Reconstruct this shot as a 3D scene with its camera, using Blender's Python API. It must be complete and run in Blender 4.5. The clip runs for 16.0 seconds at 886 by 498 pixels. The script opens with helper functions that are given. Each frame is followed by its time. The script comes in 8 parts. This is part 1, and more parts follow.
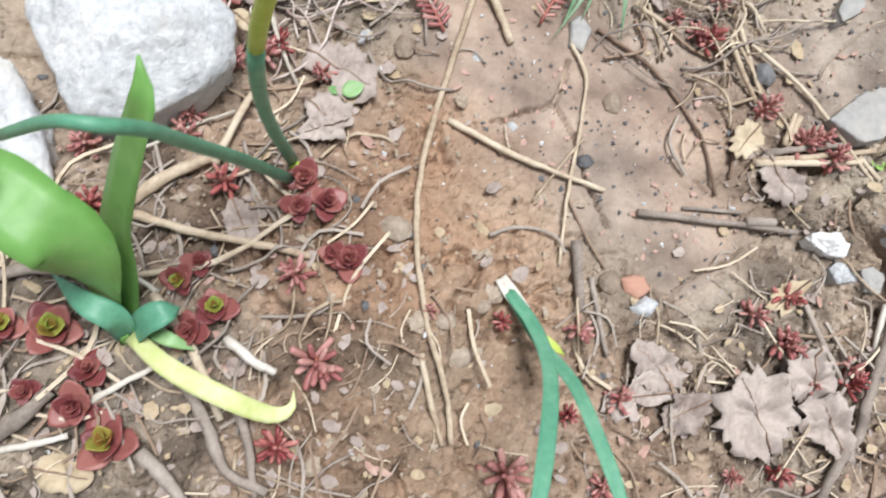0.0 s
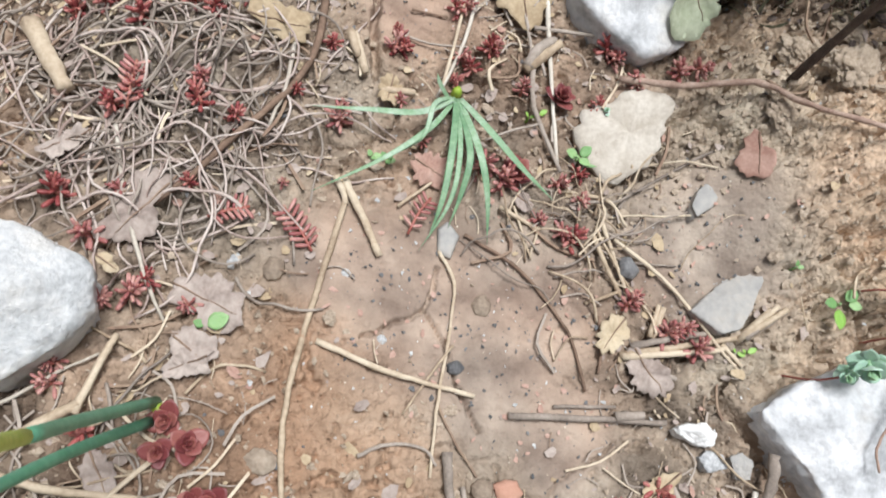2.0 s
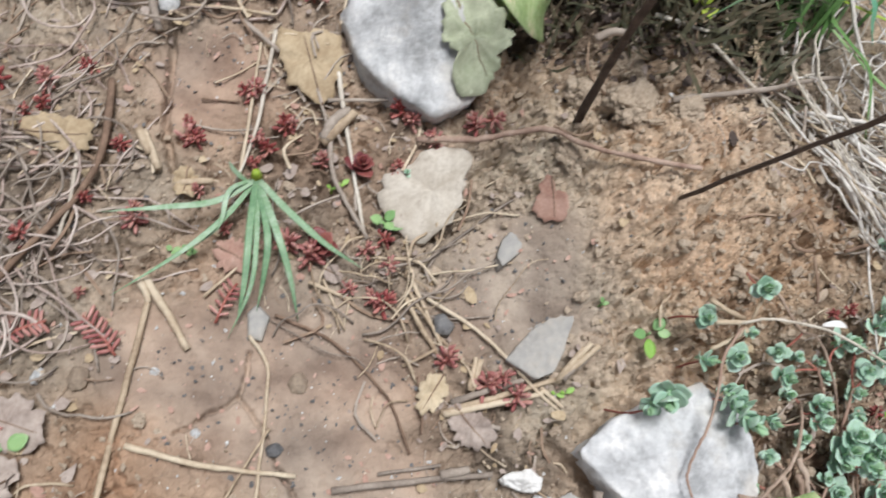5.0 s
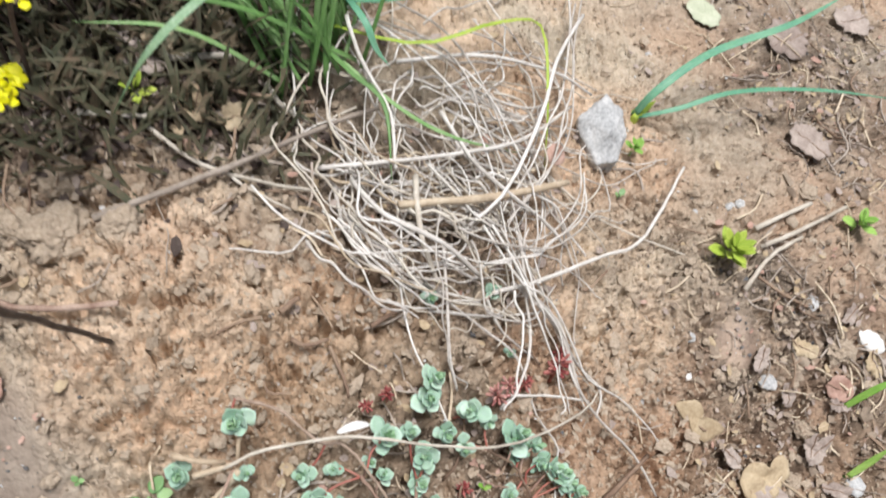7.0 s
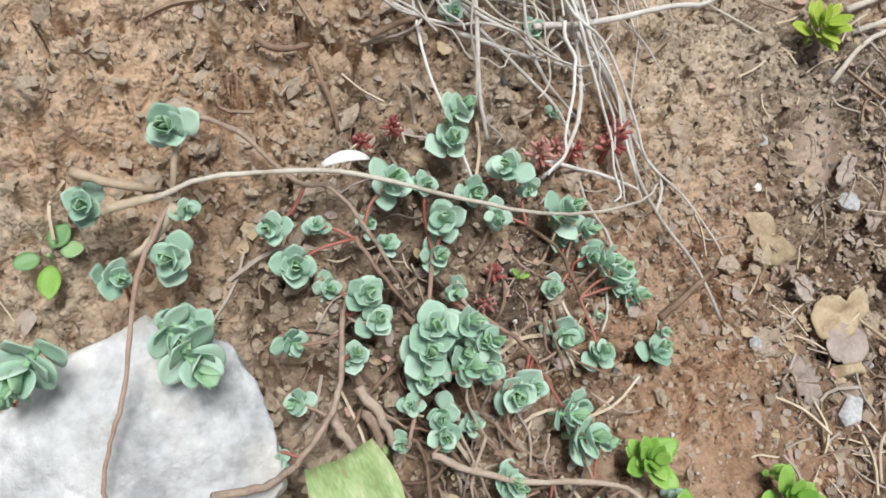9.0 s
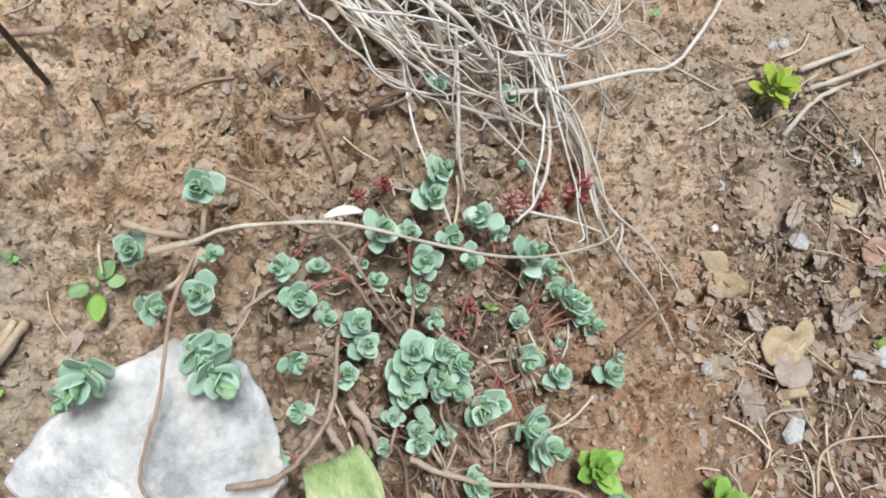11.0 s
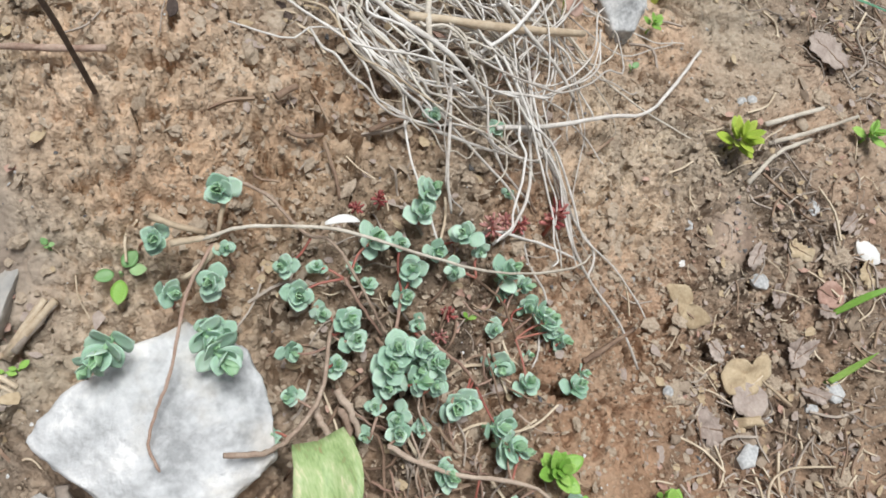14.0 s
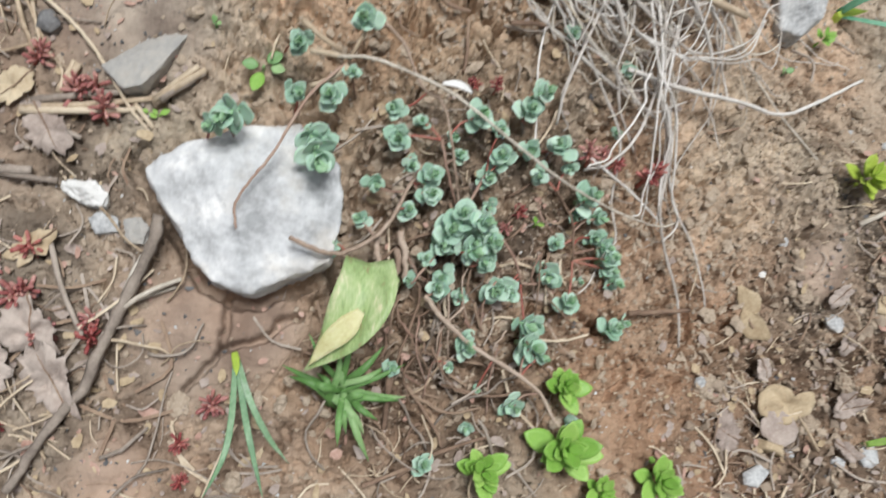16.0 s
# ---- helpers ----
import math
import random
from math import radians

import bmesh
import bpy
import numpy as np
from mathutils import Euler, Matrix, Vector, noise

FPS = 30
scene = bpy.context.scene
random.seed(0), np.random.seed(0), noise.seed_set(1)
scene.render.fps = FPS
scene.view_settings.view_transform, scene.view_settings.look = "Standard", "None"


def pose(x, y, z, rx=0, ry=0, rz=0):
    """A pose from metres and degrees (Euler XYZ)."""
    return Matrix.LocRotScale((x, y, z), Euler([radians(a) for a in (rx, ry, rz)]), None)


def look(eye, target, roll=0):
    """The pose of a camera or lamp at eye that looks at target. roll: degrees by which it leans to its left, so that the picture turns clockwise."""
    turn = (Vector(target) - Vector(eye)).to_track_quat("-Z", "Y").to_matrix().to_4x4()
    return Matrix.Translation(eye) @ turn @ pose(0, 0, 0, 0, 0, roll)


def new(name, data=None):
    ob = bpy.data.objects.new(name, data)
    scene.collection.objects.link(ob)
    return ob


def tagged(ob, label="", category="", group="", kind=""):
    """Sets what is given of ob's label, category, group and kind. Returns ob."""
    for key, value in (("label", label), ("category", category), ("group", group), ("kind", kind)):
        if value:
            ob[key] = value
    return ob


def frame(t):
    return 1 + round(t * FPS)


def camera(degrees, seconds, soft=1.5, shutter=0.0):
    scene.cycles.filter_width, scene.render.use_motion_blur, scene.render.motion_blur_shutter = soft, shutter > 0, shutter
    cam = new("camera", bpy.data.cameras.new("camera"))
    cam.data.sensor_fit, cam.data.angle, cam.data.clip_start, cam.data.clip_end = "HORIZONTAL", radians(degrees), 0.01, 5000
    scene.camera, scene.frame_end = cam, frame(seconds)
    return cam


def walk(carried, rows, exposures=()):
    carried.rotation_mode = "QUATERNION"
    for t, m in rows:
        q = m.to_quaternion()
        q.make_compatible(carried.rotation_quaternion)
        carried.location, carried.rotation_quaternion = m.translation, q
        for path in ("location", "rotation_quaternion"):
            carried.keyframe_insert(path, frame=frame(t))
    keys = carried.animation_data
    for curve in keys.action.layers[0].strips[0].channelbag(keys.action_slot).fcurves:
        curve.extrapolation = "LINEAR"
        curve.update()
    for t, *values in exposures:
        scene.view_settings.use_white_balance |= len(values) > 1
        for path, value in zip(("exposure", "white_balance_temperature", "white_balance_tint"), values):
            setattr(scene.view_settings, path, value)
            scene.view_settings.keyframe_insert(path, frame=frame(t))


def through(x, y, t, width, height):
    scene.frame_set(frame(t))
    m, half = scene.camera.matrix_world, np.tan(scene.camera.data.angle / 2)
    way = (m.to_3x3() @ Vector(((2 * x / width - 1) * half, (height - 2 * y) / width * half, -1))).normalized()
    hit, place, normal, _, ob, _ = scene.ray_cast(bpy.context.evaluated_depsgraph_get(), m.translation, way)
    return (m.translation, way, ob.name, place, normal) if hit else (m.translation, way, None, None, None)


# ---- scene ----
# ---- camera ----
cam = camera(62.0, 16.0, soft=1.7, shutter=0.35)
PATH = [
    (0.0, 0.0159, 0.0136, 0.4995, 13.06, -10.05, 0.81),
    (0.5, 0.0445, 0.04, 0.5192, 14.52, -10.24, -0.4),
    (1.0, 0.0681, 0.0751, 0.5375, 15.81, -10.51, -1.61),
    (1.5, 0.0842, 0.0944, 0.5413, 17.07, -10.97, -2.5),
    (2.0, 0.083, 0.1095, 0.5556, 18.33, -10.95, -2.14),
    (2.5, 0.1014, 0.1303, 0.5663, 19.4, -10.96, -4.4),
    (3.0, 0.1052, 0.1125, 0.568, 18.95, -10.5, -3.96),
    (3.2, 0.1117, 0.1077, 0.5685, 18.6, -10.21, -3.78),
    (5.3, 0.2497, 0.1449, 0.6203, 21.67, -9.61, -12.05),
    (5.5, 0.2814, 0.1516, 0.6335, 22.41, -9.3, -13.77),
    (6.0, 0.3589, 0.1566, 0.6443, 23.66, -9.34, -18.44),
    (6.5, 0.46, 0.1629, 0.6465, 24.13, -10.13, -21.17),
    (7.0, 0.5535, 0.147, 0.5999, 23.56, -9.91, -27.1),
    (7.5, 0.5417, 0.1174, 0.5204, 21.51, -10.05, -26.44),
    (8.0, 0.5301, 0.0985, 0.4472, 18.35, -10.81, -26.12),
    (8.2, 0.5362, 0.0949, 0.4198, 17.73, -11.36, -26.77),
    (10.3, 0.54, 0.1, 0.4472, 17.44, -10.92, -26.25),
    (10.5, 0.5365, 0.1042, 0.4682, 17.99, -10.67, -26.82),
    (11.0, 0.5356, 0.0927, 0.4933, 17.85, -11.57, -25.09),
    (11.5, 0.5152, 0.0781, 0.5135, 18.0, -12.08, -24.83),
    (12.0, 0.4992, 0.0668, 0.532, 19.41, -12.61, -24.67),
    (12.5, 0.5105, 0.0707, 0.5336, 19.29, -12.68, -24.63),
    (13.0, 0.5141, 0.0741, 0.5427, 19.77, -12.42, -23.68),
    (13.5, 0.519, 0.0637, 0.5453, 19.51, -12.4, -22.46),
    (14.0, 0.5179, 0.0635, 0.5387, 20.3, -13.1, -22.14),
    (14.5, 0.5173, 0.0656, 0.5423, 18.48, -12.65, -21.23),
    (15.0, 0.5213, 0.0405, 0.5717, 16.37, -12.72, -16.16),
    (15.5, 0.532, 0.0253, 0.6134, 14.11, -12.19, -3.32),
    (16.0, 0.5236, -0.0181, 0.5652, 14.07, -10.71, 0.84),
]
walk(cam, [(t, pose(x, y, z, rx, ry, rz)) for t, x, y, z, rx, ry, rz in PATH], exposures=[(0.0, 0.07, 6200, 9), (0.5, 0.04, 6250, 9), (1.0, 0.04, 6300, 9), (1.5, -0.03, 6300, 9), (3.0, 0.0, 6250, 9), (5.5, -0.3, 6400, 10), (6.0, 0.08, 6350, 10), (6.5, 0.08, 6400, 10), (7.0, -0.05, 6500, 11), (7.5, -0.22, 6500, 10), (10.5, -0.22, 6400, 8), (12.5, -0.22, 6450, 8), (14.5, -0.28, 6450, 8), (16.0, -0.34, 6400, 8)])

# ---- light: a bright, thinly overcast day ----
sky = bpy.data.worlds.new("overcast_sky")
scene.world = sky
sky.use_nodes = True
sn, sl = sky.node_tree.nodes, sky.node_tree.links
air = sn.new("ShaderNodeTexSky")
air.sky_type, air.sun_disc = "NISHITA", False
air.sun_elevation, air.sun_rotation = radians(83), radians(21)
air.air_density, air.dust_density = 1.0, 4.0
grey = sn.new("ShaderNodeHueSaturation")
grey.inputs["Saturation"].default_value = 0.25
sl.new(air.outputs[0], grey.inputs["Color"])
sl.new(grey.outputs[0], sn["Background"].inputs["Color"])
sn["Background"].inputs["Strength"].default_value = 0.075
sun = new("sun", bpy.data.lights.new("sun", "SUN"))
sun.data.energy, sun.data.angle, sun.data.color = 4.0, radians(22), (1.0, 0.985, 0.965)
sun.matrix_world = look((0.05, 0.13, 1.1), (0, 0, 0))

# ---- materials ----
def surface(name, colors, scale=60.0, rough=0.8, bump=0.3, bump_scale=300.0, vary=0.12, metallic=0.0, sheen=0.0, through=0.0, fine=0.35, island=False, stretch=(1, 1, 1), spec=0.4, deep=0.001, hard=0.2, stain=None):
    """A matt natural surface: coarse and fine patches between the given colours, a change from piece to piece, and relief."""
    m = bpy.data.materials.new(name)
    m.use_nodes = True
    n, l = m.node_tree.nodes, m.node_tree.links
    b = n["Principled BSDF"]
    co = n.new("ShaderNodeTexCoord")
    mp = n.new("ShaderNodeMapping")
    mp.inputs["Scale"].default_value = stretch
    l.new(co.outputs["Object"], mp.inputs["Vector"])
    big = n.new("ShaderNodeTexNoise")
    big.inputs["Scale"].default_value, big.inputs["Detail"].default_value = scale, 5
    small = n.new("ShaderNodeTexNoise")
    small.inputs["Scale"].default_value, small.inputs["Detail"].default_value = scale * 7, 3
    for t in (big, small):
        l.new(mp.outputs[0], t.inputs["Vector"])
    mix = n.new("ShaderNodeMix")
    mix.inputs[0].default_value = fine
    l.new(big.outputs[0], mix.inputs[2])
    l.new(small.outputs[0], mix.inputs[3])
    own = n.new("ShaderNodeNewGeometry" if island else "ShaderNodeObjectInfo")
    shift = n.new("ShaderNodeMapRange")
    shift.inputs[3].default_value, shift.inputs[4].default_value = -vary, vary
    l.new(own.outputs["Random Per Island" if island else "Random"], shift.inputs[0])
    add = n.new("ShaderNodeMath")
    l.new(mix.outputs[0], add.inputs[0])
    l.new(shift.outputs[0], add.inputs[1])
    ramp = n.new("ShaderNodeValToRGB")
    while len(ramp.color_ramp.elements) < len(colors):
        ramp.color_ramp.elements.new(0.5)
    for k, c in enumerate(colors):
        ramp.color_ramp.elements[k].position = 0.5 - hard + 2 * hard * k / max(1, len(colors) - 1)
        ramp.color_ramp.elements[k].color = (*c, 1)
    l.new(add.outputs[0], ramp.inputs[0])
    l.new(ramp.outputs[0], b.inputs["Base Color"])
    if stain:
        patch = n.new("ShaderNodeTexNoise")
        patch.inputs["Scale"].default_value, patch.inputs["Detail"].default_value = scale * 0.6, 6
        l.new(co.outputs["Object"], patch.inputs["Vector"])
        much = n.new("ShaderNodeMapRange")
        much.inputs[1].default_value, much.inputs[2].default_value, much.inputs[4].default_value = 0.52, 0.72, 0.8
        l.new(patch.outputs[0], much.inputs[0])
        earthy = n.new("ShaderNodeMix")
        earthy.data_type = "RGBA"
        earthy.inputs[7].default_value = (*stain, 1)
        l.new(much.outputs[0], earthy.inputs[0])
        l.new(ramp.outputs[0], earthy.inputs[6])
        l.new(earthy.outputs[2], b.inputs["Base Color"])
    b.inputs["Roughness"].default_value, b.inputs["Metallic"].default_value = rough, metallic
    b.inputs["Specular IOR Level"].default_value = spec
    if through:
        b.inputs["Subsurface Weight"].default_value = through
        b.inputs["Subsurface Radius"].default_value = (0.002, 0.003, 0.001)
    if bump:
        grain = n.new("ShaderNodeTexNoise")
        grain.inputs["Scale"].default_value, grain.inputs["Detail"].default_value = bump_scale, 7
        l.new(mp.outputs[0], grain.inputs["Vector"])
        grain.inputs["Roughness"].default_value = 0.65
        bp = n.new("ShaderNodeBump")
        bp.inputs["Strength"].default_value, bp.inputs["Distance"].default_value = bump, deep
        l.new(grain.outputs[0], bp.inputs["Height"])
        l.new(bp.outputs[0], b.inputs["Normal"])
    return m


def soil_material():
    """Crumbly loam, paler where it has dried, greyer and smoother where rain has silted it over, with tiny pale grits."""
    m = surface("loam", [(0.33, 0.26, 0.195), (0.46, 0.375, 0.292), (0.57, 0.48, 0.388)], scale=24, rough=0.95, bump=1.0, bump_scale=330, fine=0.5, hard=0.17, vary=0.0, spec=0.12, deep=0.0019)
    n, l = m.node_tree.nodes, m.node_tree.links
    b = n["Principled BSDF"]
    ramp = next(x for x in n if x.type == "VALTORGB")
    silt = n.new("ShaderNodeAttribute")
    silt.attribute_name = "silt"
    damp = n.new("ShaderNodeTexNoise")
    damp.inputs["Scale"].default_value, damp.inputs["Detail"].default_value = 22, 8
    co = next(x for x in n if x.type == "TEX_COORD")
    l.new(co.outputs["Object"], damp.inputs["Vector"])
    grey = n.new("ShaderNodeValToRGB")
    grey.color_ramp.elements[0].position, grey.color_ramp.elements[0].color = 0.37, (0.225, 0.172, 0.14, 1)
    grey.color_ramp.elements[1].position, grey.color_ramp.elements[1].color = 0.63, (0.46, 0.372, 0.303, 1)
    l.new(damp.outputs[0], grey.inputs[0])
    mix = n.new("ShaderNodeMix")
    mix.data_type = "RGBA"
    l.new(silt.outputs["Fac"], mix.inputs[0])
    loam = ramp.outputs[0]
    for tag, tint in (("dry", (1.30, 1.31, 1.28, 1)), ("damp", (0.88, 0.77, 0.69, 1))):
        where = n.new("ShaderNodeAttribute")
        where.attribute_name = tag
        tinted = n.new("ShaderNodeMix")
        tinted.data_type, tinted.blend_type, tinted.clamp_result = "RGBA", "MULTIPLY", False
        tinted.inputs[7].default_value = tint
        l.new(where.outputs["Fac"], tinted.inputs[0])
        l.new(loam, tinted.inputs[6])
        loam = tinted.outputs[2]
    l.new(loam, mix.inputs[6])
    l.new(grey.outputs[0], mix.inputs[7])
    # near-black mix for humus in the litter and for painted shade under plants
    humus_shade = n.new("ShaderNodeAttribute")
    humus_shade.attribute_name = "humus_shade"
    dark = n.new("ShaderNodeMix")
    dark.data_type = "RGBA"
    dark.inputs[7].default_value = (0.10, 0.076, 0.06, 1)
    l.new(humus_shade.outputs["Fac"], dark.inputs[0])
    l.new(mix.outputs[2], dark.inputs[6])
    grit = n.new("ShaderNodeTexVoronoi")
    grit.inputs["Scale"].default_value = 120
    l.new(co.outputs["Object"], grit.inputs["Vector"])
    few = n.new("ShaderNodeMath")
    few.operation = "LESS_THAN"
    few.inputs[1].default_value = 0.09
    l.new(grit.outputs["Distance"], few.inputs[0])
    pick = n.new("ShaderNodeSeparateColor")
    l.new(grit.outputs["Color"], pick.inputs[0])
    rare = n.new("ShaderNodeMath")
    rare.operation = "GREATER_THAN"
    rare.inputs[1].default_value = 0.8
    l.new(pick.outputs[0], rare.inputs[0])
    both = n.new("ShaderNodeMath")
    both.operation = "MULTIPLY"
    l.new(few.outputs[0], both.inputs[0])
    l.new(rare.outputs[0], both.inputs[1])
    light = n.new("ShaderNodeMix")
    light.data_type = "RGBA"
    light.inputs[7].default_value = (0.62, 0.56, 0.47, 1)
    l.new(both.outputs[0], light.inputs[0])
    l.new(dark.outputs[2], light.inputs[6])
    l.new(light.outputs[2], b.inputs["Base Color"])
    ferric = n.new("ShaderNodeTexNoise")
    ferric.inputs["Scale"].default_value, ferric.inputs["Detail"].default_value = 7, 5
    l.new(co.outputs["Object"], ferric.inputs["Vector"])
    hue = n.new("ShaderNodeValToRGB")
    hue.color_ramp.elements[0].position, hue.color_ramp.elements[0].color = 0.36, (0.96, 1.0, 1.02, 1)
    hue.color_ramp.elements[1].position, hue.color_ramp.elements[1].color = 0.64, (1.06, 0.955, 0.90, 1)
    l.new(ferric.outputs[0], hue.inputs[0])
    stain = n.new("ShaderNodeMix")
    stain.data_type, stain.blend_type = "RGBA", "MULTIPLY"
    stain.inputs[0].default_value = 1.0
    l.new(light.outputs[2], stain.inputs[6])
    l.new(hue.outputs[0], stain.inputs[7])
    l.new(stain.outputs[2], b.inputs["Base Color"])
    bump = next(x for x in n if x.type == "BUMP")
    bump.inputs["Height"].links[0].from_node.inputs["Detail"].default_value = 4
    grain = bump.inputs["Height"].links[0].from_socket
    bent = n.new("ShaderNodeVectorMath")
    bent.operation = "MULTIPLY_ADD"
    bent.inputs[1].default_value = (0.004, 0.004, 0.004)
    l.new(damp.outputs["Color"], bent.inputs[0])
    l.new(co.outputs["Object"], bent.inputs[2])
    crumb = n.new("ShaderNodeTexVoronoi")
    crumb.feature, crumb.inputs["Scale"].default_value = "F1", 330
    l.new(bent.outputs[0], crumb.inputs["Vector"])
    piled = n.new("ShaderNodeMath")
    piled.operation, piled.inputs[1].default_value = "MULTIPLY_ADD", -0.6
    l.new(crumb.outputs["Distance"], piled.inputs[0])
    l.new(grain, piled.inputs[2])
    l.new(piled.outputs[0], bump.inputs["Height"])
    smooth = n.new("ShaderNodeMapRange")
    smooth.inputs[3].default_value, smooth.inputs[4].default_value = 1.0, 0.45
    l.new(silt.outputs["Fac"], smooth.inputs[0])
    l.new(smooth.outputs[0], next(x for x in n if x.type == "BUMP").inputs["Strength"])
    return m


SOIL = soil_material()
CLOD = surface("loam_clod", [(0.34, 0.268, 0.202), (0.46, 0.375, 0.292), (0.56, 0.472, 0.38)], hard=0.2, deep=0.002, scale=60, rough=0.95, bump=1.0, bump_scale=380, fine=0.6, vary=0.05, island=True, spec=0.15)
WHITE_ROCK = surface("white_quartzite", [(0.38, 0.39, 0.405), (0.50, 0.512, 0.53), (0.60, 0.614, 0.634), (0.69, 0.70, 0.718), (0.84, 0.845, 0.85)], hard=0.13, deep=0.002, scale=32, rough=0.72, bump=1.0, bump_scale=150, fine=0.24, vary=0.02, stain=(0.56, 0.50, 0.42))
GREY_ROCK = surface("grey_limestone", [(0.28, 0.29, 0.30), (0.52, 0.53, 0.54), (0.72, 0.72, 0.71)], scale=45, rough=0.75, bump=0.5, bump_scale=260, fine=0.5, vary=0.05)
SLATE = surface("blue_grey_slate", [(0.29, 0.29, 0.285), (0.39, 0.38, 0.365), (0.47, 0.44, 0.40)], scale=30, rough=0.8, bump=0.3, bump_scale=300, vary=0.05)
DARK_ROCK = surface("dark_grey_stone", [(0.09, 0.09, 0.095), (0.17, 0.17, 0.175), (0.27, 0.27, 0.27)], scale=70, rough=0.8, bump=0.5)
BROWN_ROCK = surface("brown_stone", [(0.24, 0.185, 0.14), (0.36, 0.29, 0.225), (0.48, 0.41, 0.33)], scale=50, rough=0.85, bump=0.5)
STRAW = surface("bleached_straw", [(0.30, 0.22, 0.15), (0.50, 0.40, 0.29), (0.66, 0.57, 0.44)], scale=40, rough=0.75, bump=0.3, bump_scale=500, vary=0.12, stretch=(1, 1, 1))
PALE_STRAW = surface("grey_white_straw", [(0.42, 0.37, 0.31), (0.60, 0.55, 0.475), (0.73, 0.69, 0.62)], scale=50, rough=0.75, bump=0.3, bump_scale=500, vary=0.12)
BROWN_TWIG = surface("brown_twig", [(0.13, 0.085, 0.06), (0.24, 0.16, 0.115), (0.34, 0.25, 0.18)], scale=60, rough=0.85, bump=0.5, bump_scale=500, vary=0.12)
GREY_TWIG = surface("weathered_twig", [(0.20, 0.165, 0.14), (0.32, 0.27, 0.23), (0.44, 0.38, 0.33)], scale=60, rough=0.85, bump=0.5, bump_scale=500, vary=0.12)
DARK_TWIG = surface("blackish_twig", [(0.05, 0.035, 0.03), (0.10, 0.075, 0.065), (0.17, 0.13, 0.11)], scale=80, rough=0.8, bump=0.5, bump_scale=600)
DEAD_LEAF = surface("dead_leaf", [(0.25, 0.195, 0.17), (0.38, 0.315, 0.28), (0.50, 0.43, 0.385)], scale=50, rough=0.8, bump=0.5, bump_scale=300, vary=0.12)
BEIGE_LEAF = surface("beige_dead_leaf", [(0.36, 0.27, 0.17), (0.50, 0.40, 0.27), (0.60, 0.51, 0.37)], scale=50, rough=0.8, bump=0.5, bump_scale=300, vary=0.1)
PALE_YELLOW = surface("pale_yellow_leaf", [(0.50, 0.46, 0.22), (0.62, 0.60, 0.33), (0.70, 0.69, 0.45)], scale=60, rough=0.6, bump=0.3, bump_scale=200, through=0.1)
PALE_LEAF = surface("pale_green_dry_leaf", [(0.36, 0.40, 0.28), (0.50, 0.54, 0.40), (0.60, 0.62, 0.50)], scale=45, rough=0.75, bump=0.4, bump_scale=200)
RED_DEAD = surface("russet_dead_leaf", [(0.32, 0.18, 0.14), (0.45, 0.29, 0.235), (0.54, 0.39, 0.33)], scale=60, rough=0.75, bump=0.3)
GLAUCOUS = surface("glaucous_leaf", [(0.27, 0.44, 0.33), (0.40, 0.58, 0.46), (0.55, 0.71, 0.60)], scale=60, rough=0.55, bump=0.08, bump_scale=600, vary=0.16, through=0.1)
GLAUCOUS_BUD = surface("glaucous_bud", [(0.27, 0.46, 0.27), (0.38, 0.57, 0.37)], scale=90, rough=0.55, bump=0.05, vary=0.1, through=0.1)
RED_STEM = surface("red_stem", [(0.25, 0.07, 0.055), (0.38, 0.13, 0.10), (0.42, 0.20, 0.15)], scale=80, rough=0.5, bump=0.2)
RED_LEAF = surface("red_succulent_leaf", [(0.20, 0.035, 0.04), (0.36, 0.095, 0.088), (0.56, 0.27, 0.235)], scale=120, rough=0.45, bump=0.1, vary=0.18, through=0.1)
PINK_LEAF = surface("dusty_pink_succulent_leaf", [(0.28, 0.085, 0.085), (0.43, 0.19, 0.17), (0.58, 0.34, 0.30)], scale=120, rough=0.5, bump=0.1, vary=0.18, through=0.1)
WINE_LEAF = surface("wine_red_round_leaf", [(0.13, 0.028, 0.034), (0.235, 0.065, 0.062), (0.36, 0.15, 0.125)], scale=100, rough=0.4, bump=0.1, vary=0.15, through=0.1)
GREEN_HEART = surface("green_red_round_leaf", [(0.25, 0.09, 0.03), (0.28, 0.26, 0.05), (0.27, 0.36, 0.07)], scale=100, rough=0.4, bump=0.1, vary=0.2, through=0.1)
IRIS_GREEN = surface("fresh_iris_leaf", [(0.12, 0.29, 0.06), (0.18, 0.38, 0.10), (0.25, 0.45, 0.15)], scale=14, rough=0.45, bump=0.12, bump_scale=160, vary=0.08, through=0.12)
CHIVE_GREEN = surface("blue_green_tubular_leaf", [(0.075, 0.25, 0.155), (0.12, 0.33, 0.21), (0.19, 0.41, 0.27)], scale=30, rough=0.45, bump=0.1, vary=0.1, through=0.1)
CHIVE_TIP = surface("yellow_green_leaf", [(0.25, 0.37, 0.04), (0.37, 0.50, 0.07), (0.50, 0.58, 0.12)], scale=40, rough=0.5, bump=0.1, vary=0.1, through=0.1)
GRASS_GREEN = surface("grass_blade", [(0.10, 0.22, 0.06), (0.17, 0.33, 0.11), (0.27, 0.42, 0.19)], scale=40, rough=0.5, bump=0.1, vary=0.2, through=0.1)
TUFT_GREEN = surface("striped_bluish_blade", [(0.13, 0.26, 0.14), (0.24, 0.38, 0.23), (0.42, 0.54, 0.42)], scale=60, rough=0.5, bump=0.1, vary=0.15, through=0.1)
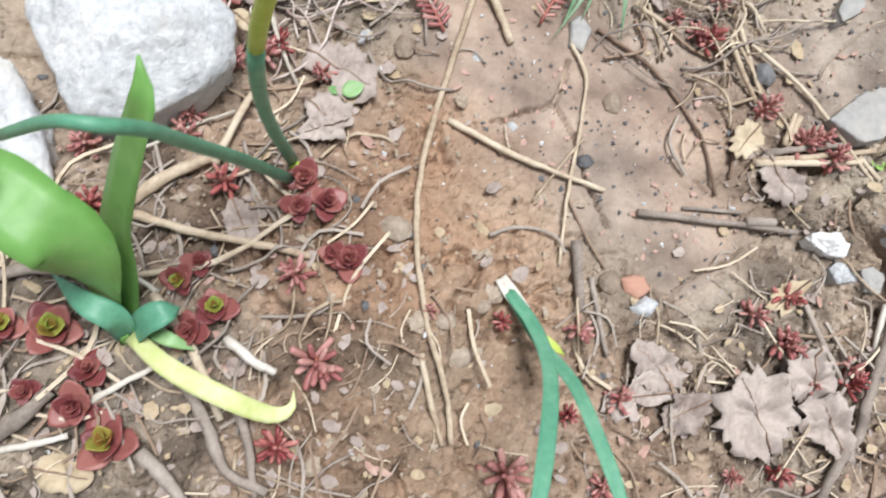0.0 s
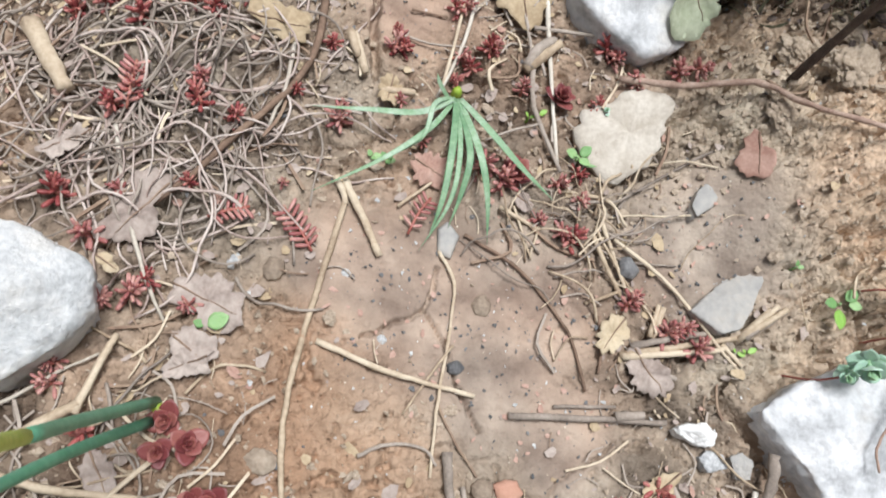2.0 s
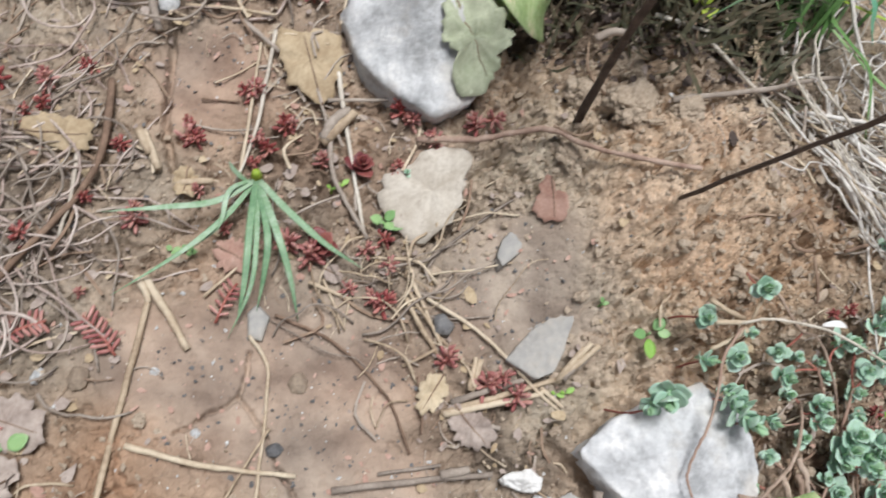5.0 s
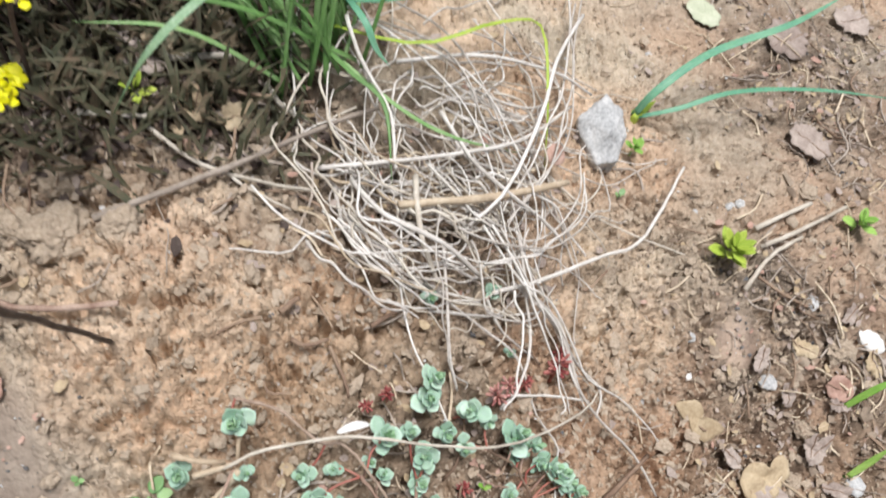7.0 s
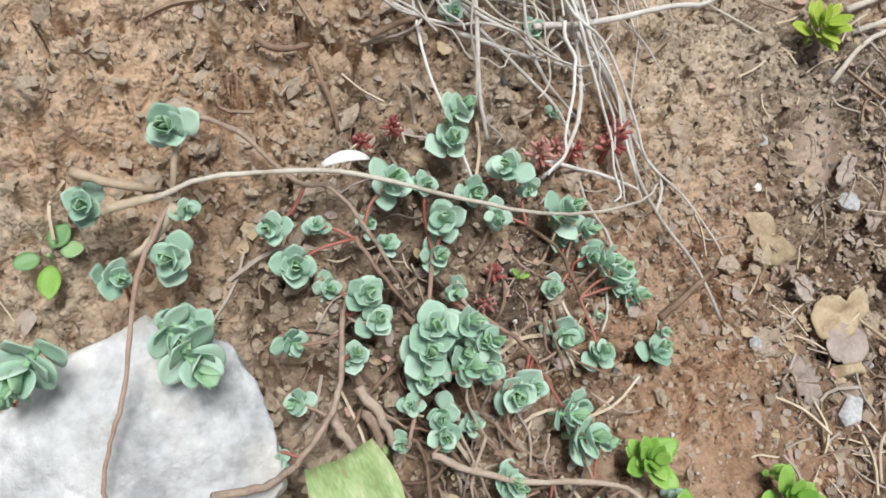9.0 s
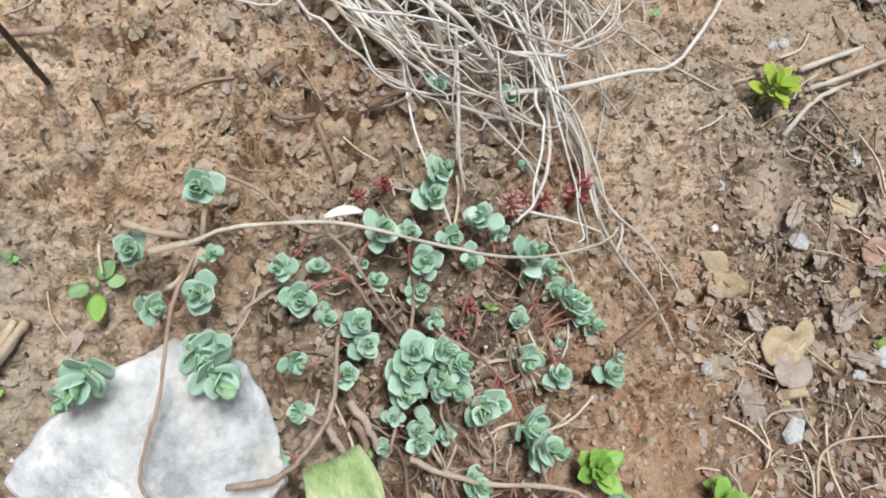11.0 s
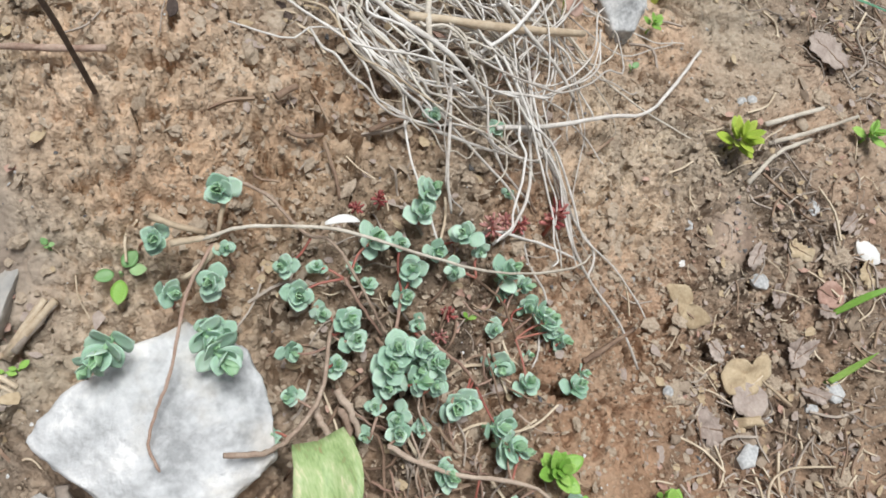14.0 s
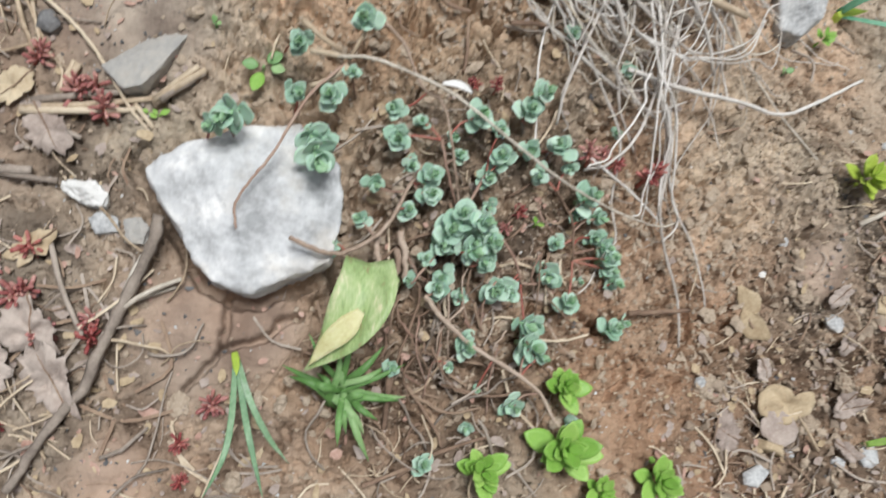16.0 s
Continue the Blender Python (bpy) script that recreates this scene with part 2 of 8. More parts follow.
BRIGHT_GREEN = surface("bright_green_leaf", [(0.18, 0.37, 0.06), (0.27, 0.48, 0.10), (0.37, 0.56, 0.15)], scale=50, rough=0.45, bump=0.12, vary=0.15, through=0.15)
SEEDLING = surface("seedling_leaf", [(0.15, 0.30, 0.11), (0.22, 0.40, 0.16), (0.32, 0.49, 0.23)], scale=80, rough=0.45, bump=0.08, vary=0.2, through=0.1)
YELLOW = surface("spurge_bract", [(0.62, 0.60, 0.0), (0.80, 0.78, 0.005), (0.86, 0.84, 0.02)], scale=90, rough=0.5, bump=0.06, vary=0.15, through=0.1)
# dark green and brown leaf, blackened to hold the shadow between spurge plants
DARK_FOLIAGE = surface("shaded_spurge_leaf", [(0.04, 0.05, 0.03), (0.085, 0.085, 0.05), (0.17, 0.115, 0.08)], scale=80, rough=0.65, bump=0.1, vary=0.2)
FADED_LEAF = surface("fading_green_leaf", [(0.30, 0.27, 0.13), (0.27, 0.38, 0.16), (0.36, 0.48, 0.22), (0.46, 0.54, 0.29), (0.66, 0.64, 0.42)], hard=0.15, fine=0.35, stretch=(2.2, 0.6, 1), scale=45, rough=0.5, bump=0.2, bump_scale=160, vary=0.08, through=0.1)
WHITE_BIT = surface("chalk_white", [(0.70, 0.70, 0.69), (0.85, 0.85, 0.84)], scale=90, rough=0.7, bump=0.3)
BRICK = surface("pink_brick", [(0.45, 0.24, 0.17), (0.55, 0.33, 0.25)], scale=80, rough=0.9, bump=0.4)
CRUST = surface("pale_clay_crust", [(0.44, 0.39, 0.33), (0.60, 0.555, 0.49), (0.72, 0.68, 0.62)], scale=40, rough=0.9, bump=0.6, bump_scale=300, deep=0.0015)
PALE_RUNNER = surface("greyish_woody_runner", [(0.27, 0.19, 0.145), (0.42, 0.32, 0.255), (0.55, 0.45, 0.37)], scale=90, rough=0.85, bump=0.6, bump_scale=600)
ROOT = surface("pinkish_root", [(0.28, 0.18, 0.14), (0.44, 0.32, 0.26), (0.56, 0.45, 0.38)], scale=90, rough=0.85, bump=0.6, bump_scale=500)
BARK = surface("pinkish_runner", [(0.22, 0.13, 0.10), (0.34, 0.22, 0.17), (0.44, 0.32, 0.26)], scale=80, rough=0.8, bump=0.5, bump_scale=500)
BOULDER_WHITE = surface("milk_white_quartzite", [(0.46, 0.475, 0.49), (0.62, 0.635, 0.65), (0.74, 0.745, 0.75), (0.84, 0.84, 0.835)], hard=0.15, scale=30, rough=0.7, bump=0.8, bump_scale=170, fine=0.4, vary=0.02, deep=0.003, stain=(0.60, 0.57, 0.52))
BLEACHED = surface("bleached_grass", [(0.46, 0.42, 0.385), (0.65, 0.62, 0.585), (0.82, 0.80, 0.775)], scale=50, rough=0.75, bump=0.3, bump_scale=500, vary=0.16)
YELLOWED = surface("yellowed_leaf", [(0.40, 0.48, 0.14), (0.55, 0.60, 0.24), (0.66, 0.67, 0.38)], scale=30, rough=0.5, bump=0.1, vary=0.08, through=0.1)
STEM_PINK = surface("greyish_pink_stem", [(0.30, 0.22, 0.19), (0.48, 0.385, 0.345), (0.66, 0.58, 0.53)], scale=70, rough=0.8, bump=0.4, bump_scale=500, vary=0.15)

# ---- shapes ----
def rand(a, b):
    return random.uniform(a, b)


def mesh_of(name, verts, faces, material, smooth=True):
    me = bpy.data.meshes.new(name)
    me.from_pydata([tuple(v) for v in verts], [], [tuple(f) for f in faces])
    me.polygons.foreach_set("use_smooth", [smooth] * len(me.polygons))
    me.materials.append(material)
    me.update()
    return me


def part(name, me, parent, label="", m=None):
    """A mesh as a child of a thing or of a part."""
    ob = new(name, me)
    ob.parent = parent
    if m is not None:
        ob.matrix_basis = m
    if label:
        ob["label"] = label
    return ob


def thing(name, data, label, category, m=None, group="", kind=""):
    ob = tagged(new(name, data), label, category, group, kind)
    if m is not None:
        ob.matrix_basis = m
    return ob


def curve_through(points, count):
    """A smooth run of places through the given ones."""
    p = [Vector(q) for q in points]
    if len(p) == 2:
        return [p[0].lerp(p[1], k / (count - 1)) for k in range(count)]
    p = [2 * p[0] - p[1]] + p + [2 * p[-1] - p[-2]]
    out = []
    for k in range(count):
        u = k / (count - 1) * (len(p) - 3)
        i = min(int(u), len(p) - 4)
        t = u - i
        a, b, c, d = p[i:i + 4]
        out.append(0.5 * (2 * b + (c - a) * t + (2 * a - 5 * b + 4 * c - d) * t * t + (3 * b - a - 3 * c + d) * t ** 3))
    return out


def tube(path, radius, sides=6, wobble=0.0):
    """A round stem along a path; radius: a function of 0 to 1."""
    verts, faces, n = [], [], len(path)
    side = None
    for k, p in enumerate(path):
        way = (path[min(k + 1, n - 1)] - path[max(k - 1, 0)]).normalized()
        if side is None:
            side = way.orthogonal().normalized()
        side = (side - way * side.dot(way)).normalized()
        other = way.cross(side)
        r = radius(k / (n - 1)) * (1 + (rand(-wobble, wobble) if wobble else 0))
        for s in range(sides):
            a = 2 * math.pi * s / sides
            verts.append(p + r * (math.cos(a) * side + math.sin(a) * other))
    for k in range(n - 1):
        for s in range(sides):
            faces.append((k * sides + s, k * sides + (s + 1) % sides, (k + 1) * sides + (s + 1) % sides, (k + 1) * sides + s))
    faces.append(tuple(range(sides))[::-1])
    faces.append(tuple(range((n - 1) * sides, n * sides)))
    return verts, faces


def blade(path, width, thick=0.0005, fold=0.25, up=Vector((0, 0, 1)), twist=0.0, across=5):
    """A leaf blade along a path: width as a function of 0 to 1, folded along its middle, with an upper and a lower skin."""
    verts, faces, n = [], [], len(path)
    for k, p in enumerate(path):
        u = k / (n - 1)
        way = (path[min(k + 1, n - 1)] - path[max(k - 1, 0)]).normalized()
        side = way.cross(up)
        side = side.normalized() if side.length > 1e-4 else way.orthogonal().normalized()
        side = Matrix.Rotation(twist * u, 3, way) @ side
        over = side.cross(way).normalized()
        w = max(width(u), 0.0002)
        row = [(-1 + 2 * s / (across - 1)) for s in range(across)]
        for s in row:
            verts.append(p + side * s * w / 2 + over * (abs(s) * w / 2 * fold + thick * (1 - s * s)))
        for s in reversed(row):
            verts.append(p + side * s * w / 2 + over * (abs(s) * w / 2 * fold - thick * (1.05 - s * s)))
    m = 2 * across
    for k in range(n - 1):
        for s in range(m):
            faces.append((k * m + s, k * m + (s + 1) % m, (k + 1) * m + (s + 1) % m, (k + 1) * m + s))
    faces.append(tuple(range(m))[::-1])
    faces.append(tuple(range((n - 1) * m, n * m)))
    return verts, faces


def joined(pieces):
    verts, faces = [], []
    for v, f in pieces:
        base = len(verts)
        verts += list(v)
        faces += [tuple(i + base for i in q) for q in f]
    return verts, faces


# ---- noise over the plan ----
TABLE = np.random.RandomState(7).permutation(512)
SLANT = np.random.RandomState(8).uniform(0, 2 * np.pi, 512)


def pick(i, j):
    return TABLE[(TABLE[i & 511] + j) & 511]


def swell(x, y):
    """Gradient noise, about -0.7 to 0.7, one cell a unit."""
    i, j = np.floor(x).astype(int), np.floor(y).astype(int)
    u, v = x - i, y - j
    su, sv = u * u * u * (u * (6 * u - 15) + 10), v * v * v * (v * (6 * v - 15) + 10)

    def corner(a, b):
        h = SLANT[pick(i + a, j + b)]
        return np.cos(h) * (u - a) + np.sin(h) * (v - b)
    low = corner(0, 0) * (1 - su) + corner(1, 0) * su
    high = corner(0, 1) * (1 - su) + corner(1, 1) * su
    return low * (1 - sv) + high * sv


def layered(x, y, octaves=4, keep=0.5):
    return sum(swell(x * 2 ** k + 17 * k, y * 2 ** k + 31 * k) * keep ** k for k in range(octaves))


def crumbled(x, y, octaves, keep=0.55):
    """Knobbly crumb structure: round backs that meet in sharp, narrow creases."""
    return sum(np.abs(swell(x * 2.15 ** k + 11 * k, y * 2.15 ** k + 23 * k)) ** 0.72 * keep ** k for k in range(octaves))


def domes(x, y, seed=0, low=0.36, high=0.74):
    """Clods heaped side by side, about one a unit: rounded backs of many sizes, with narrow gaps between them; 0 to about 1."""
    i, j = np.floor(x).astype(int), np.floor(y).astype(int)
    out = np.zeros(x.shape)
    for a in (-1, 0, 1):
        for b in (-1, 0, 1):
            h = pick(i + a + 101 * seed, j + b + 57 * seed)
            px, py = i + a + 0.5 + 0.45 * np.cos(SLANT[h]), j + b + 0.5 + 0.45 * np.sin(SLANT[(h + 91) & 511])
            r = low + (high - low) * (TABLE[(h + 33) & 511] / 511.0) ** 1.5
            lean = 0.45 * (x - px) * np.cos(SLANT[(h + 7) & 511]) + 0.45 * (y - py) * np.sin(SLANT[(h + 7) & 511])
            q = 1 - ((x - px) ** 2 + (y - py) ** 2) / (r * r)
            back = np.clip(q, 0, 1) ** 0.42 * (0.55 + 0.75 * r) * (0.7 + 0.6 * TABLE[(h + 71) & 511] / 511.0) + lean * (q > 0)
            out = np.maximum(out, back)
    return out


def shelved(n, step, lip=0.16, notch=0.5):
    """Broken crust: level shelves that end in steep ragged edges, with a narrow gap at the foot of each."""
    v = n / step
    f = np.floor(v)
    r = v - f
    rise = np.clip((r - (1 - lip)) / lip, 0, 1)
    gap = np.exp(-((r - (1 - lip * 1.35)) / (0.55 * lip)) ** 2)
    return (f + 0.25 * r + 0.75 * rise - notch * gap) * step


def hollow(x, y):
    """0 to 1: ragged holes between the clods, small pits, and the cracks that part the crust."""
    holes = np.clip((layered(x * 40 + 5, y * 48, 4, 0.55) - 0.371) * 12, 0, 1)
    pits = np.clip((layered(x * 120 + 31, y * 120, 3, 0.65) - 0.432) * 8, 0, 1) * 0.7
    wx, wy = x + 0.005 * layered(x * 60, y * 60, 3), y + 0.005 * layered(x * 60 + 9, y * 60 + 5, 3)
    seam = np.clip(1.5 - np.abs(swell(wx * 27, wy * 27 + 61)) / 0.03, 0, 1) * np.clip(0.4 + 3 * swell(x * 15, y * 15 + 9), 0, 1)
    return np.maximum(np.maximum(holes, pits), seam)


# ---- ground ----
BUMPS = [  # centre x, y, width, height of the low swells of the bed
    (0.7, 0.35, 0.18, 0.0955),
    (1.2, 0.27, 0.18, 0.0418),
    (0.0, 0.03, 0.11, 0.0419),
    (0.5, 0.35, 0.07, 0.0328),
    (0.5, -0.05, 0.18, 0.0368),
    (1.0, 0.03, 0.07, -0.0361),
    (0.8, 0.59, 0.18, 0.0508),
    (0.2, 0.59, 0.11, 0.0323),
    (0.7, 0.43, 0.07, -0.0821),
    (1.2, 0.03, 0.18, 0.0307),
    (0.8, -0.05, 0.07, 0.0172),
    (0.7, 0.59, 0.18, 0.0653),
    (0.0, 0.43, 0.07, 0.0611),
    (-0.1, 0.59, 0.18, -0.0648),
    (0.5, 0.32, 0.05, 0.022),
]


def lie(x, y):
    """The height of the bed, without its crumbs, at a place of the plan."""
    x, y = np.asarray(x, float), np.asarray(y, float)
    xc, yc = np.clip(x, -0.8, 2.0), np.clip(y, -0.8, 1.5)
    z = 0.0291 + -0.0777 * xc + 0.1060 * yc + -0.0601 / (1 + np.exp(-(xc - 0.76 + 0.25 * (yc - 0.15)) / 0.04))
    for cx, cy, wide, high in BUMPS:
        z = z + high * np.exp(-((x - cx) ** 2 + (y - cy) ** 2) / (2 * wide * wide))
    return z


# rain-silted flats: centre, reach
FLATS = [
    ((0.129, 0.261, 0), 0.055), ((0.173, 0.242, 0), 0.075), ((0.236, 0.235, 0), 0.075), ((0.234, 0.189, 0), 0.06), ((0.273, 0.144, 0), 0.045),
    ((0.386, 0.271, 0), 0.06), ((0.409, 0.299, 0), 0.04), ((0.173, 0.482, 0), 0.05), ((0.447, 0.047, 0), 0.045), ((0.485, 0.053, 0), 0.035), ((0.394, -0.046, 0), 0.03),
    ((0.350, 0.390, 0), 0.03), ((1.026, 0.150, 0), 0.03),
]
# heaps of crumbly, freshly dug loam: centre, reach
HEAPS = [((0.464, 0.337, 0), 0.13), ((0.572, 0.303, 0), 0.16), ((0.550, 0.289, 0), 0.14), ((0.604, 0.270, 0), 0.14), ((0.607, 0.144, 0), 0.16), ((0.975, 0.138, 0), 0.14), ((0.432, 0.450, 0), 0.09), ((0.815, 0.123, 0), 0.1), ((0.951, 0.241, 0), 0.08), ((0.704, 0.252, 0), 0.09)]
# shade under the spurge and the grass, painted as blackened soil: centre, reach
SHADE_SPOTS = [((0.513, 0.535, 0), 0.06), ((0.571, 0.532, 0), 0.08), ((0.613, 0.501, 0), 0.07), ((0.400, 0.614, 0), 0.08), ((0.471, 0.567, 0), 0.07), ((0.544, 0.535, 0), 0.08), ((0.521, 0.540, 0), 0.05), ((0.594, 0.514, 0), 0.05)]
# soil darkened by dead leaves, stems, and painted shade near the spurge: centre, reach
LITTERED = [((-0.015, 0.374, 0), 0.13), ((-0.064, 0.475, 0), 0.12), ((-0.054, 0.130, 0), 0.12), ((-0.030, 0.040, 0), 0.12), ((-0.117, -0.005, 0), 0.1), ((0.188, 0.567, 0), 0.12), ((0.279, 0.269, 0), 0.08), ((0.316, 0.386, 0), 0.07), ((0.360, 0.041, 0), 0.13), ((0.396, -0.025, 0), 0.11), ((0.616, 0.002, 0), 0.08), ((1.086, 0.060, 0), 0.13), ((1.328, 0.369, 0), 0.14), ((1.050, 0.054, 0), 0.1), ((0.953, -0.049, 0), 0.12), ((0.301, 0.034, 0), 0.11), ((0.229, 0.417, 0), 0.08), ((0.622, 0.505, 0), 0.1), ((0.336, 0.189, 0), 0.08), ((0.535, 0.521, 0), 0.09), ((0.656, 0.517, 0), 0.09), ((0.571, 0.532, 0), 0.1), ((0.611, 0.497, 0), 0.09), ((0.406, 0.600, 0), 0.09), ((0.537, 0.544, 0), 0.1), ((0.517, 0.523, 0), 0.09), ((0.652, 0.133, 0), 0.09), ((0.727, 0.369, 0), 0.1), ((1.058, 0.156, 0), 0.06), ((1.015, -0.018, 0), 0.1), ((1.060, 0.145, 0), 0.08), ((1.058, 0.060, 0), 0.09), ((1.000, -0.080, 0), 0.14), ((0.900, -0.110, 0), 0.11), ((-0.080, 0.020, 0), 0.13), ((0.380, -0.040, 0), 0.13)]
# bright ochre loam that has dried through: centre, reach
DRY = [((0.500, 0.330, 0), 0.13), ((0.570, 0.300, 0), 0.09), ((0.460, 0.250, 0), 0.07), ((0.440, 0.420, 0), 0.09), ((0.420, 0.330, 0), 0.06), ((0.620, 0.350, 0), 0.08), ((0.420, 0.190, 0), 0.05), ((0.900, 0.230, 0), 0.07), ((0.880, 0.500, 0), 0.2), ((0.640, 0.270, 0), 0.06), ((0.560, 0.230, 0), 0.06), ((0.560, 0.400, 0), 0.09)]
# reddish loam, still damp: centre, reach
DAMP = [((0.620, 0.200, 0), 0.10), ((0.700, 0.110, 0), 0.11), ((0.680, 0.300, 0), 0.06), ((0.080, 0.090, 0), 0.10), ((0.100, 0.190, 0), 0.06), ((0.860, 0.020, 0), 0.12), ((0.780, 0.180, 0), 0.07), ((0.05, 0.0, 0), 0.08), ((0.740, 0.020, 0), 0.10), ((0.640, 0.040, 0), 0.09), ((1.000, -0.070, 0), 0.14), ((0.900, -0.080, 0), 0.12), ((0.560, 0.020, 0), 0.06)]
CRACKS = [  # places along each drying crack, and its width
    ([(0.403, 0.173, 0), (0.396, 0.164, 0), (0.414, 0.139, 0), (0.435, 0.108, 0), (0.452, 0.082, 0), (0.483, 0.069, 0), (0.506, 0.077, 0), (0.540, 0.090, 0)], 0.004),
    ([(0.469, 0.073, 0), (0.469, 0.052, 0), (0.467, 0.039, 0), (0.460, 0.027, 0), (0.445, 0.009, 0)], 0.0022),
    ([(0.467, 0.037, 0), (0.486, 0.042, 0), (0.500, 0.049, 0), (0.507, 0.057, 0), (0.521, 0.062, 0)], 0.0026),
    ([(0.183, 0.263, 0), (0.173, 0.233, 0), (0.148, 0.221, 0), (0.128, 0.212, 0)], 0.0013),
    ([(0.173, 0.231, 0), (0.188, 0.205, 0), (0.193, 0.185, 0), (0.203, 0.161, 0), (0.210, 0.146, 0)], 0.0013),
    ([(0.397, 0.402, 0), (0.394, 0.392, 0), (0.373, 0.380, 0), (0.369, 0.364, 0), (0.352, 0.340, 0), (0.336, 0.336, 0)], 0.0028),
    ([(0.246, 0.084, 0), (0.271, 0.113, 0), (0.297, 0.123, 0), (0.311, 0.136, 0)], 0.0009),
    ([(0.146, 0.540, 0), (0.145, 0.508, 0), (0.139, 0.475, 0), (0.136, 0.437, 0), (0.138, 0.412, 0)], 0.0028),
    ([(0.208, 0.418, 0), (0.229, 0.411, 0), (0.253, 0.406, 0)], 0.0015),
    ([(0.394, 0.392, 0), (0.404, 0.379, 0), (0.415, 0.360, 0)], 0.0024),
    ([(0.769, 0.013, 0), (0.790, 0.035, 0), (0.783, 0.051, 0)], 0.003),
    ([(0.562, 0.182, 0), (0.553, 0.166, 0), (0.551, 0.143, 0)], 0.003),
]
XS, YS = (-0.25, 1.6), (-0.24, 0.77)
FINE_X, FINE_Y, CELL, WIDE_CELL = (-0.17, 1.10), (-0.12, 0.47), 0.00148, 0.0029


def spread(low, high, fine):
    """Fine steps over the middle of the bed, coarser ones round it, and ever wider ones out to the horizon."""
    core = np.concatenate([np.arange(low, fine[0], WIDE_CELL), np.arange(fine[0], fine[1], CELL), np.arange(fine[1], high, WIDE_CELL)])
    out, step = [], WIDE_CELL
    x = 0.0
    while x < 90:
        step *= 1.35
        x += step
        out.append(x)
    out = np.array(out)
    return np.concatenate([core[0] - out[::-1], core, core[-1] + out])


def relief():
    xs, ys = spread(*XS, FINE_X), spread(*YS, FINE_Y)
    x, y = np.meshgrid(xs, ys)
    wx, wy = x + 0.02 * layered(x * 12, y * 12, 2), y + 0.02 * layered(x * 12 + 40, y * 12, 2)

    def blobs(rows):
        w = np.zeros(x.shape)
        for (cx, cy, _), r in rows:
            w = np.maximum(w, 1 / (1 + np.exp(np.clip((np.hypot(wx - cx, wy - cy) - r) / (0.14 * r), -40, 40))))
        return w
    silt, heap = blobs(FLATS), blobs(HEAPS)
    heap = heap * (1 - silt)
    humus_shade = np.zeros(x.shape)
    for (cx, cy, _), r in LITTERED:
        humus_shade = np.maximum(humus_shade, 1 / (1 + np.exp(np.clip((np.hypot(wx - cx, wy - cy) - r) / (0.22 * r), -40, 40))))
    humus_shade = humus_shade * np.clip(0.65 + 1.0 * layered(x * 30, y * 30, 3), 0, 1) * (1 - silt)
    # litter's humus, then shade under spurge and grass painted on top
    humus_shade = np.maximum(humus_shade * 0.85, 0.95 * blobs(SHADE_SPOTS))
    rough = (0.5 + 0.62 * heap) * (1 - 0.93 * silt)
    worn = np.clip(0.75 + 1.4 * layered(x * 17 + 8, y * 17, 3), 0.2, 1.2)
    jx = x + 0.004 * layered(x * 40, y * 40, 2)
    jy = y + 0.004 * layered(x * 40 + 9, y * 40 + 5, 2)
    z = lie(x, y)
    z = z + 0.006 * layered(x * 16, y * 16, 4) * (1 - 0.75 * silt)
    clods = 0.0060 * domes(jx * 33, jy * 38, 1) + 0.0050 * worn * domes(jx * 76, jy * 88, 2) + 0.0036 * domes(x * 165 + 0.35 * swell(x * 300, y * 300), y * 185 + 0.35 * swell(x * 300 + 7, y * 300), 3)
    clods = clods + 0.007 * shelved(layered(jx * 24, jy * 24, 5, 0.6), 0.26, 0.10, 1.0) + 0.0024 * layered(x * 120, y * 120, 3, 0.6) - 0.009
    z = z + 0.95 * rough * clods
    z = z - 0.017 * hollow(x, y) * rough * np.clip(0.35 + worn, 0, 1.2)
    z = z + 0.0012 * layered(x * 190, y * 190, 3, 0.6) * (1 - 0.6 * silt) + (0.0016 * layered(x * 75, y * 75, 4, 0.6) - 0.0016 * np.clip(layered(x * 130, y * 130 + 3, 2) - 0.3, 0, 1) * 4) * silt
    for line, wide in CRACKS:
        pts = curve_through([Vector((px, py, 0)) for px, py, _ in line], 12 * len(line))
        far = np.full(x.shape, 1.0)
        lox, hix = min(p.x for p in pts) - 0.02, max(p.x for p in pts) + 0.02
        loy, hiy = min(p.y for p in pts) - 0.02, max(p.y for p in pts) + 0.02
        i0, i1 = np.searchsorted(xs, (lox, hix))
        j0, j1 = np.searchsorted(ys, (loy, hiy))
        bx, by = x[j0:j1, i0:i1], y[j0:j1, i0:i1]
        bx, by = bx + 0.003 * layered(bx * 90, by * 90, 2), by + 0.003 * layered(bx * 90 + 7, by * 90, 2)
        d = np.full(bx.shape, 1.0)
        for a, b in zip(pts, pts[1:]):
            ex, ey = b.x - a.x, b.y - a.y
            t = np.clip(((bx - a.x) * ex + (by - a.y) * ey) / (ex * ex + ey * ey + 1e-12), 0, 1)
            d = np.minimum(d, np.hypot(bx - a.x - t * ex, by - a.y - t * ey))
        z[j0:j1, i0:i1] -= (0.006 + 2.5 * wide) * np.clip(1.6 - d / wide, 0, 1)
    flat = np.clip((np.hypot(np.maximum(0, np.abs(x - 0.6) - 1.1), np.maximum(0, np.abs(y - 0.32) - 0.75))) / 2.0, 0, 1)
    z = z * (1 - flat)
    dry = blobs(DRY) * (1 - humus_shade) * np.clip(0.75 + 0.9 * layered(x * 21, y * 21 + 4, 3), 0.2, 1)
    damp = blobs(DAMP)
    return xs, ys, z, silt, humus_shade, dry, damp


GX, GY, GZ, SILT, HUMUS_SHADE, DRIED, DAMPED = relief()


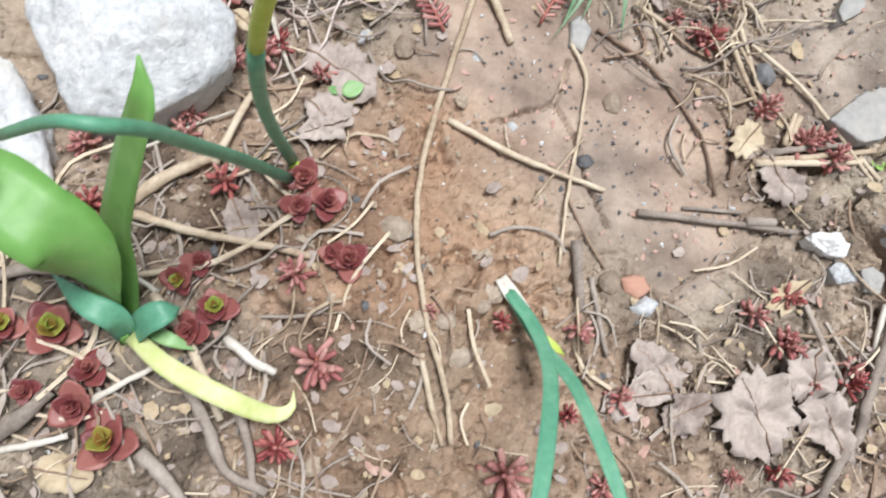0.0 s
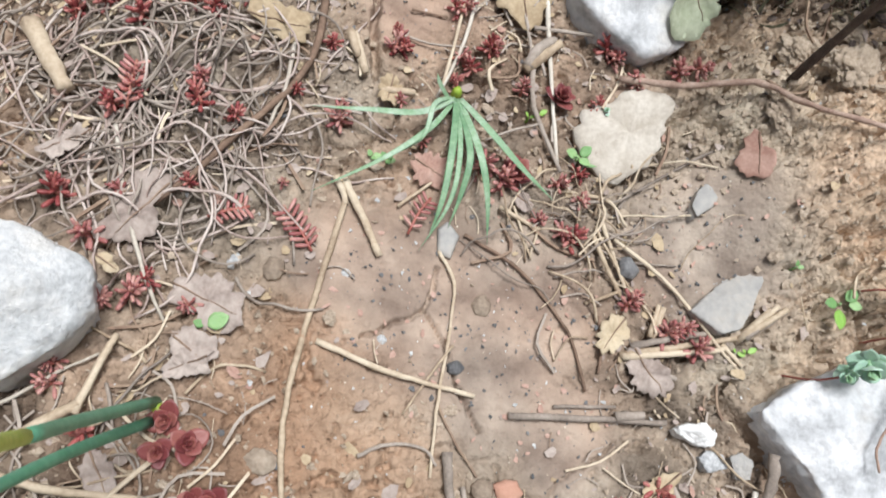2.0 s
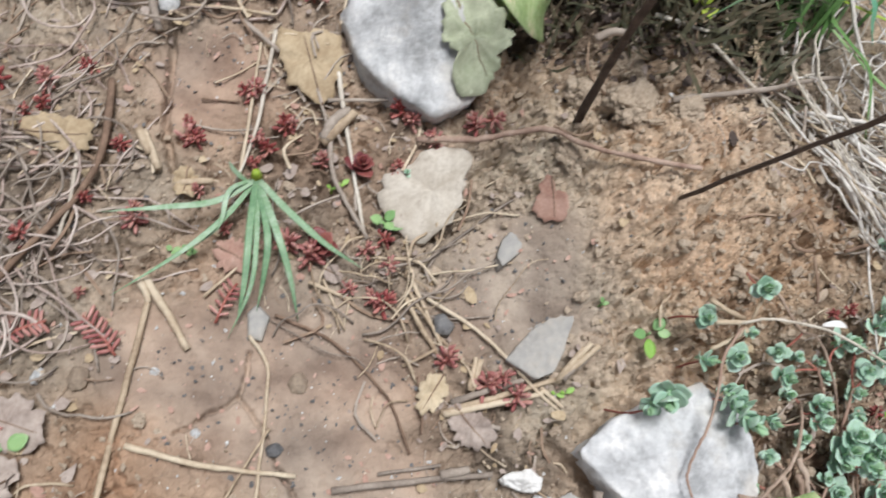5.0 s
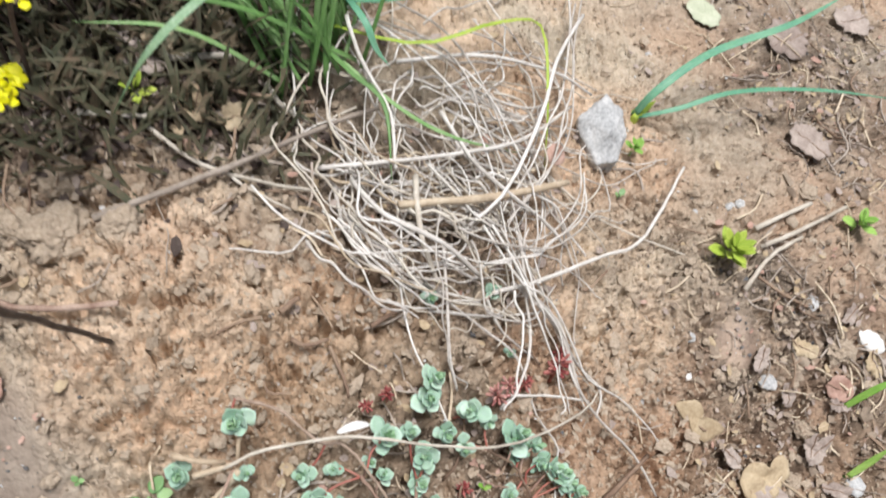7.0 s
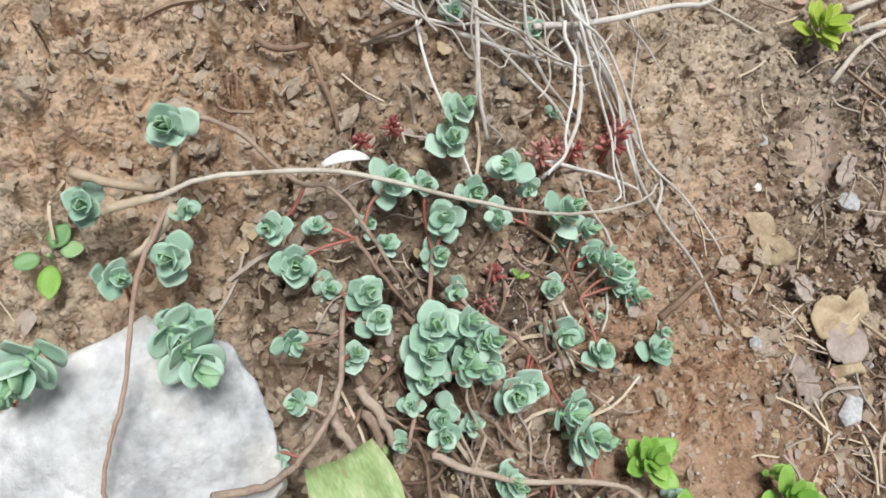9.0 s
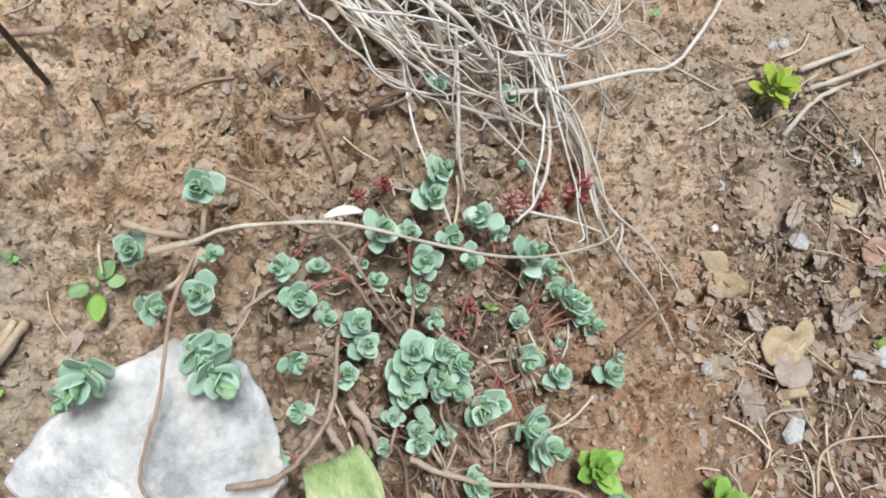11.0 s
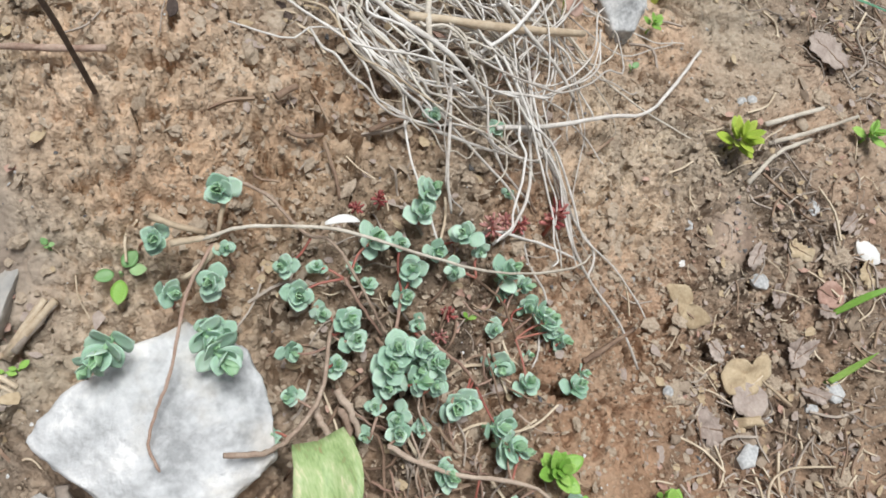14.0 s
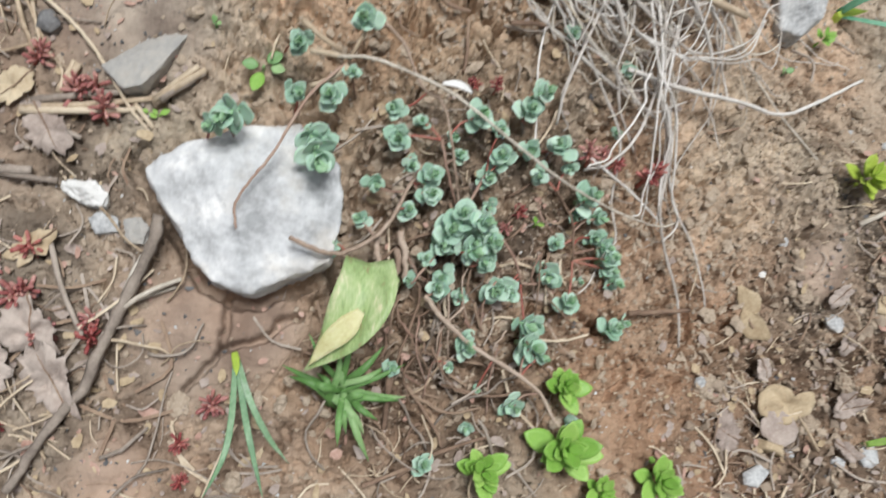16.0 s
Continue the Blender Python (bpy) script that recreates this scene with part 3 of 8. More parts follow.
def top(x, y):
    """The height of the ground's skin at a place of the plan."""
    i, j = int(np.searchsorted(GX, x)), int(np.searchsorted(GY, y))
    return float(GZ[min(j, len(GY) - 1), min(i, len(GX) - 1)])


def on(p, lift=0.0):
    """A place of the plan (x, y, height over the bed) as a point of the world, never under the ground's skin."""
    return Vector((p[0], p[1], max(float(lie(p[0], p[1])) + p[2], top(p[0], p[1]) * 0.8 + 0.2 * float(lie(p[0], p[1]))) + lift))


def build_ground():
    nx, ny = len(GX), len(GY)
    x, y = np.meshgrid(GX, GY)
    me = bpy.data.meshes.new("ground")
    me.vertices.add(nx * ny)
    me.vertices.foreach_set("co", np.stack([x, y, GZ], -1).astype(np.float32).ravel())
    i, j = np.meshgrid(np.arange(nx - 1), np.arange(ny - 1))
    a = (j * nx + i).ravel()
    quads = np.stack([a, a + 1, a + nx + 1, a + nx], -1).astype(np.int32)
    me.loops.add(quads.size)
    me.loops.foreach_set("vertex_index", quads.ravel())
    me.polygons.add(len(quads))
    me.polygons.foreach_set("loop_start", np.arange(0, quads.size, 4, dtype=np.int32))
    me.polygons.foreach_set("use_smooth", np.ones(len(quads), bool))
    me.update(calc_edges=True)
    me.attributes.new("silt", "FLOAT", "POINT").data.foreach_set("value", SILT.astype(np.float32).ravel())
    me.attributes.new("humus_shade", "FLOAT", "POINT").data.foreach_set("value", HUMUS_SHADE.astype(np.float32).ravel())
    me.attributes.new("dry", "FLOAT", "POINT").data.foreach_set("value", DRIED.astype(np.float32).ravel())
    me.attributes.new("damp", "FLOAT", "POINT").data.foreach_set("value", DAMPED.astype(np.float32).ravel())
    me.materials.append(SOIL)
    thing("ground", me, "garden bed of crumbly brown loam with silted flats", "ground", kind="structure")


build_ground()

# ---- stones ----
def boulder(outline, high, sunk=0.02, flat=3.0, rough=0.06, facet=0.25, tilt=(0.0, 0.0), seed=1):
    """A weathered stone: its outline in the plan, a flattened crown with chipped facets, and a foot in the soil."""
    pts = [Vector((p[0], p[1])) for p in outline]
    c = sum(pts, Vector((0, 0))) / len(pts)
    ring = []
    for p in pts:
        d = p - c
        ring.append((math.atan2(d.y, d.x), d.length))
    ring.sort()
    spin, rounds = 72, 16
    angles = [r[0] for r in ring]
    closed = angles + [angles[0] + 2 * math.pi]
    rnd = random.Random(seed)
    chips = [(Vector((rnd.gauss(0, 1), rnd.gauss(0, 1), rnd.gauss(0.5, 0.7))).normalized(), rnd.uniform(0.80, 0.97)) for _ in range(9)]
    mean = sum(r[1] for r in ring) / len(ring)
    verts, faces = [], []
    for k in range(rounds + 1):
        u = k / rounds
        r = min(1.0, 1.25 * math.sin(u * math.pi / 2) ** 0.8) if u < 0.8 else 1.0 - 0.10 * (u - 0.8) / 0.2
        r = min(r, 1.0)
        for s in range(spin):
            a = angles[0] + 2 * math.pi * s / spin
            for q in range(len(ring)):
                if closed[q] <= a <= closed[q + 1]:
                    break
            p1, p2 = ring[q], ring[(q + 1) % len(ring)]
            a1, a2 = closed[q], closed[q + 1]
            e1, e2 = Vector((p1[1] * math.cos(a1), p1[1] * math.sin(a1))), Vector((p2[1] * math.cos(a2), p2[1] * math.sin(a2)))
            e, w = e2 - e1, Vector((math.cos(a), math.sin(a)))
            cr = w.x * e.y - w.y * e.x
            rad = (e1.x * e.y - e1.y * e.x) / cr if abs(cr) > 1e-9 else p1[1]
            x, y = r * rad * math.cos(a), r * rad * math.sin(a)
            z = high * (1 - r ** flat) if u < 0.8 else -sunk * (u - 0.8) / 0.2
            if u < 0.8:
                z = high * (1 - min(1, r) ** flat) * 0.75 + high * 0.25
            v = Vector((x, y, z))
            if facet:
                g = Vector((x / mean, y / mean, z / max(high, 1e-3)))
                for n, lim in chips:
                    over = g.dot(n) - lim
                    if over > 0:
                        g = g - n * over * facet * 2
                v = Vector((g.x * mean, g.y * mean, g.z * high))
            f = 1 + rough * noise.fractal(v * (2.2 / mean) + Vector((seed, 0, 0)), 0.8, 2.0, 4)
            v = Vector((v.x * f, v.y * f, v.z * f + tilt[0] * x + tilt[1] * y))
            verts.append(v)
    for k in range(rounds):
        for s in range(spin):
            faces.append((k * spin + s, k * spin + (s + 1) % spin, (k + 1) * spin + (s + 1) % spin, (k + 1) * spin + s))
    faces.append(tuple(range(rounds * spin, (rounds + 1) * spin)))
    return Vector((c.x, c.y, 0)), verts, faces


def rough_stone(name, label, outline, sunk, crown, material, base, seed=1, worn=3, rough=0.0022, foot=0.9, chips=4):
    """An angular broken stone: the shoulder's outline in the plan with its heights, a crown over it, and a foot in the soil; edges worn, faces uneven."""
    rnd = random.Random(seed)
    pts = [Vector(p) for p in outline]
    c = sum(pts, Vector()) / len(pts)
    c.z = base
    bm = bmesh.new()
    for p in pts:
        d = p - c
        bm.verts.new((d.x, d.y, p.z))
        bm.verts.new((d.x * foot, d.y * foot, -sunk))
    for x, y, z in crown:
        bm.verts.new((x - c.x, y - c.y, z))
    bmesh.ops.convex_hull(bm, input=bm.verts)
    bmesh.ops.delete(bm, geom=[v for v in bm.verts if not v.link_faces], context="VERTS")
    size = max((p - c).length for p in pts)
    for _ in range(chips):
        n = Vector((rnd.gauss(0, 1), rnd.gauss(0, 1), rnd.uniform(0.1, 0.9))).normalized()
        far = max(v.co.dot(n) for v in bm.verts)
        bmesh.ops.bisect_plane(bm, geom=list(bm.verts) + list(bm.edges) + list(bm.faces), plane_co=n * (far - size * rnd.uniform(0.03, 0.09)), plane_no=n, clear_outer=True)
        edges = [e for e in bm.edges if e.is_boundary]
        bmesh.ops.holes_fill(bm, edges=edges)
    bmesh.ops.triangulate(bm, faces=bm.faces)
    while len(bm.faces) < 5000:
        long = sum(e.calc_length() for e in bm.edges) / len(bm.edges) * 0.8
        bmesh.ops.subdivide_edges(bm, edges=[e for e in bm.edges if e.calc_length() > long], cuts=1)
        bmesh.ops.triangulate(bm, faces=[f for f in bm.faces if len(f.verts) > 3])
    for _ in range(worn):
        bmesh.ops.smooth_vert(bm, verts=bm.verts, factor=0.5, use_axis_x=True, use_axis_y=True, use_axis_z=True)
    bm.normal_update()
    o = Vector((seed * 1.7, 3, 0))
    for v in bm.verts:
        q = v.co / size
        v.co = v.co + v.normal * rough * (noise.fractal(q * 3 + o, 0.8, 2.0, 3) * 1.2 - abs(noise.noise(q * 7 + o)) * 0.9 + 0.35 * noise.fractal(q * 18 + o, 0.7, 2.0, 3))
    me = bpy.data.meshes.new(name)
    bm.to_mesh(me)
    bm.free()
    me.polygons.foreach_set("use_smooth", [True] * len(me.polygons))
    me.materials.append(material)
    return thing(name, me, label, "stone", Matrix.Translation(c))


def stone(name, label, outline, high, material, base=None, **how):
    c, verts, faces = boulder(outline, high, **how)
    c.z = float(lie(c.x, c.y)) if base is None else base
    return thing(name, mesh_of(name, verts, faces, material), label, "stone", Matrix.Translation(c))


rough_stone("flat_stone", "flat pale grey quartzite slab among the stonecrop", [(0.409, 0.154, 0.026), (0.441, 0.172, 0.036), (0.492, 0.186, 0.044), (0.512, 0.187, 0.044), (0.541, 0.160, 0.040), (0.544, 0.122, 0.036), (0.538, 0.094, 0.032), (0.520, 0.089, 0.034), (0.487, 0.070, 0.026), (0.460, 0.077, 0.030), (0.433, 0.114, 0.030)], 0.03, [(0.470, 0.125, 0.047), (0.515, 0.150, 0.049), (0.455, 0.145, 0.046)], WHITE_ROCK, 0.045, seed=3, worn=2, foot=0.93, chips=0)
rough_stone("white_boulder", "white quartzite boulder at the bed's edge", [(-0.157, 0.244, 0.035), (-0.118, 0.270, 0.042), (-0.080, 0.272, 0.045), (-0.040, 0.246, 0.038), (-0.038, 0.220, 0.036), (-0.054, 0.197, 0.034), (-0.078, 0.185, 0.034), (-0.090, 0.172, 0.032), (-0.122, 0.170, 0.034), (-0.143, 0.212, 0.036)], 0.03, [(-0.095, 0.215, 0.068), (-0.075, 0.230, 0.066), (-0.115, 0.235, 0.062)], BOULDER_WHITE, 0.058, seed=5, worn=4, chips=3)
rough_stone("white_boulder", "smaller whitish quartzite boulder beside the large one", [(-0.180, 0.222, 0.022), (-0.160, 0.210, 0.024), (-0.141, 0.176, 0.024), (-0.132, 0.142, 0.022), (-0.145, 0.119, 0.018), (-0.165, 0.110, 0.018), (-0.200, 0.125, 0.02), (-0.208, 0.19, 0.02)], 0.03, [(-0.165, 0.165, 0.044), (-0.175, 0.145, 0.040)], BOULDER_WHITE, 0.055, seed=8, worn=4, chips=3)
rough_stone("white_stone", "angular white and grey stone under a dried leaf", [(0.280, 0.524, 0.022), (0.295, 0.540, 0.026), (0.337, 0.549, 0.03), (0.362, 0.550, 0.032), (0.386, 0.526, 0.034), (0.407, 0.487, 0.032), (0.392, 0.448, 0.02), (0.375, 0.432, 0.016), (0.347, 0.424, 0.014), (0.317, 0.442, 0.016), (0.287, 0.474, 0.02)], 0.03, [(0.340, 0.512, 0.060), (0.372, 0.500, 0.058), (0.312, 0.508, 0.046)], WHITE_ROCK, 0.082, seed=12, worn=2, chips=1)
rough_stone("grey_stone", "grey stone standing at the edge of the straw", [(0.938, 0.396, 0.024), (0.978, 0.408, 0.026), (0.986, 0.388, 0.024), (0.976, 0.358, 0.018), (0.958, 0.342, 0.014), (0.934, 0.346, 0.014), (0.932, 0.378, 0.02)], 0.02, [(0.955, 0.372, 0.036), (0.965, 0.395, 0.034)], GREY_ROCK, float(lie(0.958, 0.376)), seed=15, worn=2, rough=0.0016, chips=3)
stone("brown_stone", "rounded brown stone beside the white boulder", [(-0.165, 0.308, 0.015), (-0.129, 0.322, 0.015), (-0.127, 0.305, 0.01), (-0.140, 0.286, 0.008), (-0.164, 0.280, 0.008)], 0.03, BROWN_ROCK, flat=2.5, seed=9)
rough_stone("buried_slate", "blue-grey slate breaking through the silt", [(0.433, 0.262, 0.010), (0.428, 0.247, 0.016), (0.404, 0.211, 0.014), (0.390, 0.209, 0.010), (0.372, 0.229, 0.002), (0.388, 0.242, 0.003), (0.409, 0.257, 0.004)], 0.02, [(0.412, 0.232, 0.013)], SLATE, float(lie(0.403, 0.236)) + 0.001, seed=13, worn=2, rough=0.0012, chips=0)
stone("buried_slate", "small blue-grey slate showing through the silt", [(0.409, 0.334, 0.003), (0.409, 0.322, 0.003), (0.395, 0.307, 0.003), (0.377, 0.296, 0.003), (0.376, 0.306, 0.003), (0.384, 0.320, 0.003), (0.400, 0.334, 0.003)], 0.003, SLATE, flat=6.0, facet=0.1, rough=0.03, seed=14)


def pebble(p, size, material, label, name="pebble", flat=2.2, squash=0.45, seed=1, turn=0.0, long=1.3):
    rnd = random.Random(seed)
    ring = []
    for k in range(9):
        a = 2 * math.pi * k / 9 + rnd.uniform(-0.2, 0.2)
        x, y = 0.5 * size * long * math.cos(a) * rnd.uniform(0.85, 1.1), 0.5 * size * math.sin(a) * rnd.uniform(0.85, 1.1)
        ring.append((p[0] + x * math.cos(turn) - y * math.sin(turn), p[1] + x * math.sin(turn) + y * math.cos(turn), 0))
    return stone(name, label, ring, size * squash, material, base=top(p[0], p[1]) - 0.001, flat=flat, sunk=0.003, facet=0.35, seed=seed)


def clod(p, size, label, seed):
    """A lump of loam, bumpy all over."""
    bm = bmesh.new()
    bmesh.ops.create_icosphere(bm, subdivisions=5, radius=0.5 * size)
    o = Vector((seed * 3.1, seed, 0))
    for v in bm.verts:
        q = v.co / size
        f = 1 + 0.34 * noise.fractal(q * 2.2 + o, 0.7, 2.0, 2) + 0.2 * noise.fractal(q * 6 + o, 0.5, 2.0, 4) - 0.12 * abs(noise.noise(q * 9 + o))
        v.co = Vector((v.co.x * f * 1.15, v.co.y * f, v.co.z * f * 0.62))
    me = bpy.data.meshes.new("loam_clod")
    bm.to_mesh(me)
    bm.free()
    me.polygons.foreach_set("use_smooth", [True] * len(me.polygons))
    me.materials.append(CLOD)
    return thing("loam_clod", me, label, "soil clod", Matrix.Translation((p[0], p[1], top(p[0], p[1]) + 0.05 * size)), "loam clods")


rough_stone("grey_stone", "small grey angular stone split beside the white slab", [(0.372, 0.124, 0.008), (0.381, 0.129, 0.009), (0.392, 0.126, 0.009), (0.394, 0.115, 0.008), (0.378, 0.112, 0.007)], 0.006, [(0.384, 0.121, 0.011)], GREY_ROCK, top(0.384, 0.121), seed=21, worn=1, rough=0.001, chips=2)
rough_stone("grey_stone", "small blue-grey angular stone beside the white slab", [(0.396, 0.123, 0.009), (0.407, 0.126, 0.010), (0.416, 0.116, 0.010), (0.413, 0.106, 0.008), (0.398, 0.107, 0.008)], 0.006, [(0.406, 0.116, 0.012)], SLATE, top(0.406, 0.116), seed=22, worn=1, rough=0.001, chips=2)
rough_stone("chalk_lump", "chalk-white crumbling lump on the soil", [(0.353, 0.144, 0.010), (0.360, 0.147, 0.012), (0.375, 0.148, 0.012), (0.386, 0.139, 0.010), (0.384, 0.131, 0.008), (0.371, 0.132, 0.007), (0.357, 0.138, 0.008)], 0.006, [(0.370, 0.141, 0.016)], WHITE_BIT, top(0.370, 0.140), seed=23, worn=2, rough=0.0016, chips=2)
pebble((0.356, 0.129, 0), 0.008, WHITE_BIT, "chalk-white crumb on the soil", name="chalk_crumb", seed=24)
stone("slate_chip", "thin pale blue slate chip under the green tuft", [(0.184, 0.293, 0.004), (0.192, 0.300, 0.005), (0.201, 0.288, 0.005), (0.193, 0.269, 0.004), (0.183, 0.274, 0.004)], 0.005, SLATE, flat=7.0, facet=0.05, rough=0.02, seed=27)
stone("slate_chip", "dark slate chip beside the red stonecrop", [(0.324, 0.273, 0.004), (0.333, 0.274, 0.005), (0.340, 0.262, 0.005), (0.333, 0.254, 0.004), (0.323, 0.258, 0.004)], 0.008, DARK_ROCK, flat=4.0, facet=0.2, seed=28)
stone("pale_flake", "pale pink stone flake lying on the mud", [(0.218, 0.110, 0.003), (0.227, 0.113, 0.004), (0.236, 0.112, 0.004), (0.240, 0.103, 0.004), (0.230, 0.095, 0.003), (0.221, 0.101, 0.003)], 0.005, BRICK, flat=5.0, facet=0.1, seed=29)
stone("grey_stone", "small pale grey stone lying on the mud", [(0.223, 0.090, 0.004), (0.236, 0.099, 0.005), (0.246, 0.094, 0.004), (0.238, 0.084, 0.003), (0.228, 0.084, 0.003)], 0.01, GREY_ROCK, flat=3.0, seed=30)
stone("slate_chip", "white-blue slate chip in the leaf litter", [(0.940, -0.048, 0.003), (0.959, -0.039, 0.004), (0.971, -0.046, 0.004), (0.955, -0.062, 0.003), (0.940, -0.059, 0.003)], 0.006, GREY_ROCK, flat=5.0, facet=0.1, seed=31)
stone("brick_bit", "small worn pinkish brick fragment in the litter", [(0.961, -0.015, 0.004), (0.991, -0.023, 0.005), (0.989, -0.034, 0.004), (0.958, -0.026, 0.003)], 0.012, BEIGE_LEAF, flat=4.0, facet=0.2, seed=32)
stone("flat_pebble", "flat grey-brown stone pressed into the loam", [(0.860, 0.146, 0.003), (0.890, 0.150, 0.004), (0.918, 0.142, 0.004), (0.914, 0.130, 0.003), (0.880, 0.134, 0.003)], 0.007, SLATE, base=top(0.89, 0.14) - 0.002, flat=4.0, facet=0.1, seed=33)
pebble((0.194, 0.190, 0), 0.011, DARK_ROCK, "small blackish stone on the mud", seed=35)
pebble((0.104, 0.054, 0), 0.017, BROWN_ROCK, "rounded brown clay pebble on the loam", name="clay_pebble", seed=36)
pebble((0.211, 0.106, 0), 0.016, BROWN_ROCK, "grey-brown clay pebble on the mud", name="clay_pebble", seed=37)
pebble((0.063, 0.129, 0), 0.018, BROWN_ROCK, "rough olive-brown clay lump", name="clay_pebble", seed=38)
pebble((0.095, 0.073, 0), 0.012, BROWN_ROCK, "small pale clay pebble on the loam", name="clay_pebble", seed=39)
pebble((0.119, 0.084, 0), 0.009, BROWN_ROCK, "small pale clay pebble on the loam", name="clay_pebble", seed=40)
pebble((0.146, 0.549, 0), 0.016, GREY_ROCK, "pale grey pebble beside a crack", seed=41, turn=0.4)
clod((0.492, 0.401, 0), 0.026, "large round clod of loam", 42)
clod((0.491, 0.399, 0), 0.036, "large round clod of loam", 45)
clod((1.186, 0.251, 0), 0.022, "large round clod of loam", 47)
clod((0.904, 0.254, 0), 0.018, "rounded clod of loam", 48)
for k, p in enumerate([(1.051, -0.040, 0), (1.079, -0.030, 0), (1.080, 0.099, 0), (1.000, -0.031, 0), (0.885, 0.034, 0), (1.389, 0.441, 0), (1.111, 0.470, 0), (0.039, 0.265, 0), (0.216, 0.236, 0), (0.116, 0.258, 0), (1.098, 0.268, 0), (1.146, 0.230, 0), (1.043, 0.279, 0), (1.087, 0.271, 0), (0.066, 0.259, 0), (0.142, 0.210, 0)]):
    pebble(p, 0.007 + 0.004 * (k % 3), (GREY_ROCK, GREY_ROCK, BROWN_ROCK)[k % 3], ("small grey pebble on the loam", "small pale grey pebble on the loam", "small brown pebble on the loam")[k % 3], seed=60 + k, turn=k)

for k, (p, size) in enumerate((((0.978, 0.170, 0), 0.011), ((0.956, 0.140, 0), 0.010), ((1.041, 0.096, 0), 0.018), ((1.124, 0.145, 0), 0.016), ((1.162, 0.083, 0), 0.026), ((1.046, -0.039, 0), 0.014), ((1.077, -0.031, 0), 0.022))):
    pebble(p, size, (GREY_ROCK, WHITE_BIT, GREY_ROCK)[k % 3], ("pale grey stone chip in the litter", "chalk-white chip in the litter", "pale grey stone chip on dark soil")[k % 3], "stone_chip", seed=140 + k, turn=k * 1.3, squash=0.3)
pebble((1.080, -0.096, 0), 0.016, SLATE, "blue-grey stone chip in dark soil", "stone_chip", seed=150, turn=0.4)
for k, (p, size) in enumerate((((1.079, 0.101, 0), 0.026), ((1.128, 0.091, 0), 0.030), ((0.890, 0.030, 0), 0.026), ((1.027, -0.001, 0), 0.018), ((1.064, 0.039, 0), 0.022), ((1.023, -0.128, 0), 0.032), ((1.045, -0.110, 0), 0.024), ((0.935, 0.185, 0), 0.024), ((1.000, 0.120, 0), 0.018), ((0.470, 0.425, 0), 0.03), ((0.505, 0.440, 0), 0.026), ((0.445, 0.372, 0), 0.022), ((0.530, 0.385, 0), 0.024))):
    clod(p, size, ("tan clod of loam among litter", "crumbly tan clod of loam")[k % 2], 160 + k)

# ---- leaves and stems ----
def leaf_shape(long, wide, curl=0.25, fold=0.25, thick=0.0006, tip=0.75, rows=8, across=5):
    """A leaf along +x from its foot, widest past its middle, curling up at the end."""
    path = [Vector((long * u, 0, curl * long * u * u)) for u in (k / (rows - 1) for k in range(rows))]

    def width(u):
        return wide * (0.12 + 0.88 * math.sin(math.pi * min(1, u ** tip * 0.97 + 0.02)) ** 0.75) * (1 if u < 0.97 else 0.6)
    return blade(path, width, thick, fold, across=across)


def stem(name, points, r0, r1, material, label, category="twig", parent=None, wobble=0.12, sides=6, group="", lift=True, kinks=0.0, count=None):
    """A stalk or stick along places of the plan (x, y, height over the bed)."""
    pts = [on(p, r0 * 0.6 if lift else 0) for p in points]
    n = count or max(6, 5 * (len(pts) - 1) + 1)
    path = curve_through(pts, n)
    if kinks:
        path = [p + Vector((rand(-kinks, kinks), rand(-kinks, kinks), rand(0, kinks * 0.5))) for p in path]
    v, f = tube(path, lambda u: r0 + (r1 - r0) * u, sides, wobble)
    if parent is None:
        o = path[0].copy()
        return thing(name, mesh_of(name, [q - o for q in v], f, material), label, category, Matrix.Translation(o), group)
    inv = parent.matrix_basis.inverted()
    return part(name, mesh_of(name, [inv @ q for q in v], f, material), parent, label)


def strap(name, points, wide, material, parent, label="", fold=0.3, tip=0.5, thick=0.0006, twist=0.0, count=18, foot=0.8, across=5):
    """A strap-shaped leaf along places of the plan, tapering to its tip, as a part of a plant."""
    path = curve_through([on(p, 0.001) for p in points], count)

    def width(u):
        return wide * (foot + (1 - foot) * min(1, u * 4)) * (1 if u < tip else max(0.05, 1 - ((u - tip) / (1 - tip)) ** 1.8))
    v, f = blade(path, width, thick, fold, twist=twist, across=across)
    inv = parent.matrix_basis.inverted()
    return part(name, mesh_of(name, [inv @ q for q in v], f, material), parent, label)


def foot_of(name, p, r, material, label, category, group=""):
    """The little collar in the soil from which a plant grows: its top-level object."""
    c = on((p[0], p[1], 0))
    path = [Vector((0, 0, -0.006)), Vector((0, 0, 0.0)), Vector((0, 0, r * 0.8)), Vector((0, 0, r * 1.3))]
    v, f = tube(path, lambda u: r * (1 - 0.5 * u), 8, 0.1)
    return thing(name, mesh_of(name, v, f, material), label, category, Matrix.Translation(c), group)


# ---- trailing blue-green stonecrop ----
SEDUM_LEAVES = [mesh_of("leaf", *leaf_shape(1.0, w, c, fo, 0.04, 1.1, rows=9), GLAUCOUS) for w, c, fo in ((0.98, 0.16, 0.26), (1.06, 0.26, 0.32), (0.92, 0.08, 0.20))]
SEDUM_HEARTS = [mesh_of("leaf", *leaf_shape(1.0, 0.85, 0.4, 0.4, 0.05, 1.05), GLAUCOUS_BUD)]
BUD = mesh_of("rosette", *tube([Vector((0, 0, z)) for z in (-1.0, -0.4, 0.05, 0.2, 0.28)], lambda u: 0.12 * (1 - 0.75 * u), 6), GLAUCOUS_BUD)
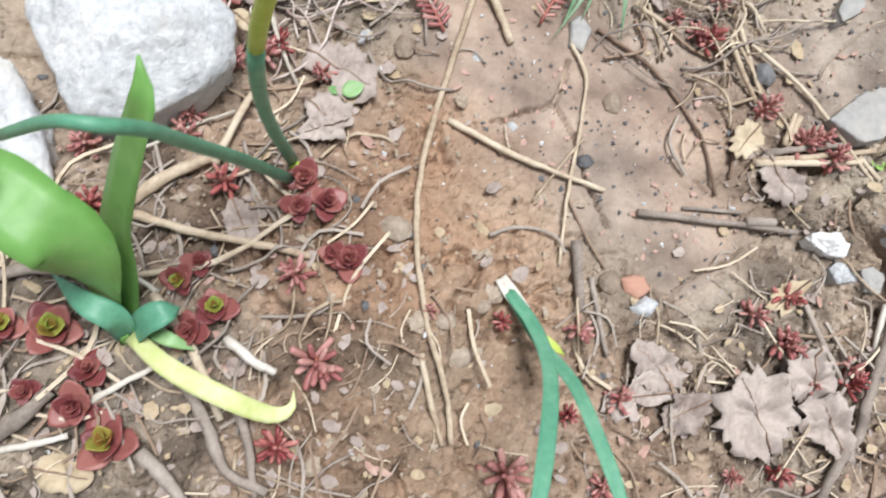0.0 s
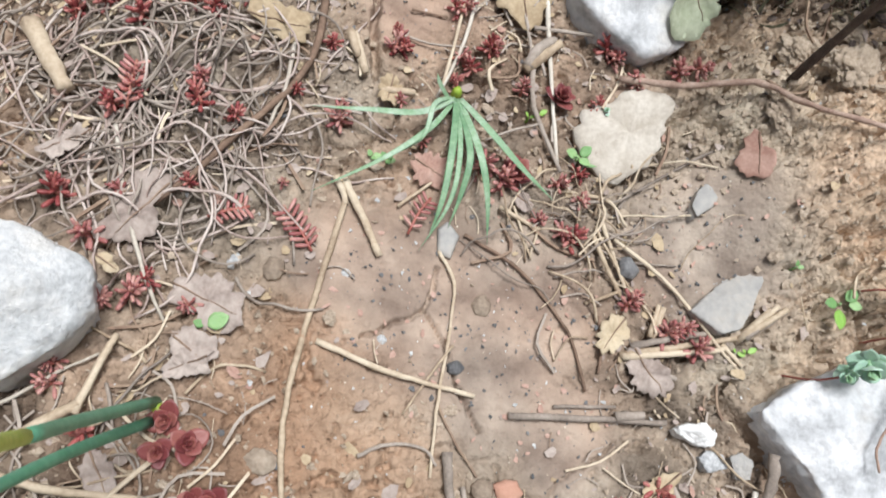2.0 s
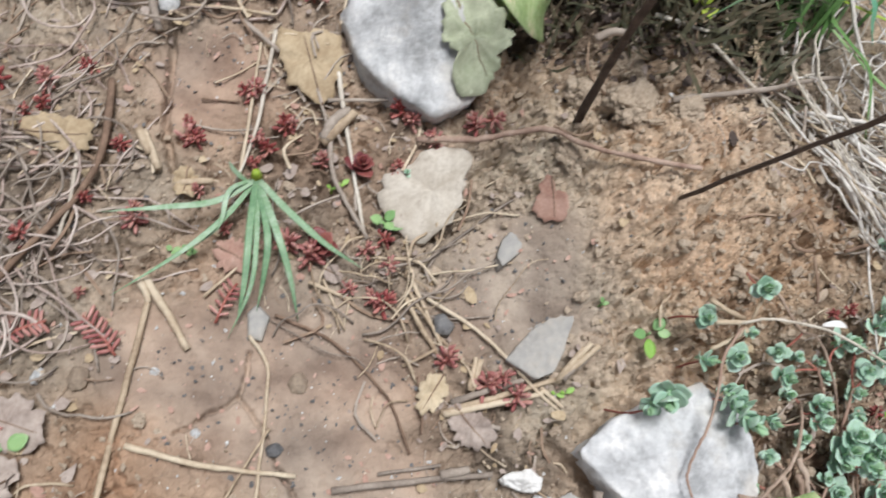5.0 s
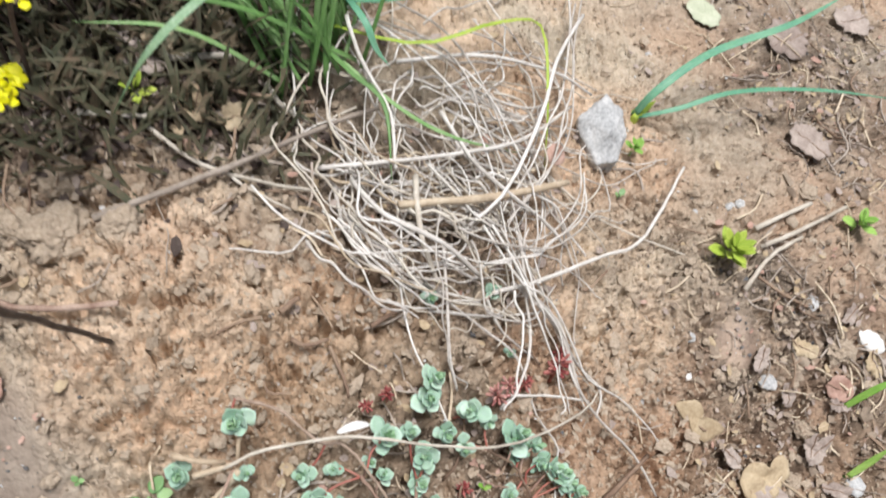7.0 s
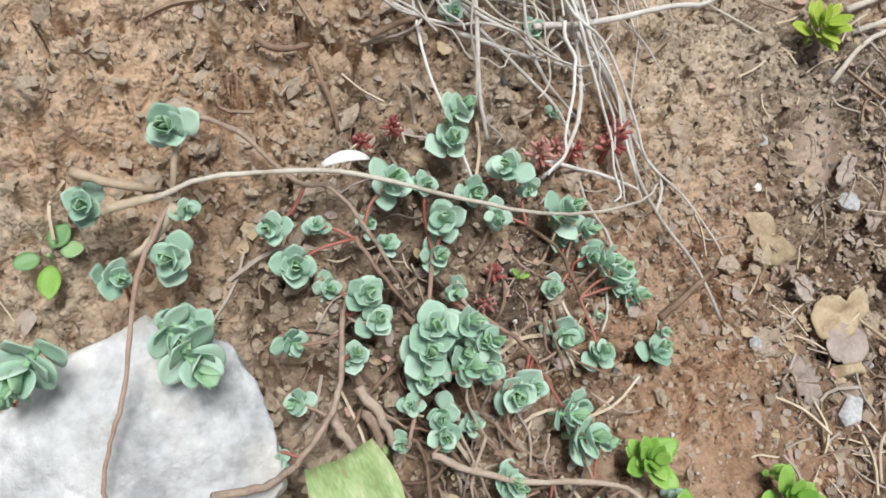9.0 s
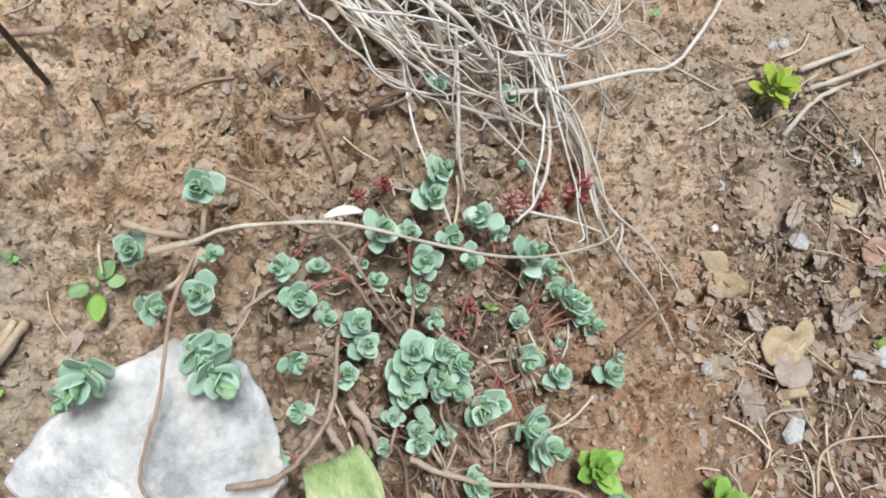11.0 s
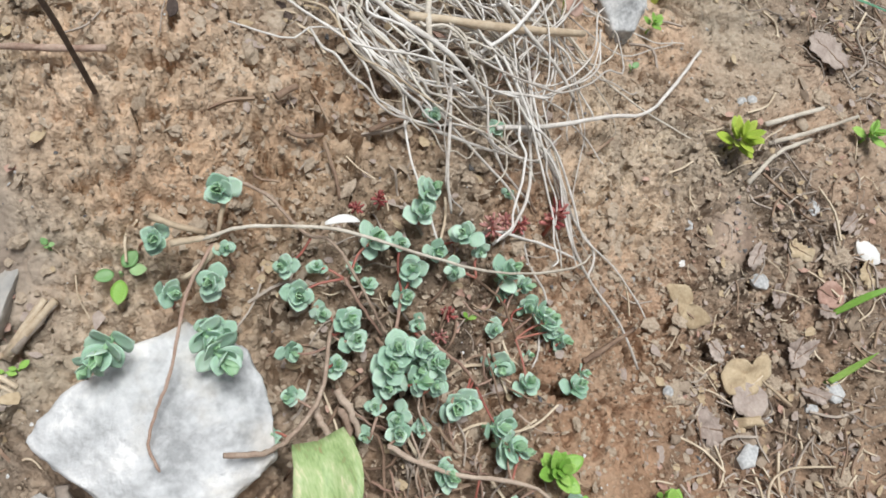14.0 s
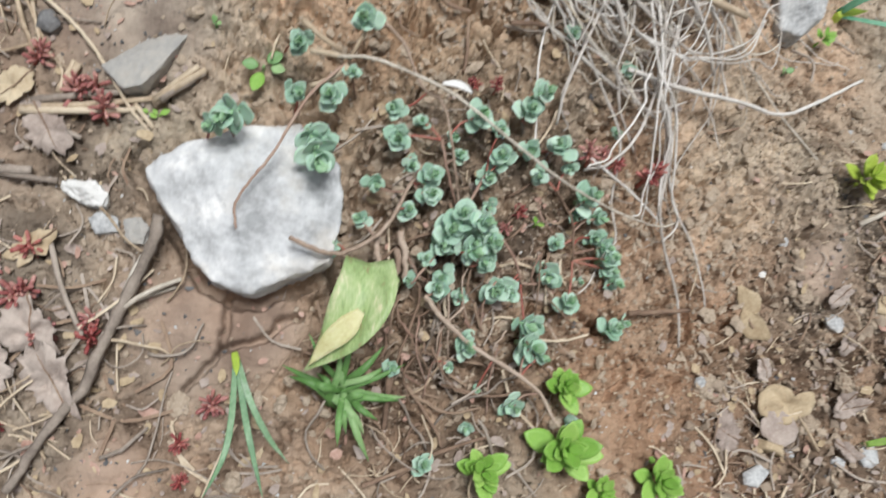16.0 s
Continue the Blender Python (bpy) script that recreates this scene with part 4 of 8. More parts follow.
sedum = foot_of("stonecrop", (0.614, 0.116, 0), 0.006, BROWN_TWIG, "trailing blue-green stonecrop with rounded rosettes on red stems", "succulent plant")
SEDUM_INV = sedum.matrix_basis.inverted()


def rosette(p, wide, lean=None, pairs=6):
    """One rosette of spoon-shaped leaves in crossed pairs, wide metres across; the lower pairs stand apart along the shoot."""
    c = on(p)
    tilt = Vector((rand(-0.6, 0.6), rand(-0.75, 0.25), 1)).normalized() if lean is None else Vector(lean).normalized()
    r = wide * 0.60
    m = SEDUM_INV @ Matrix.Translation(c) @ tilt.to_track_quat("Z", "Y").to_matrix().to_4x4() @ Matrix.Rotation(rand(0, 6.3), 4, "Z") @ Matrix.Scale(r, 4)
    ob = part("rosette", BUD, sedum, "", m)
    pairs = 5 if wide < 0.013 else pairs
    tall = rand(0.7, 1.25)
    for k in range(pairs):
        u = k / max(1, pairs - 1)
        size, rise = 1.0 - 0.48 * u, radians(12 + 60 * u) + rand(-0.2, 0.15)
        for side in (0, math.pi):
            a = k * 1.57 + side + rand(-0.25, 0.25)
            s = size * rand(0.8, 1.08)
            me = SEDUM_HEARTS[0] if u > 0.7 else random.choice(SEDUM_LEAVES)
            part("leaf", me, ob, "", Matrix.Translation((0, 0, -0.7 * tall + (0.25 + 0.7 * tall) * u)) @ Matrix.Rotation(a, 4, "Z") @ Matrix.Rotation(-rise, 4, "Y") @ Matrix.Rotation(rand(-0.25, 0.25), 4, "X") @ Matrix.Translation((0.05, 0, 0)) @ Matrix.Scale(s, 4))
    return c


SEDUM_RUNS = [  # the woody runners, places along each
    [(0.510, 0.104, 0.048), (0.529, 0.098, 0.040), (0.545, 0.101, 0.026), (0.562, 0.110, 0.024), (0.577, 0.125, 0.025), (0.587, 0.147, 0.022), (0.596, 0.160, 0.010)],
    [(0.555, 0.258, 0.012), (0.576, 0.241, 0.018), (0.593, 0.212, 0.022), (0.606, 0.204, 0.024), (0.615, 0.179, 0.025), (0.620, 0.160, 0.022), (0.625, 0.142, 0.014)],
    [(0.609, 0.182, 0.018), (0.615, 0.165, 0.014), (0.624, 0.144, 0.01)],
    [(0.644, 0.164, 0.014), (0.630, 0.139, 0.014), (0.614, 0.111, 0.018), (0.595, 0.085, 0.02)],
    [(0.647, 0.136, 0.014), (0.670, 0.111, 0.014), (0.679, 0.093, 0.01)],
    [(0.604, 0.077, 0.02), (0.621, 0.060, 0.018), (0.647, 0.042, 0.018), (0.691, 0.018, 0.02), (0.709, -0.006, 0.02), (0.727, -0.022, 0.016)],
    [(0.703, 0.161, 0.012), (0.719, 0.142, 0.012), (0.724, 0.115, 0.008)],
    [(0.584, 0.105, 0.002), (0.585, 0.080, 0.004), (0.590, 0.057, 0.004)],
    [(0.587, 0.127, 0.004), (0.583, 0.095, 0.004), (0.568, 0.071, 0.003)],
    [(0.620, 0.144, 0.008), (0.633, 0.108, 0.008), (0.634, 0.075, 0.01), (0.648, 0.044, 0.012)],
    [(0.613, 0.085, 0.008), (0.620, 0.054, 0.008), (0.617, 0.034, 0.006)],
    [(0.584, 0.099, 0.006), (0.603, 0.080, 0.008), (0.588, 0.032, 0.008), (0.582, -0.014, 0.006)],
]
for k, run in enumerate(SEDUM_RUNS):
    stem("runner", run, 0.0019 if k in (0, 5) else 0.0013, 0.0013 if k in (0, 5) else 0.0009, PALE_RUNNER if k in (0, 1, 5) else BARK if k < 6 else BROWN_TWIG, "", parent=sedum, kinks=0.0006)
JOINTS = [q for run in SEDUM_RUNS for q in curve_through([on(p) for p in run], 12)]


def shoot(rows, size=0.00034, lean=None):
    """Rosettes, each on a short red stem from the nearest runner."""
    for p, px in rows:
        c = rosette(p, px * size, lean)
        near = min(JOINTS, key=lambda q: (q - c).length + 0.4 * max(0, q.z - c.z))
        if (near - c).length > 0.035:
            x, y = c.x + rand(-0.012, 0.012), c.y + rand(-0.004, 0.014)
            near = Vector((x, y, top(x, y)))
        mid = near.lerp(c, 0.55) + Vector((rand(-0.004, 0.004), rand(-0.004, 0.004), -0.003))
        v, f = tube(curve_through([near, mid, c - Vector((0, 0, 0.003))], 8), lambda u: 0.0009, 5)
        part("shoot", mesh_of("shoot", [SEDUM_INV @ q for q in v], f, random.choice((RED_STEM, BARK))), sedum, "thin red shoot")


shoot([((0.550, 0.239, 0.046), 64), ((0.509, 0.228, 0.04), 54), ((0.544, 0.213, 0.038), 36), ((0.531, 0.197, 0.042), 62), ((0.509, 0.199, 0.04), 54), ((0.530, 0.168, 0.04), 44)])
shoot([((0.575, 0.199, 0.02), 50), ((0.578, 0.180, 0.024), 66), ((0.595, 0.194, 0.016), 40), ((0.565, 0.149, 0.022), 48), ((0.589, 0.134, 0.02), 48), ((0.555, 0.125, 0.024), 44), ((0.538, 0.107, 0.022), 42), ((0.603, 0.156, 0.028), 60), ((0.603, 0.143, 0.028), 58)])
shoot([((0.679, 0.217, 0.03), 62), ((0.671, 0.207, 0.024), 62), ((0.634, 0.198, 0.024), 66), ((0.652, 0.194, 0.016), 46), ((0.654, 0.174, 0.022), 62), ((0.675, 0.183, 0.018), 52), ((0.685, 0.168, 0.016), 46), ((0.645, 0.161, 0.018), 52), ((0.699, 0.189, 0.022), 62), ((0.711, 0.177, 0.016), 38), ((0.730, 0.159, 0.022), 78), ((0.726, 0.149, 0.01), 44)])
shoot([((0.649, 0.142, 0.014), 42), ((0.626, 0.128, 0.036), 78), ((0.618, 0.118, 0.034), 74), ((0.614, 0.111, 0.028), 64), ((0.640, 0.115, 0.026), 80), ((0.646, 0.101, 0.03), 50), ((0.647, 0.116, 0.034), 54), ((0.604, 0.102, 0.022), 38), ((0.613, 0.082, 0.024), 54), ((0.617, 0.091, 0.018), 50), ((0.593, 0.087, 0.016), 34), ((0.658, 0.085, 0.022), 76), ((0.668, 0.083, 0.024), 42), ((0.632, 0.080, 0.01), 40)])
shoot([((0.700, 0.099, 0.016), 64), ((0.720, 0.082, 0.016), 62), ((0.708, 0.126, 0.008), 44), ((0.755, 0.119, 0.02), 72), ((0.765, 0.103, 0.018), 58), ((0.767, 0.067, 0.014), 66), ((0.784, 0.075, 0.008), 36), ((0.688, 0.047, 0.02), 84), ((0.691, 0.061, 0.014), 58), ((0.619, 0.188, 0.008), 36), ((0.625, 0.177, 0.008), 40), ((0.591, 0.169, 0.004), 48), ((0.639, 0.043, 0.016), 54), ((0.734, 0.101, 0.006), 30), ((0.743, 0.135, 0.012), 50)])
shoot([((0.611, -0.038, 0.014), 46), ((0.678, 0.003, 0.014), 52), ((0.638, 0.048, 0.016), 44), ((0.627, 0.030, 0.008), 24), ((0.584, 0.027, 0.018), 36), ((0.643, -0.013, 0.008), 34), ((0.650, 0.015, 0.006), 22), ((0.729, -0.011, 0.012), 46), ((0.523, 0.175, 0.038), 40)], 0.00039)
shoot([((0.706, 0.273, 0.01), 40), ((0.759, 0.219, 0.004), 30), ((0.764, 0.265, 0.006), 44), ((0.319, 0.388, 0.008), 22)])

shoot([((0.467, 0.176, 0.060), 84), ((0.456, 0.172, 0.054), 56)], lean=(-0.5, -0.7, 0.7))
shoot([((0.525, 0.152, 0.056), 84), ((0.521, 0.166, 0.050), 60)], lean=(0.35, -0.85, 0.6))
shoot([((0.640, 0.124, 0.044), 60), ((0.648, 0.112, 0.040), 56), ((0.634, 0.106, 0.034), 70)], lean=(0.5, -0.3, 0.8))
shoot([((0.743, 0.148, 0.018), 52), ((0.750, 0.128, 0.020), 56), ((0.758, 0.112, 0.018), 50), ((0.683, 0.062, 0.020), 60), ((0.696, 0.040, 0.020), 56)], lean=(0.7, -0.4, 0.7))
# withered stems hanging in the hollow under the living shoots
for k in range(34):
    x, y = 0.655 + rand(-0.07, 0.06), 0.105 + rand(-0.07, 0.05)
    a, long = rand(-2.3, -0.8), rand(0.02, 0.055)
    stem("withered_stem", [(x, y, rand(0.006, 0.02)), (x + 0.5 * long * math.cos(a) + rand(-0.006, 0.006), y + 0.5 * long * math.sin(a), rand(0.006, 0.018)), (x + long * math.cos(a + 0.3), y + long * math.sin(a + 0.3), 0.003)], rand(0.0007, 0.0013), 0.0006, random.choice((BROWN_TWIG, BARK, BROWN_TWIG, PALE_RUNNER)), "", parent=sedum, kinks=0.0006)
for line in ([(0.568, 0.116, 0.012), (0.570, 0.102, 0.014), (0.573, 0.089, 0.008)], [(0.585, 0.120, 0.014), (0.589, 0.104, 0.014), (0.591, 0.088, 0.008)], [(0.584, 0.109, 0.012), (0.585, 0.097, 0.012), (0.582, 0.085, 0.006)]):
    stem("withered_stem", line, 0.0028, 0.0020, PALE_RUNNER, "", parent=sedum, kinks=0.0008)

# ---- red stonecrops ----
def sausage(a, b, r):
    """A plump little leaf from a to b."""
    return tube([a.lerp(b, u) for u in (0, 0.25, 0.6, 0.88, 1.0)], lambda u: r * (0.55 + 0.75 * u - 1.05 * max(0, u - 0.55) ** 1.0 * 1.6), 5)


NEEDLES = [mesh_of("leaf", *sausage(Vector((0, 0, 0)), Vector((1, 0, 0.12)), 0.2), m) for m in (RED_LEAF, PINK_LEAF)]
STALK = mesh_of("stalk", *tube([Vector((0, 0, -1.6)), Vector((0.15, 0, -0.8)), Vector((0, 0, 0.1))], lambda u: 0.13, 5), RED_STEM)
BUDS = [mesh_of("red_stonecrop", *sausage(Vector((0, 0, -0.2)), Vector((0, 0, 0.62)), 0.2), m) for m in (RED_LEAF, PINK_LEAF)]


def red_rows(rows, size, kinds=(0, 0, 1), label="small crimson stonecrop shoot with plump needle leaves", lift=0.004):
    for p, px in rows:
        kind = random.choice(kinds)
        r = px * size * 0.6
        c = on(p, lift + r * 0.3)
        lean = Vector((rand(-0.5, 0.5), rand(-0.5, 0.5), 1)).to_track_quat("Z", "Y").to_matrix().to_4x4()
        ob = thing("red_stonecrop", BUDS[kind], label, "succulent", Matrix.Translation(c) @ lean @ Matrix.Rotation(rand(0, 6.3), 4, "Z") @ Matrix.Scale(r, 4), "red stonecrop shoots")
        part("stalk", STALK, ob)
        leaves = random.choice((15, 17, 19, 21))
        for k in range(leaves):
            u = k / leaves
            part("leaf", NEEDLES[kind], ob, "", Matrix.Translation((0, 0, -0.7 + 1.15 * u)) @ Matrix.Rotation(k * 2.399 + rand(-0.3, 0.3), 4, "Z") @ Matrix.Rotation(-0.05 - 1.2 * u ** 1.6 + rand(-0.25, 0.25), 4, "Y") @ Matrix.Translation((0.12, 0, 0)) @ Matrix.Scale((0.78 - 0.3 * u) * rand(0.75, 1.1), 4))


red_rows([((0.016, 0.380, 0), 46), ((0.013, 0.368, 0), 56), ((0.038, 0.359, 0), 50), ((-0.043, 0.364, 0), 52), ((-0.028, 0.373, 0), 46), ((-0.074, 0.438, 0), 48), ((-0.053, 0.439, 0), 46), ((-0.025, 0.423, 0), 56), ((-0.025, 0.437, 0), 36), ((0.023, 0.482, 0), 58), ((0.010, 0.435, 0), 52), ((0.023, 0.432, 0), 40), ((0.057, 0.481, 0), 50), ((0.056, 0.457, 0), 40)], 0.0004)
red_rows([((0.084, 0.494, 0), 40), ((0.045, 0.447, 0), 34), ((-0.076, 0.308, 0), 60), ((-0.023, 0.238, 0), 62), ((0.208, 0.468, 0), 50), ((0.158, 0.431, 0), 52), ((0.154, 0.447, 0), 26), ((0.232, 0.438, 0), 42), ((0.253, 0.407, 0), 38), ((0.211, 0.421, 0), 44), ((0.199, 0.410, 0), 30), ((0.321, 0.441, 0), 56), ((0.330, 0.431, 0), 46), ((0.344, 0.413, 0), 54), ((0.338, 0.453, 0), 30)], 0.0004)
red_rows([((0.378, 0.420, 0), 54), ((0.395, 0.419, 0), 50), ((0.295, 0.314, 0), 48), ((0.295, 0.336, 0), 44), ((0.111, 0.376, 0), 52), ((0.079, 0.385, 0), 34), ((0.156, 0.391, 0), 34), ((0.104, 0.427, 0), 40), ((0.313, 0.394, 0), 40), ((-0.036, 0.307, 0), 46), ((0.008, 0.314, 0), 36), ((0.173, 0.360, 0), 34), ((0.071, 0.319, 0), 24)], 0.0004)
red_rows([((-0.055, 0.277, 0), 64), ((-0.028, 0.380, 0), 40), ((0.369, 0.216, 0), 54), ((0.279, 0.290, 0), 50), ((0.262, 0.301, 0), 40), ((0.280, 0.330, 0), 44), ((0.012, 0.229, 0), 40), ((-0.065, 0.179, 0), 50)], 0.0004, (1, 1), "small dusty pink stonecrop shoot on the soil")
red_rows([((0.020, 0.043, 0), 84), ((-0.040, 0.149, 0), 70), ((0.003, 0.094, 0), 62), ((-0.001, -0.001, 0), 66), ((-0.120, 0.168, 0), 60), ((-0.112, 0.131, 0), 60), ((-0.014, 0.247, 0), 50), ((-0.041, 0.233, 0), 50), ((-0.064, 0.191, 0), 46), ((0.131, 0.074, 0), 40), ((0.186, 0.072, 0), 60)], 0.00037, (0, 1, 1), "crimson and pink stonecrop shoot in dry litter")
red_rows([((0.214, 0.030, 0), 62), ((0.178, 0.019, 0), 44), ((0.135, -0.017, 0), 100), ((0.202, -0.025, 0), 60), ((0.314, 0.088, 0), 60), ((0.339, 0.101, 0), 66), ((0.336, 0.067, 0), 70), ((0.384, 0.043, 0), 54), ((0.328, -0.018, 0), 50), ((0.084, 0.079, 0), 30), ((0.295, -0.020, 0), 40)], 0.00037, (0, 0, 1), "crimson stonecrop shoot beside dead leaves")
red_rows([((0.153, 0.435, 0), 52), ((0.227, 0.438, 0), 44), ((0.200, 0.467, 0), 44), ((0.261, 0.550, 0), 60), ((0.248, 0.553, 0), 44), ((0.288, 0.287, 0), 52), ((0.357, 0.214, 0), 56), ((0.377, 0.201, 0), 50), ((0.110, 0.369, 0), 46), ((0.286, 0.594, 0), 56), ((0.243, 0.602, 0), 50), ((0.220, 0.342, 0), 60), ((0.236, 0.332, 0), 60), ((0.330, 0.238, 0), 50), ((0.205, 0.428, 0), 40)], 0.00045, (0, 0, 1))
red_rows([((0.465, -0.001, 0), 56), ((0.446, -0.026, 0), 40), ((0.448, -0.049, 0), 36), ((0.382, 0.053, 0), 52), ((0.337, 0.072, 0), 46), ((0.351, 0.044, 0), 56), ((0.360, 0.213, 0), 50)], 0.0004, (0, 0, 1), "crimson stonecrop shoot half shaded by its neighbours")
red_rows([((0.799, 0.195, 0.008), 70), ((0.808, 0.204, 0.004), 44), ((0.727, 0.193, 0.01), 60), ((0.742, 0.195, 0.008), 50), ((0.759, 0.193, 0.006), 46), ((0.675, 0.145, 0.0), 40), ((0.664, 0.132, 0.0), 36), ((0.629, 0.221, 0.01), 36), ((0.646, 0.223, 0.01), 34)], 0.00034, (0, 0, 1), "dark red stonecrop shoot under the blue-green one")


def sprig(line, pairs, long, material, label):
    """A creeping shoot with plump leaves in two rows."""
    path = curve_through([on(p, 0.003) for p in line], pairs + 2)
    o = path[0].copy()
    pieces = []
    for k in range(1, pairs + 1):
        way = (path[k + 1] - path[k - 1]).normalized()
        side = way.cross(Vector((0, 0, 1))).normalized()
        for s in (-1, 1):
            d = (side * s + way * 0.45 + Vector((0, 0, rand(0.0, 0.35)))).normalized()
            pieces.append(sausage(path[k] - o, path[k] - o + d * long * rand(0.8, 1.1), long * 0.17))
    v, f = tube([p - o for p in path], lambda u: 0.0012, 5)
    ob = thing("stonecrop_sprig", mesh_of("stonecrop_sprig", v, f, RED_STEM), label, "succulent", Matrix.Translation(o))
    for v, f in pieces:
        part("leaf", mesh_of("leaf", v, f, material), ob)


sprig([(0.092, 0.271, 0.002), (0.083, 0.287, 0.003), (0.072, 0.301, 0.003)], 7, 0.011, PINK_LEAF, "pink creeping stonecrop sprig with fern-like paired leaves")
sprig([(0.021, 0.292, 0.002), (0.036, 0.297, 0.003), (0.049, 0.300, 0.003)], 6, 0.010, PINK_LEAF, "pink creeping stonecrop sprig with paired leaves")
sprig([(0.161, 0.287, 0.002), (0.170, 0.304, 0.003), (0.179, 0.315, 0.003)], 5, 0.009, PINK_LEAF, "dusty pink stonecrop sprig beside the tuft")
sprig([(-0.033, 0.360, 0.002), (-0.029, 0.377, 0.004), (-0.026, 0.389, 0.004)], 7, 0.010, PINK_LEAF, "dusty pink stonecrop sprig in dry stems")

# ---- wine-red round-leaved stonecrops ----
ROUND = {}
for tag, material in (("wine", WINE_LEAF), ("green", GREEN_HEART)):
    ROUND[tag] = mesh_of("leaf", *leaf_shape(1.0, 0.95, 0.18, 0.22, 0.05, 0.85), material)


def round_rosette(p, wide, heart="wine", outer="wine", lift=0.006, pairs=4):
    c = on(p, lift)
    r = wide * 0.52
    lean = Vector((rand(-0.3, 0.3), rand(-0.3, 0.3), 1)).to_track_quat("Z", "Y").to_matrix().to_4x4()
    ob = thing("round_stonecrop", STALK, "wine-red round-leaved stonecrop rosette" + (" with a yellow-green heart" if heart == "green" else " on bare soil"), "succulent", Matrix.Translation(c) @ lean @ Matrix.Scale(r, 4), "round stonecrop rosettes")
    turn = rand(0, 6.3)
    for k in range(pairs):
        u = k / (pairs - 1)
        for q in range(3):
            a = turn + k * 1.05 + q * 2.094 + rand(-0.15, 0.15)
            part("leaf", ROUND[outer if u < 0.5 else heart], ob, "", Matrix.Translation((0, 0, -0.1 + 0.4 * u)) @ Matrix.Rotation(a, 4, "Z") @ Matrix.Rotation(-radians(8 + 55 * u), 4, "Y") @ Matrix.Scale((1 - 0.55 * u) * rand(0.85, 1.1), 4))


for p, wide in (((-0.058, 0.088, 0), 0.022), ((-0.038, 0.073, 0), 0.026), ((-0.124, 0.059, 0), 0.036), ((-0.151, 0.060, 0), 0.03), ((-0.087, -0.000, 0), 0.038), ((-0.123, 0.125, 0), 0.026)):
    round_rosette(p, wide, "green")
for p, wide in (((-0.107, 0.020, 0), 0.03), ((-0.101, 0.038, 0), 0.024), ((-0.050, 0.059, 0), 0.024), ((-0.134, 0.027, 0), 0.018), ((0.006, 0.155, 0), 0.026), ((0.019, 0.140, 0), 0.026), ((0.002, 0.136, 0), 0.022), ((0.035, 0.105, 0), 0.028), ((0.025, 0.108, 0), 0.018), ((-0.049, 0.098, 0), 0.02), ((0.283, 0.398, 0), 0.03), ((0.245, 0.337, 0), 0.03)):
    round_rosette(p, wide, "wine", lift=0.005)

# ---- iris ----
iris = foot_of("iris", (-0.085, 0.059, 0), 0.009, IRIS_GREEN, "young iris with broad fresh green sword leaves", "plant")
strap("leaf", [(-0.087, 0.068, 0.000), (-0.082, 0.086, 0.035), (-0.075, 0.099, 0.075), (-0.064, 0.108, 0.115), (-0.054, 0.115, 0.149), (-0.047, 0.122, 0.174), (-0.048, 0.134, 0.185)], 0.021, IRIS_GREEN, iris, "upright sword leaf", fold=0.25, tip=0.45, thick=0.0012, foot=0.9)
strap("leaf", [(-0.094, 0.074, 0.000), (-0.091, 0.080, 0.059), (-0.094, 0.089, 0.087), (-0.106, 0.096, 0.098), (-0.118, 0.105, 0.102), (-0.129, 0.108, 0.114), (-0.127, 0.104, 0.145)], 0.036, IRIS_GREEN, iris, "broad green leaf", fold=0.12, tip=0.75, thick=0.0012, foot=0.55)
strap("leaf", [(-0.082, 0.057, 0.008), (-0.085, 0.063, 0.028), (-0.099, 0.070, 0.034), (-0.122, 0.087, 0.018)], 0.014, CHIVE_GREEN, iris, "blue-green drooping leaf", fold=0.3, tip=0.45, thick=0.001, foot=0.9)
strap("leaf", [(-0.079, 0.057, 0.008), (-0.069, 0.062, 0.026), (-0.060, 0.066, 0.03), (-0.054, 0.070, 0.022)], 0.015, CHIVE_GREEN, iris, "short blue-green leaf", fold=0.3, tip=0.5, thick=0.001, foot=0.9)
strap("leaf", [(-0.079, 0.056, 0.012), (-0.057, 0.039, 0.022), (-0.027, 0.024, 0.024), (-0.004, 0.016, 0.014), (0.006, 0.020, 0.012), (0.007, 0.029, 0.014)], 0.011, YELLOWED, iris, "yellowing withered leaf", fold=0.2, tip=0.35, thick=0.0008)
strap("leaf", [(-0.072, 0.059, 0.01), (-0.059, 0.054, 0.016), (-0.046, 0.049, 0.01)], 0.008, SEEDLING, iris, fold=0.3, tip=0.4)

# ---- tubular onion leaves ----
onion = foot_of("wild_onion", (-0.000, 0.162, 0), 0.006, CHIVE_TIP, "wild onion with two arching tubular blue-green leaves", "plant")


def tube_leaf(points, r0, r1, material, parent, label="", tip_from=None, tip_material=None):
    path = curve_through([on(p, 0.001) for p in points], 24)
    cut = 24 if tip_from is None else max(3, int(24 * tip_from))
    inv = parent.matrix_basis.inverted()
    v, f = tube([inv @ q for q in path[:cut]], lambda u: r0 + (r1 - r0) * u * (cut / 24), 8)
    part("leaf", mesh_of("leaf", v, f, material), parent, label)
    if cut < 24:
        ra = r0 + (r1 - r0) * cut / 24
        v, f = tube([inv @ q for q in path[cut - 1:]], lambda u: ra + (r1 - ra) * u, 8)
        part("leaf_tip", mesh_of("leaf_tip", v, f, tip_material), parent, "yellow-green leaf tip")


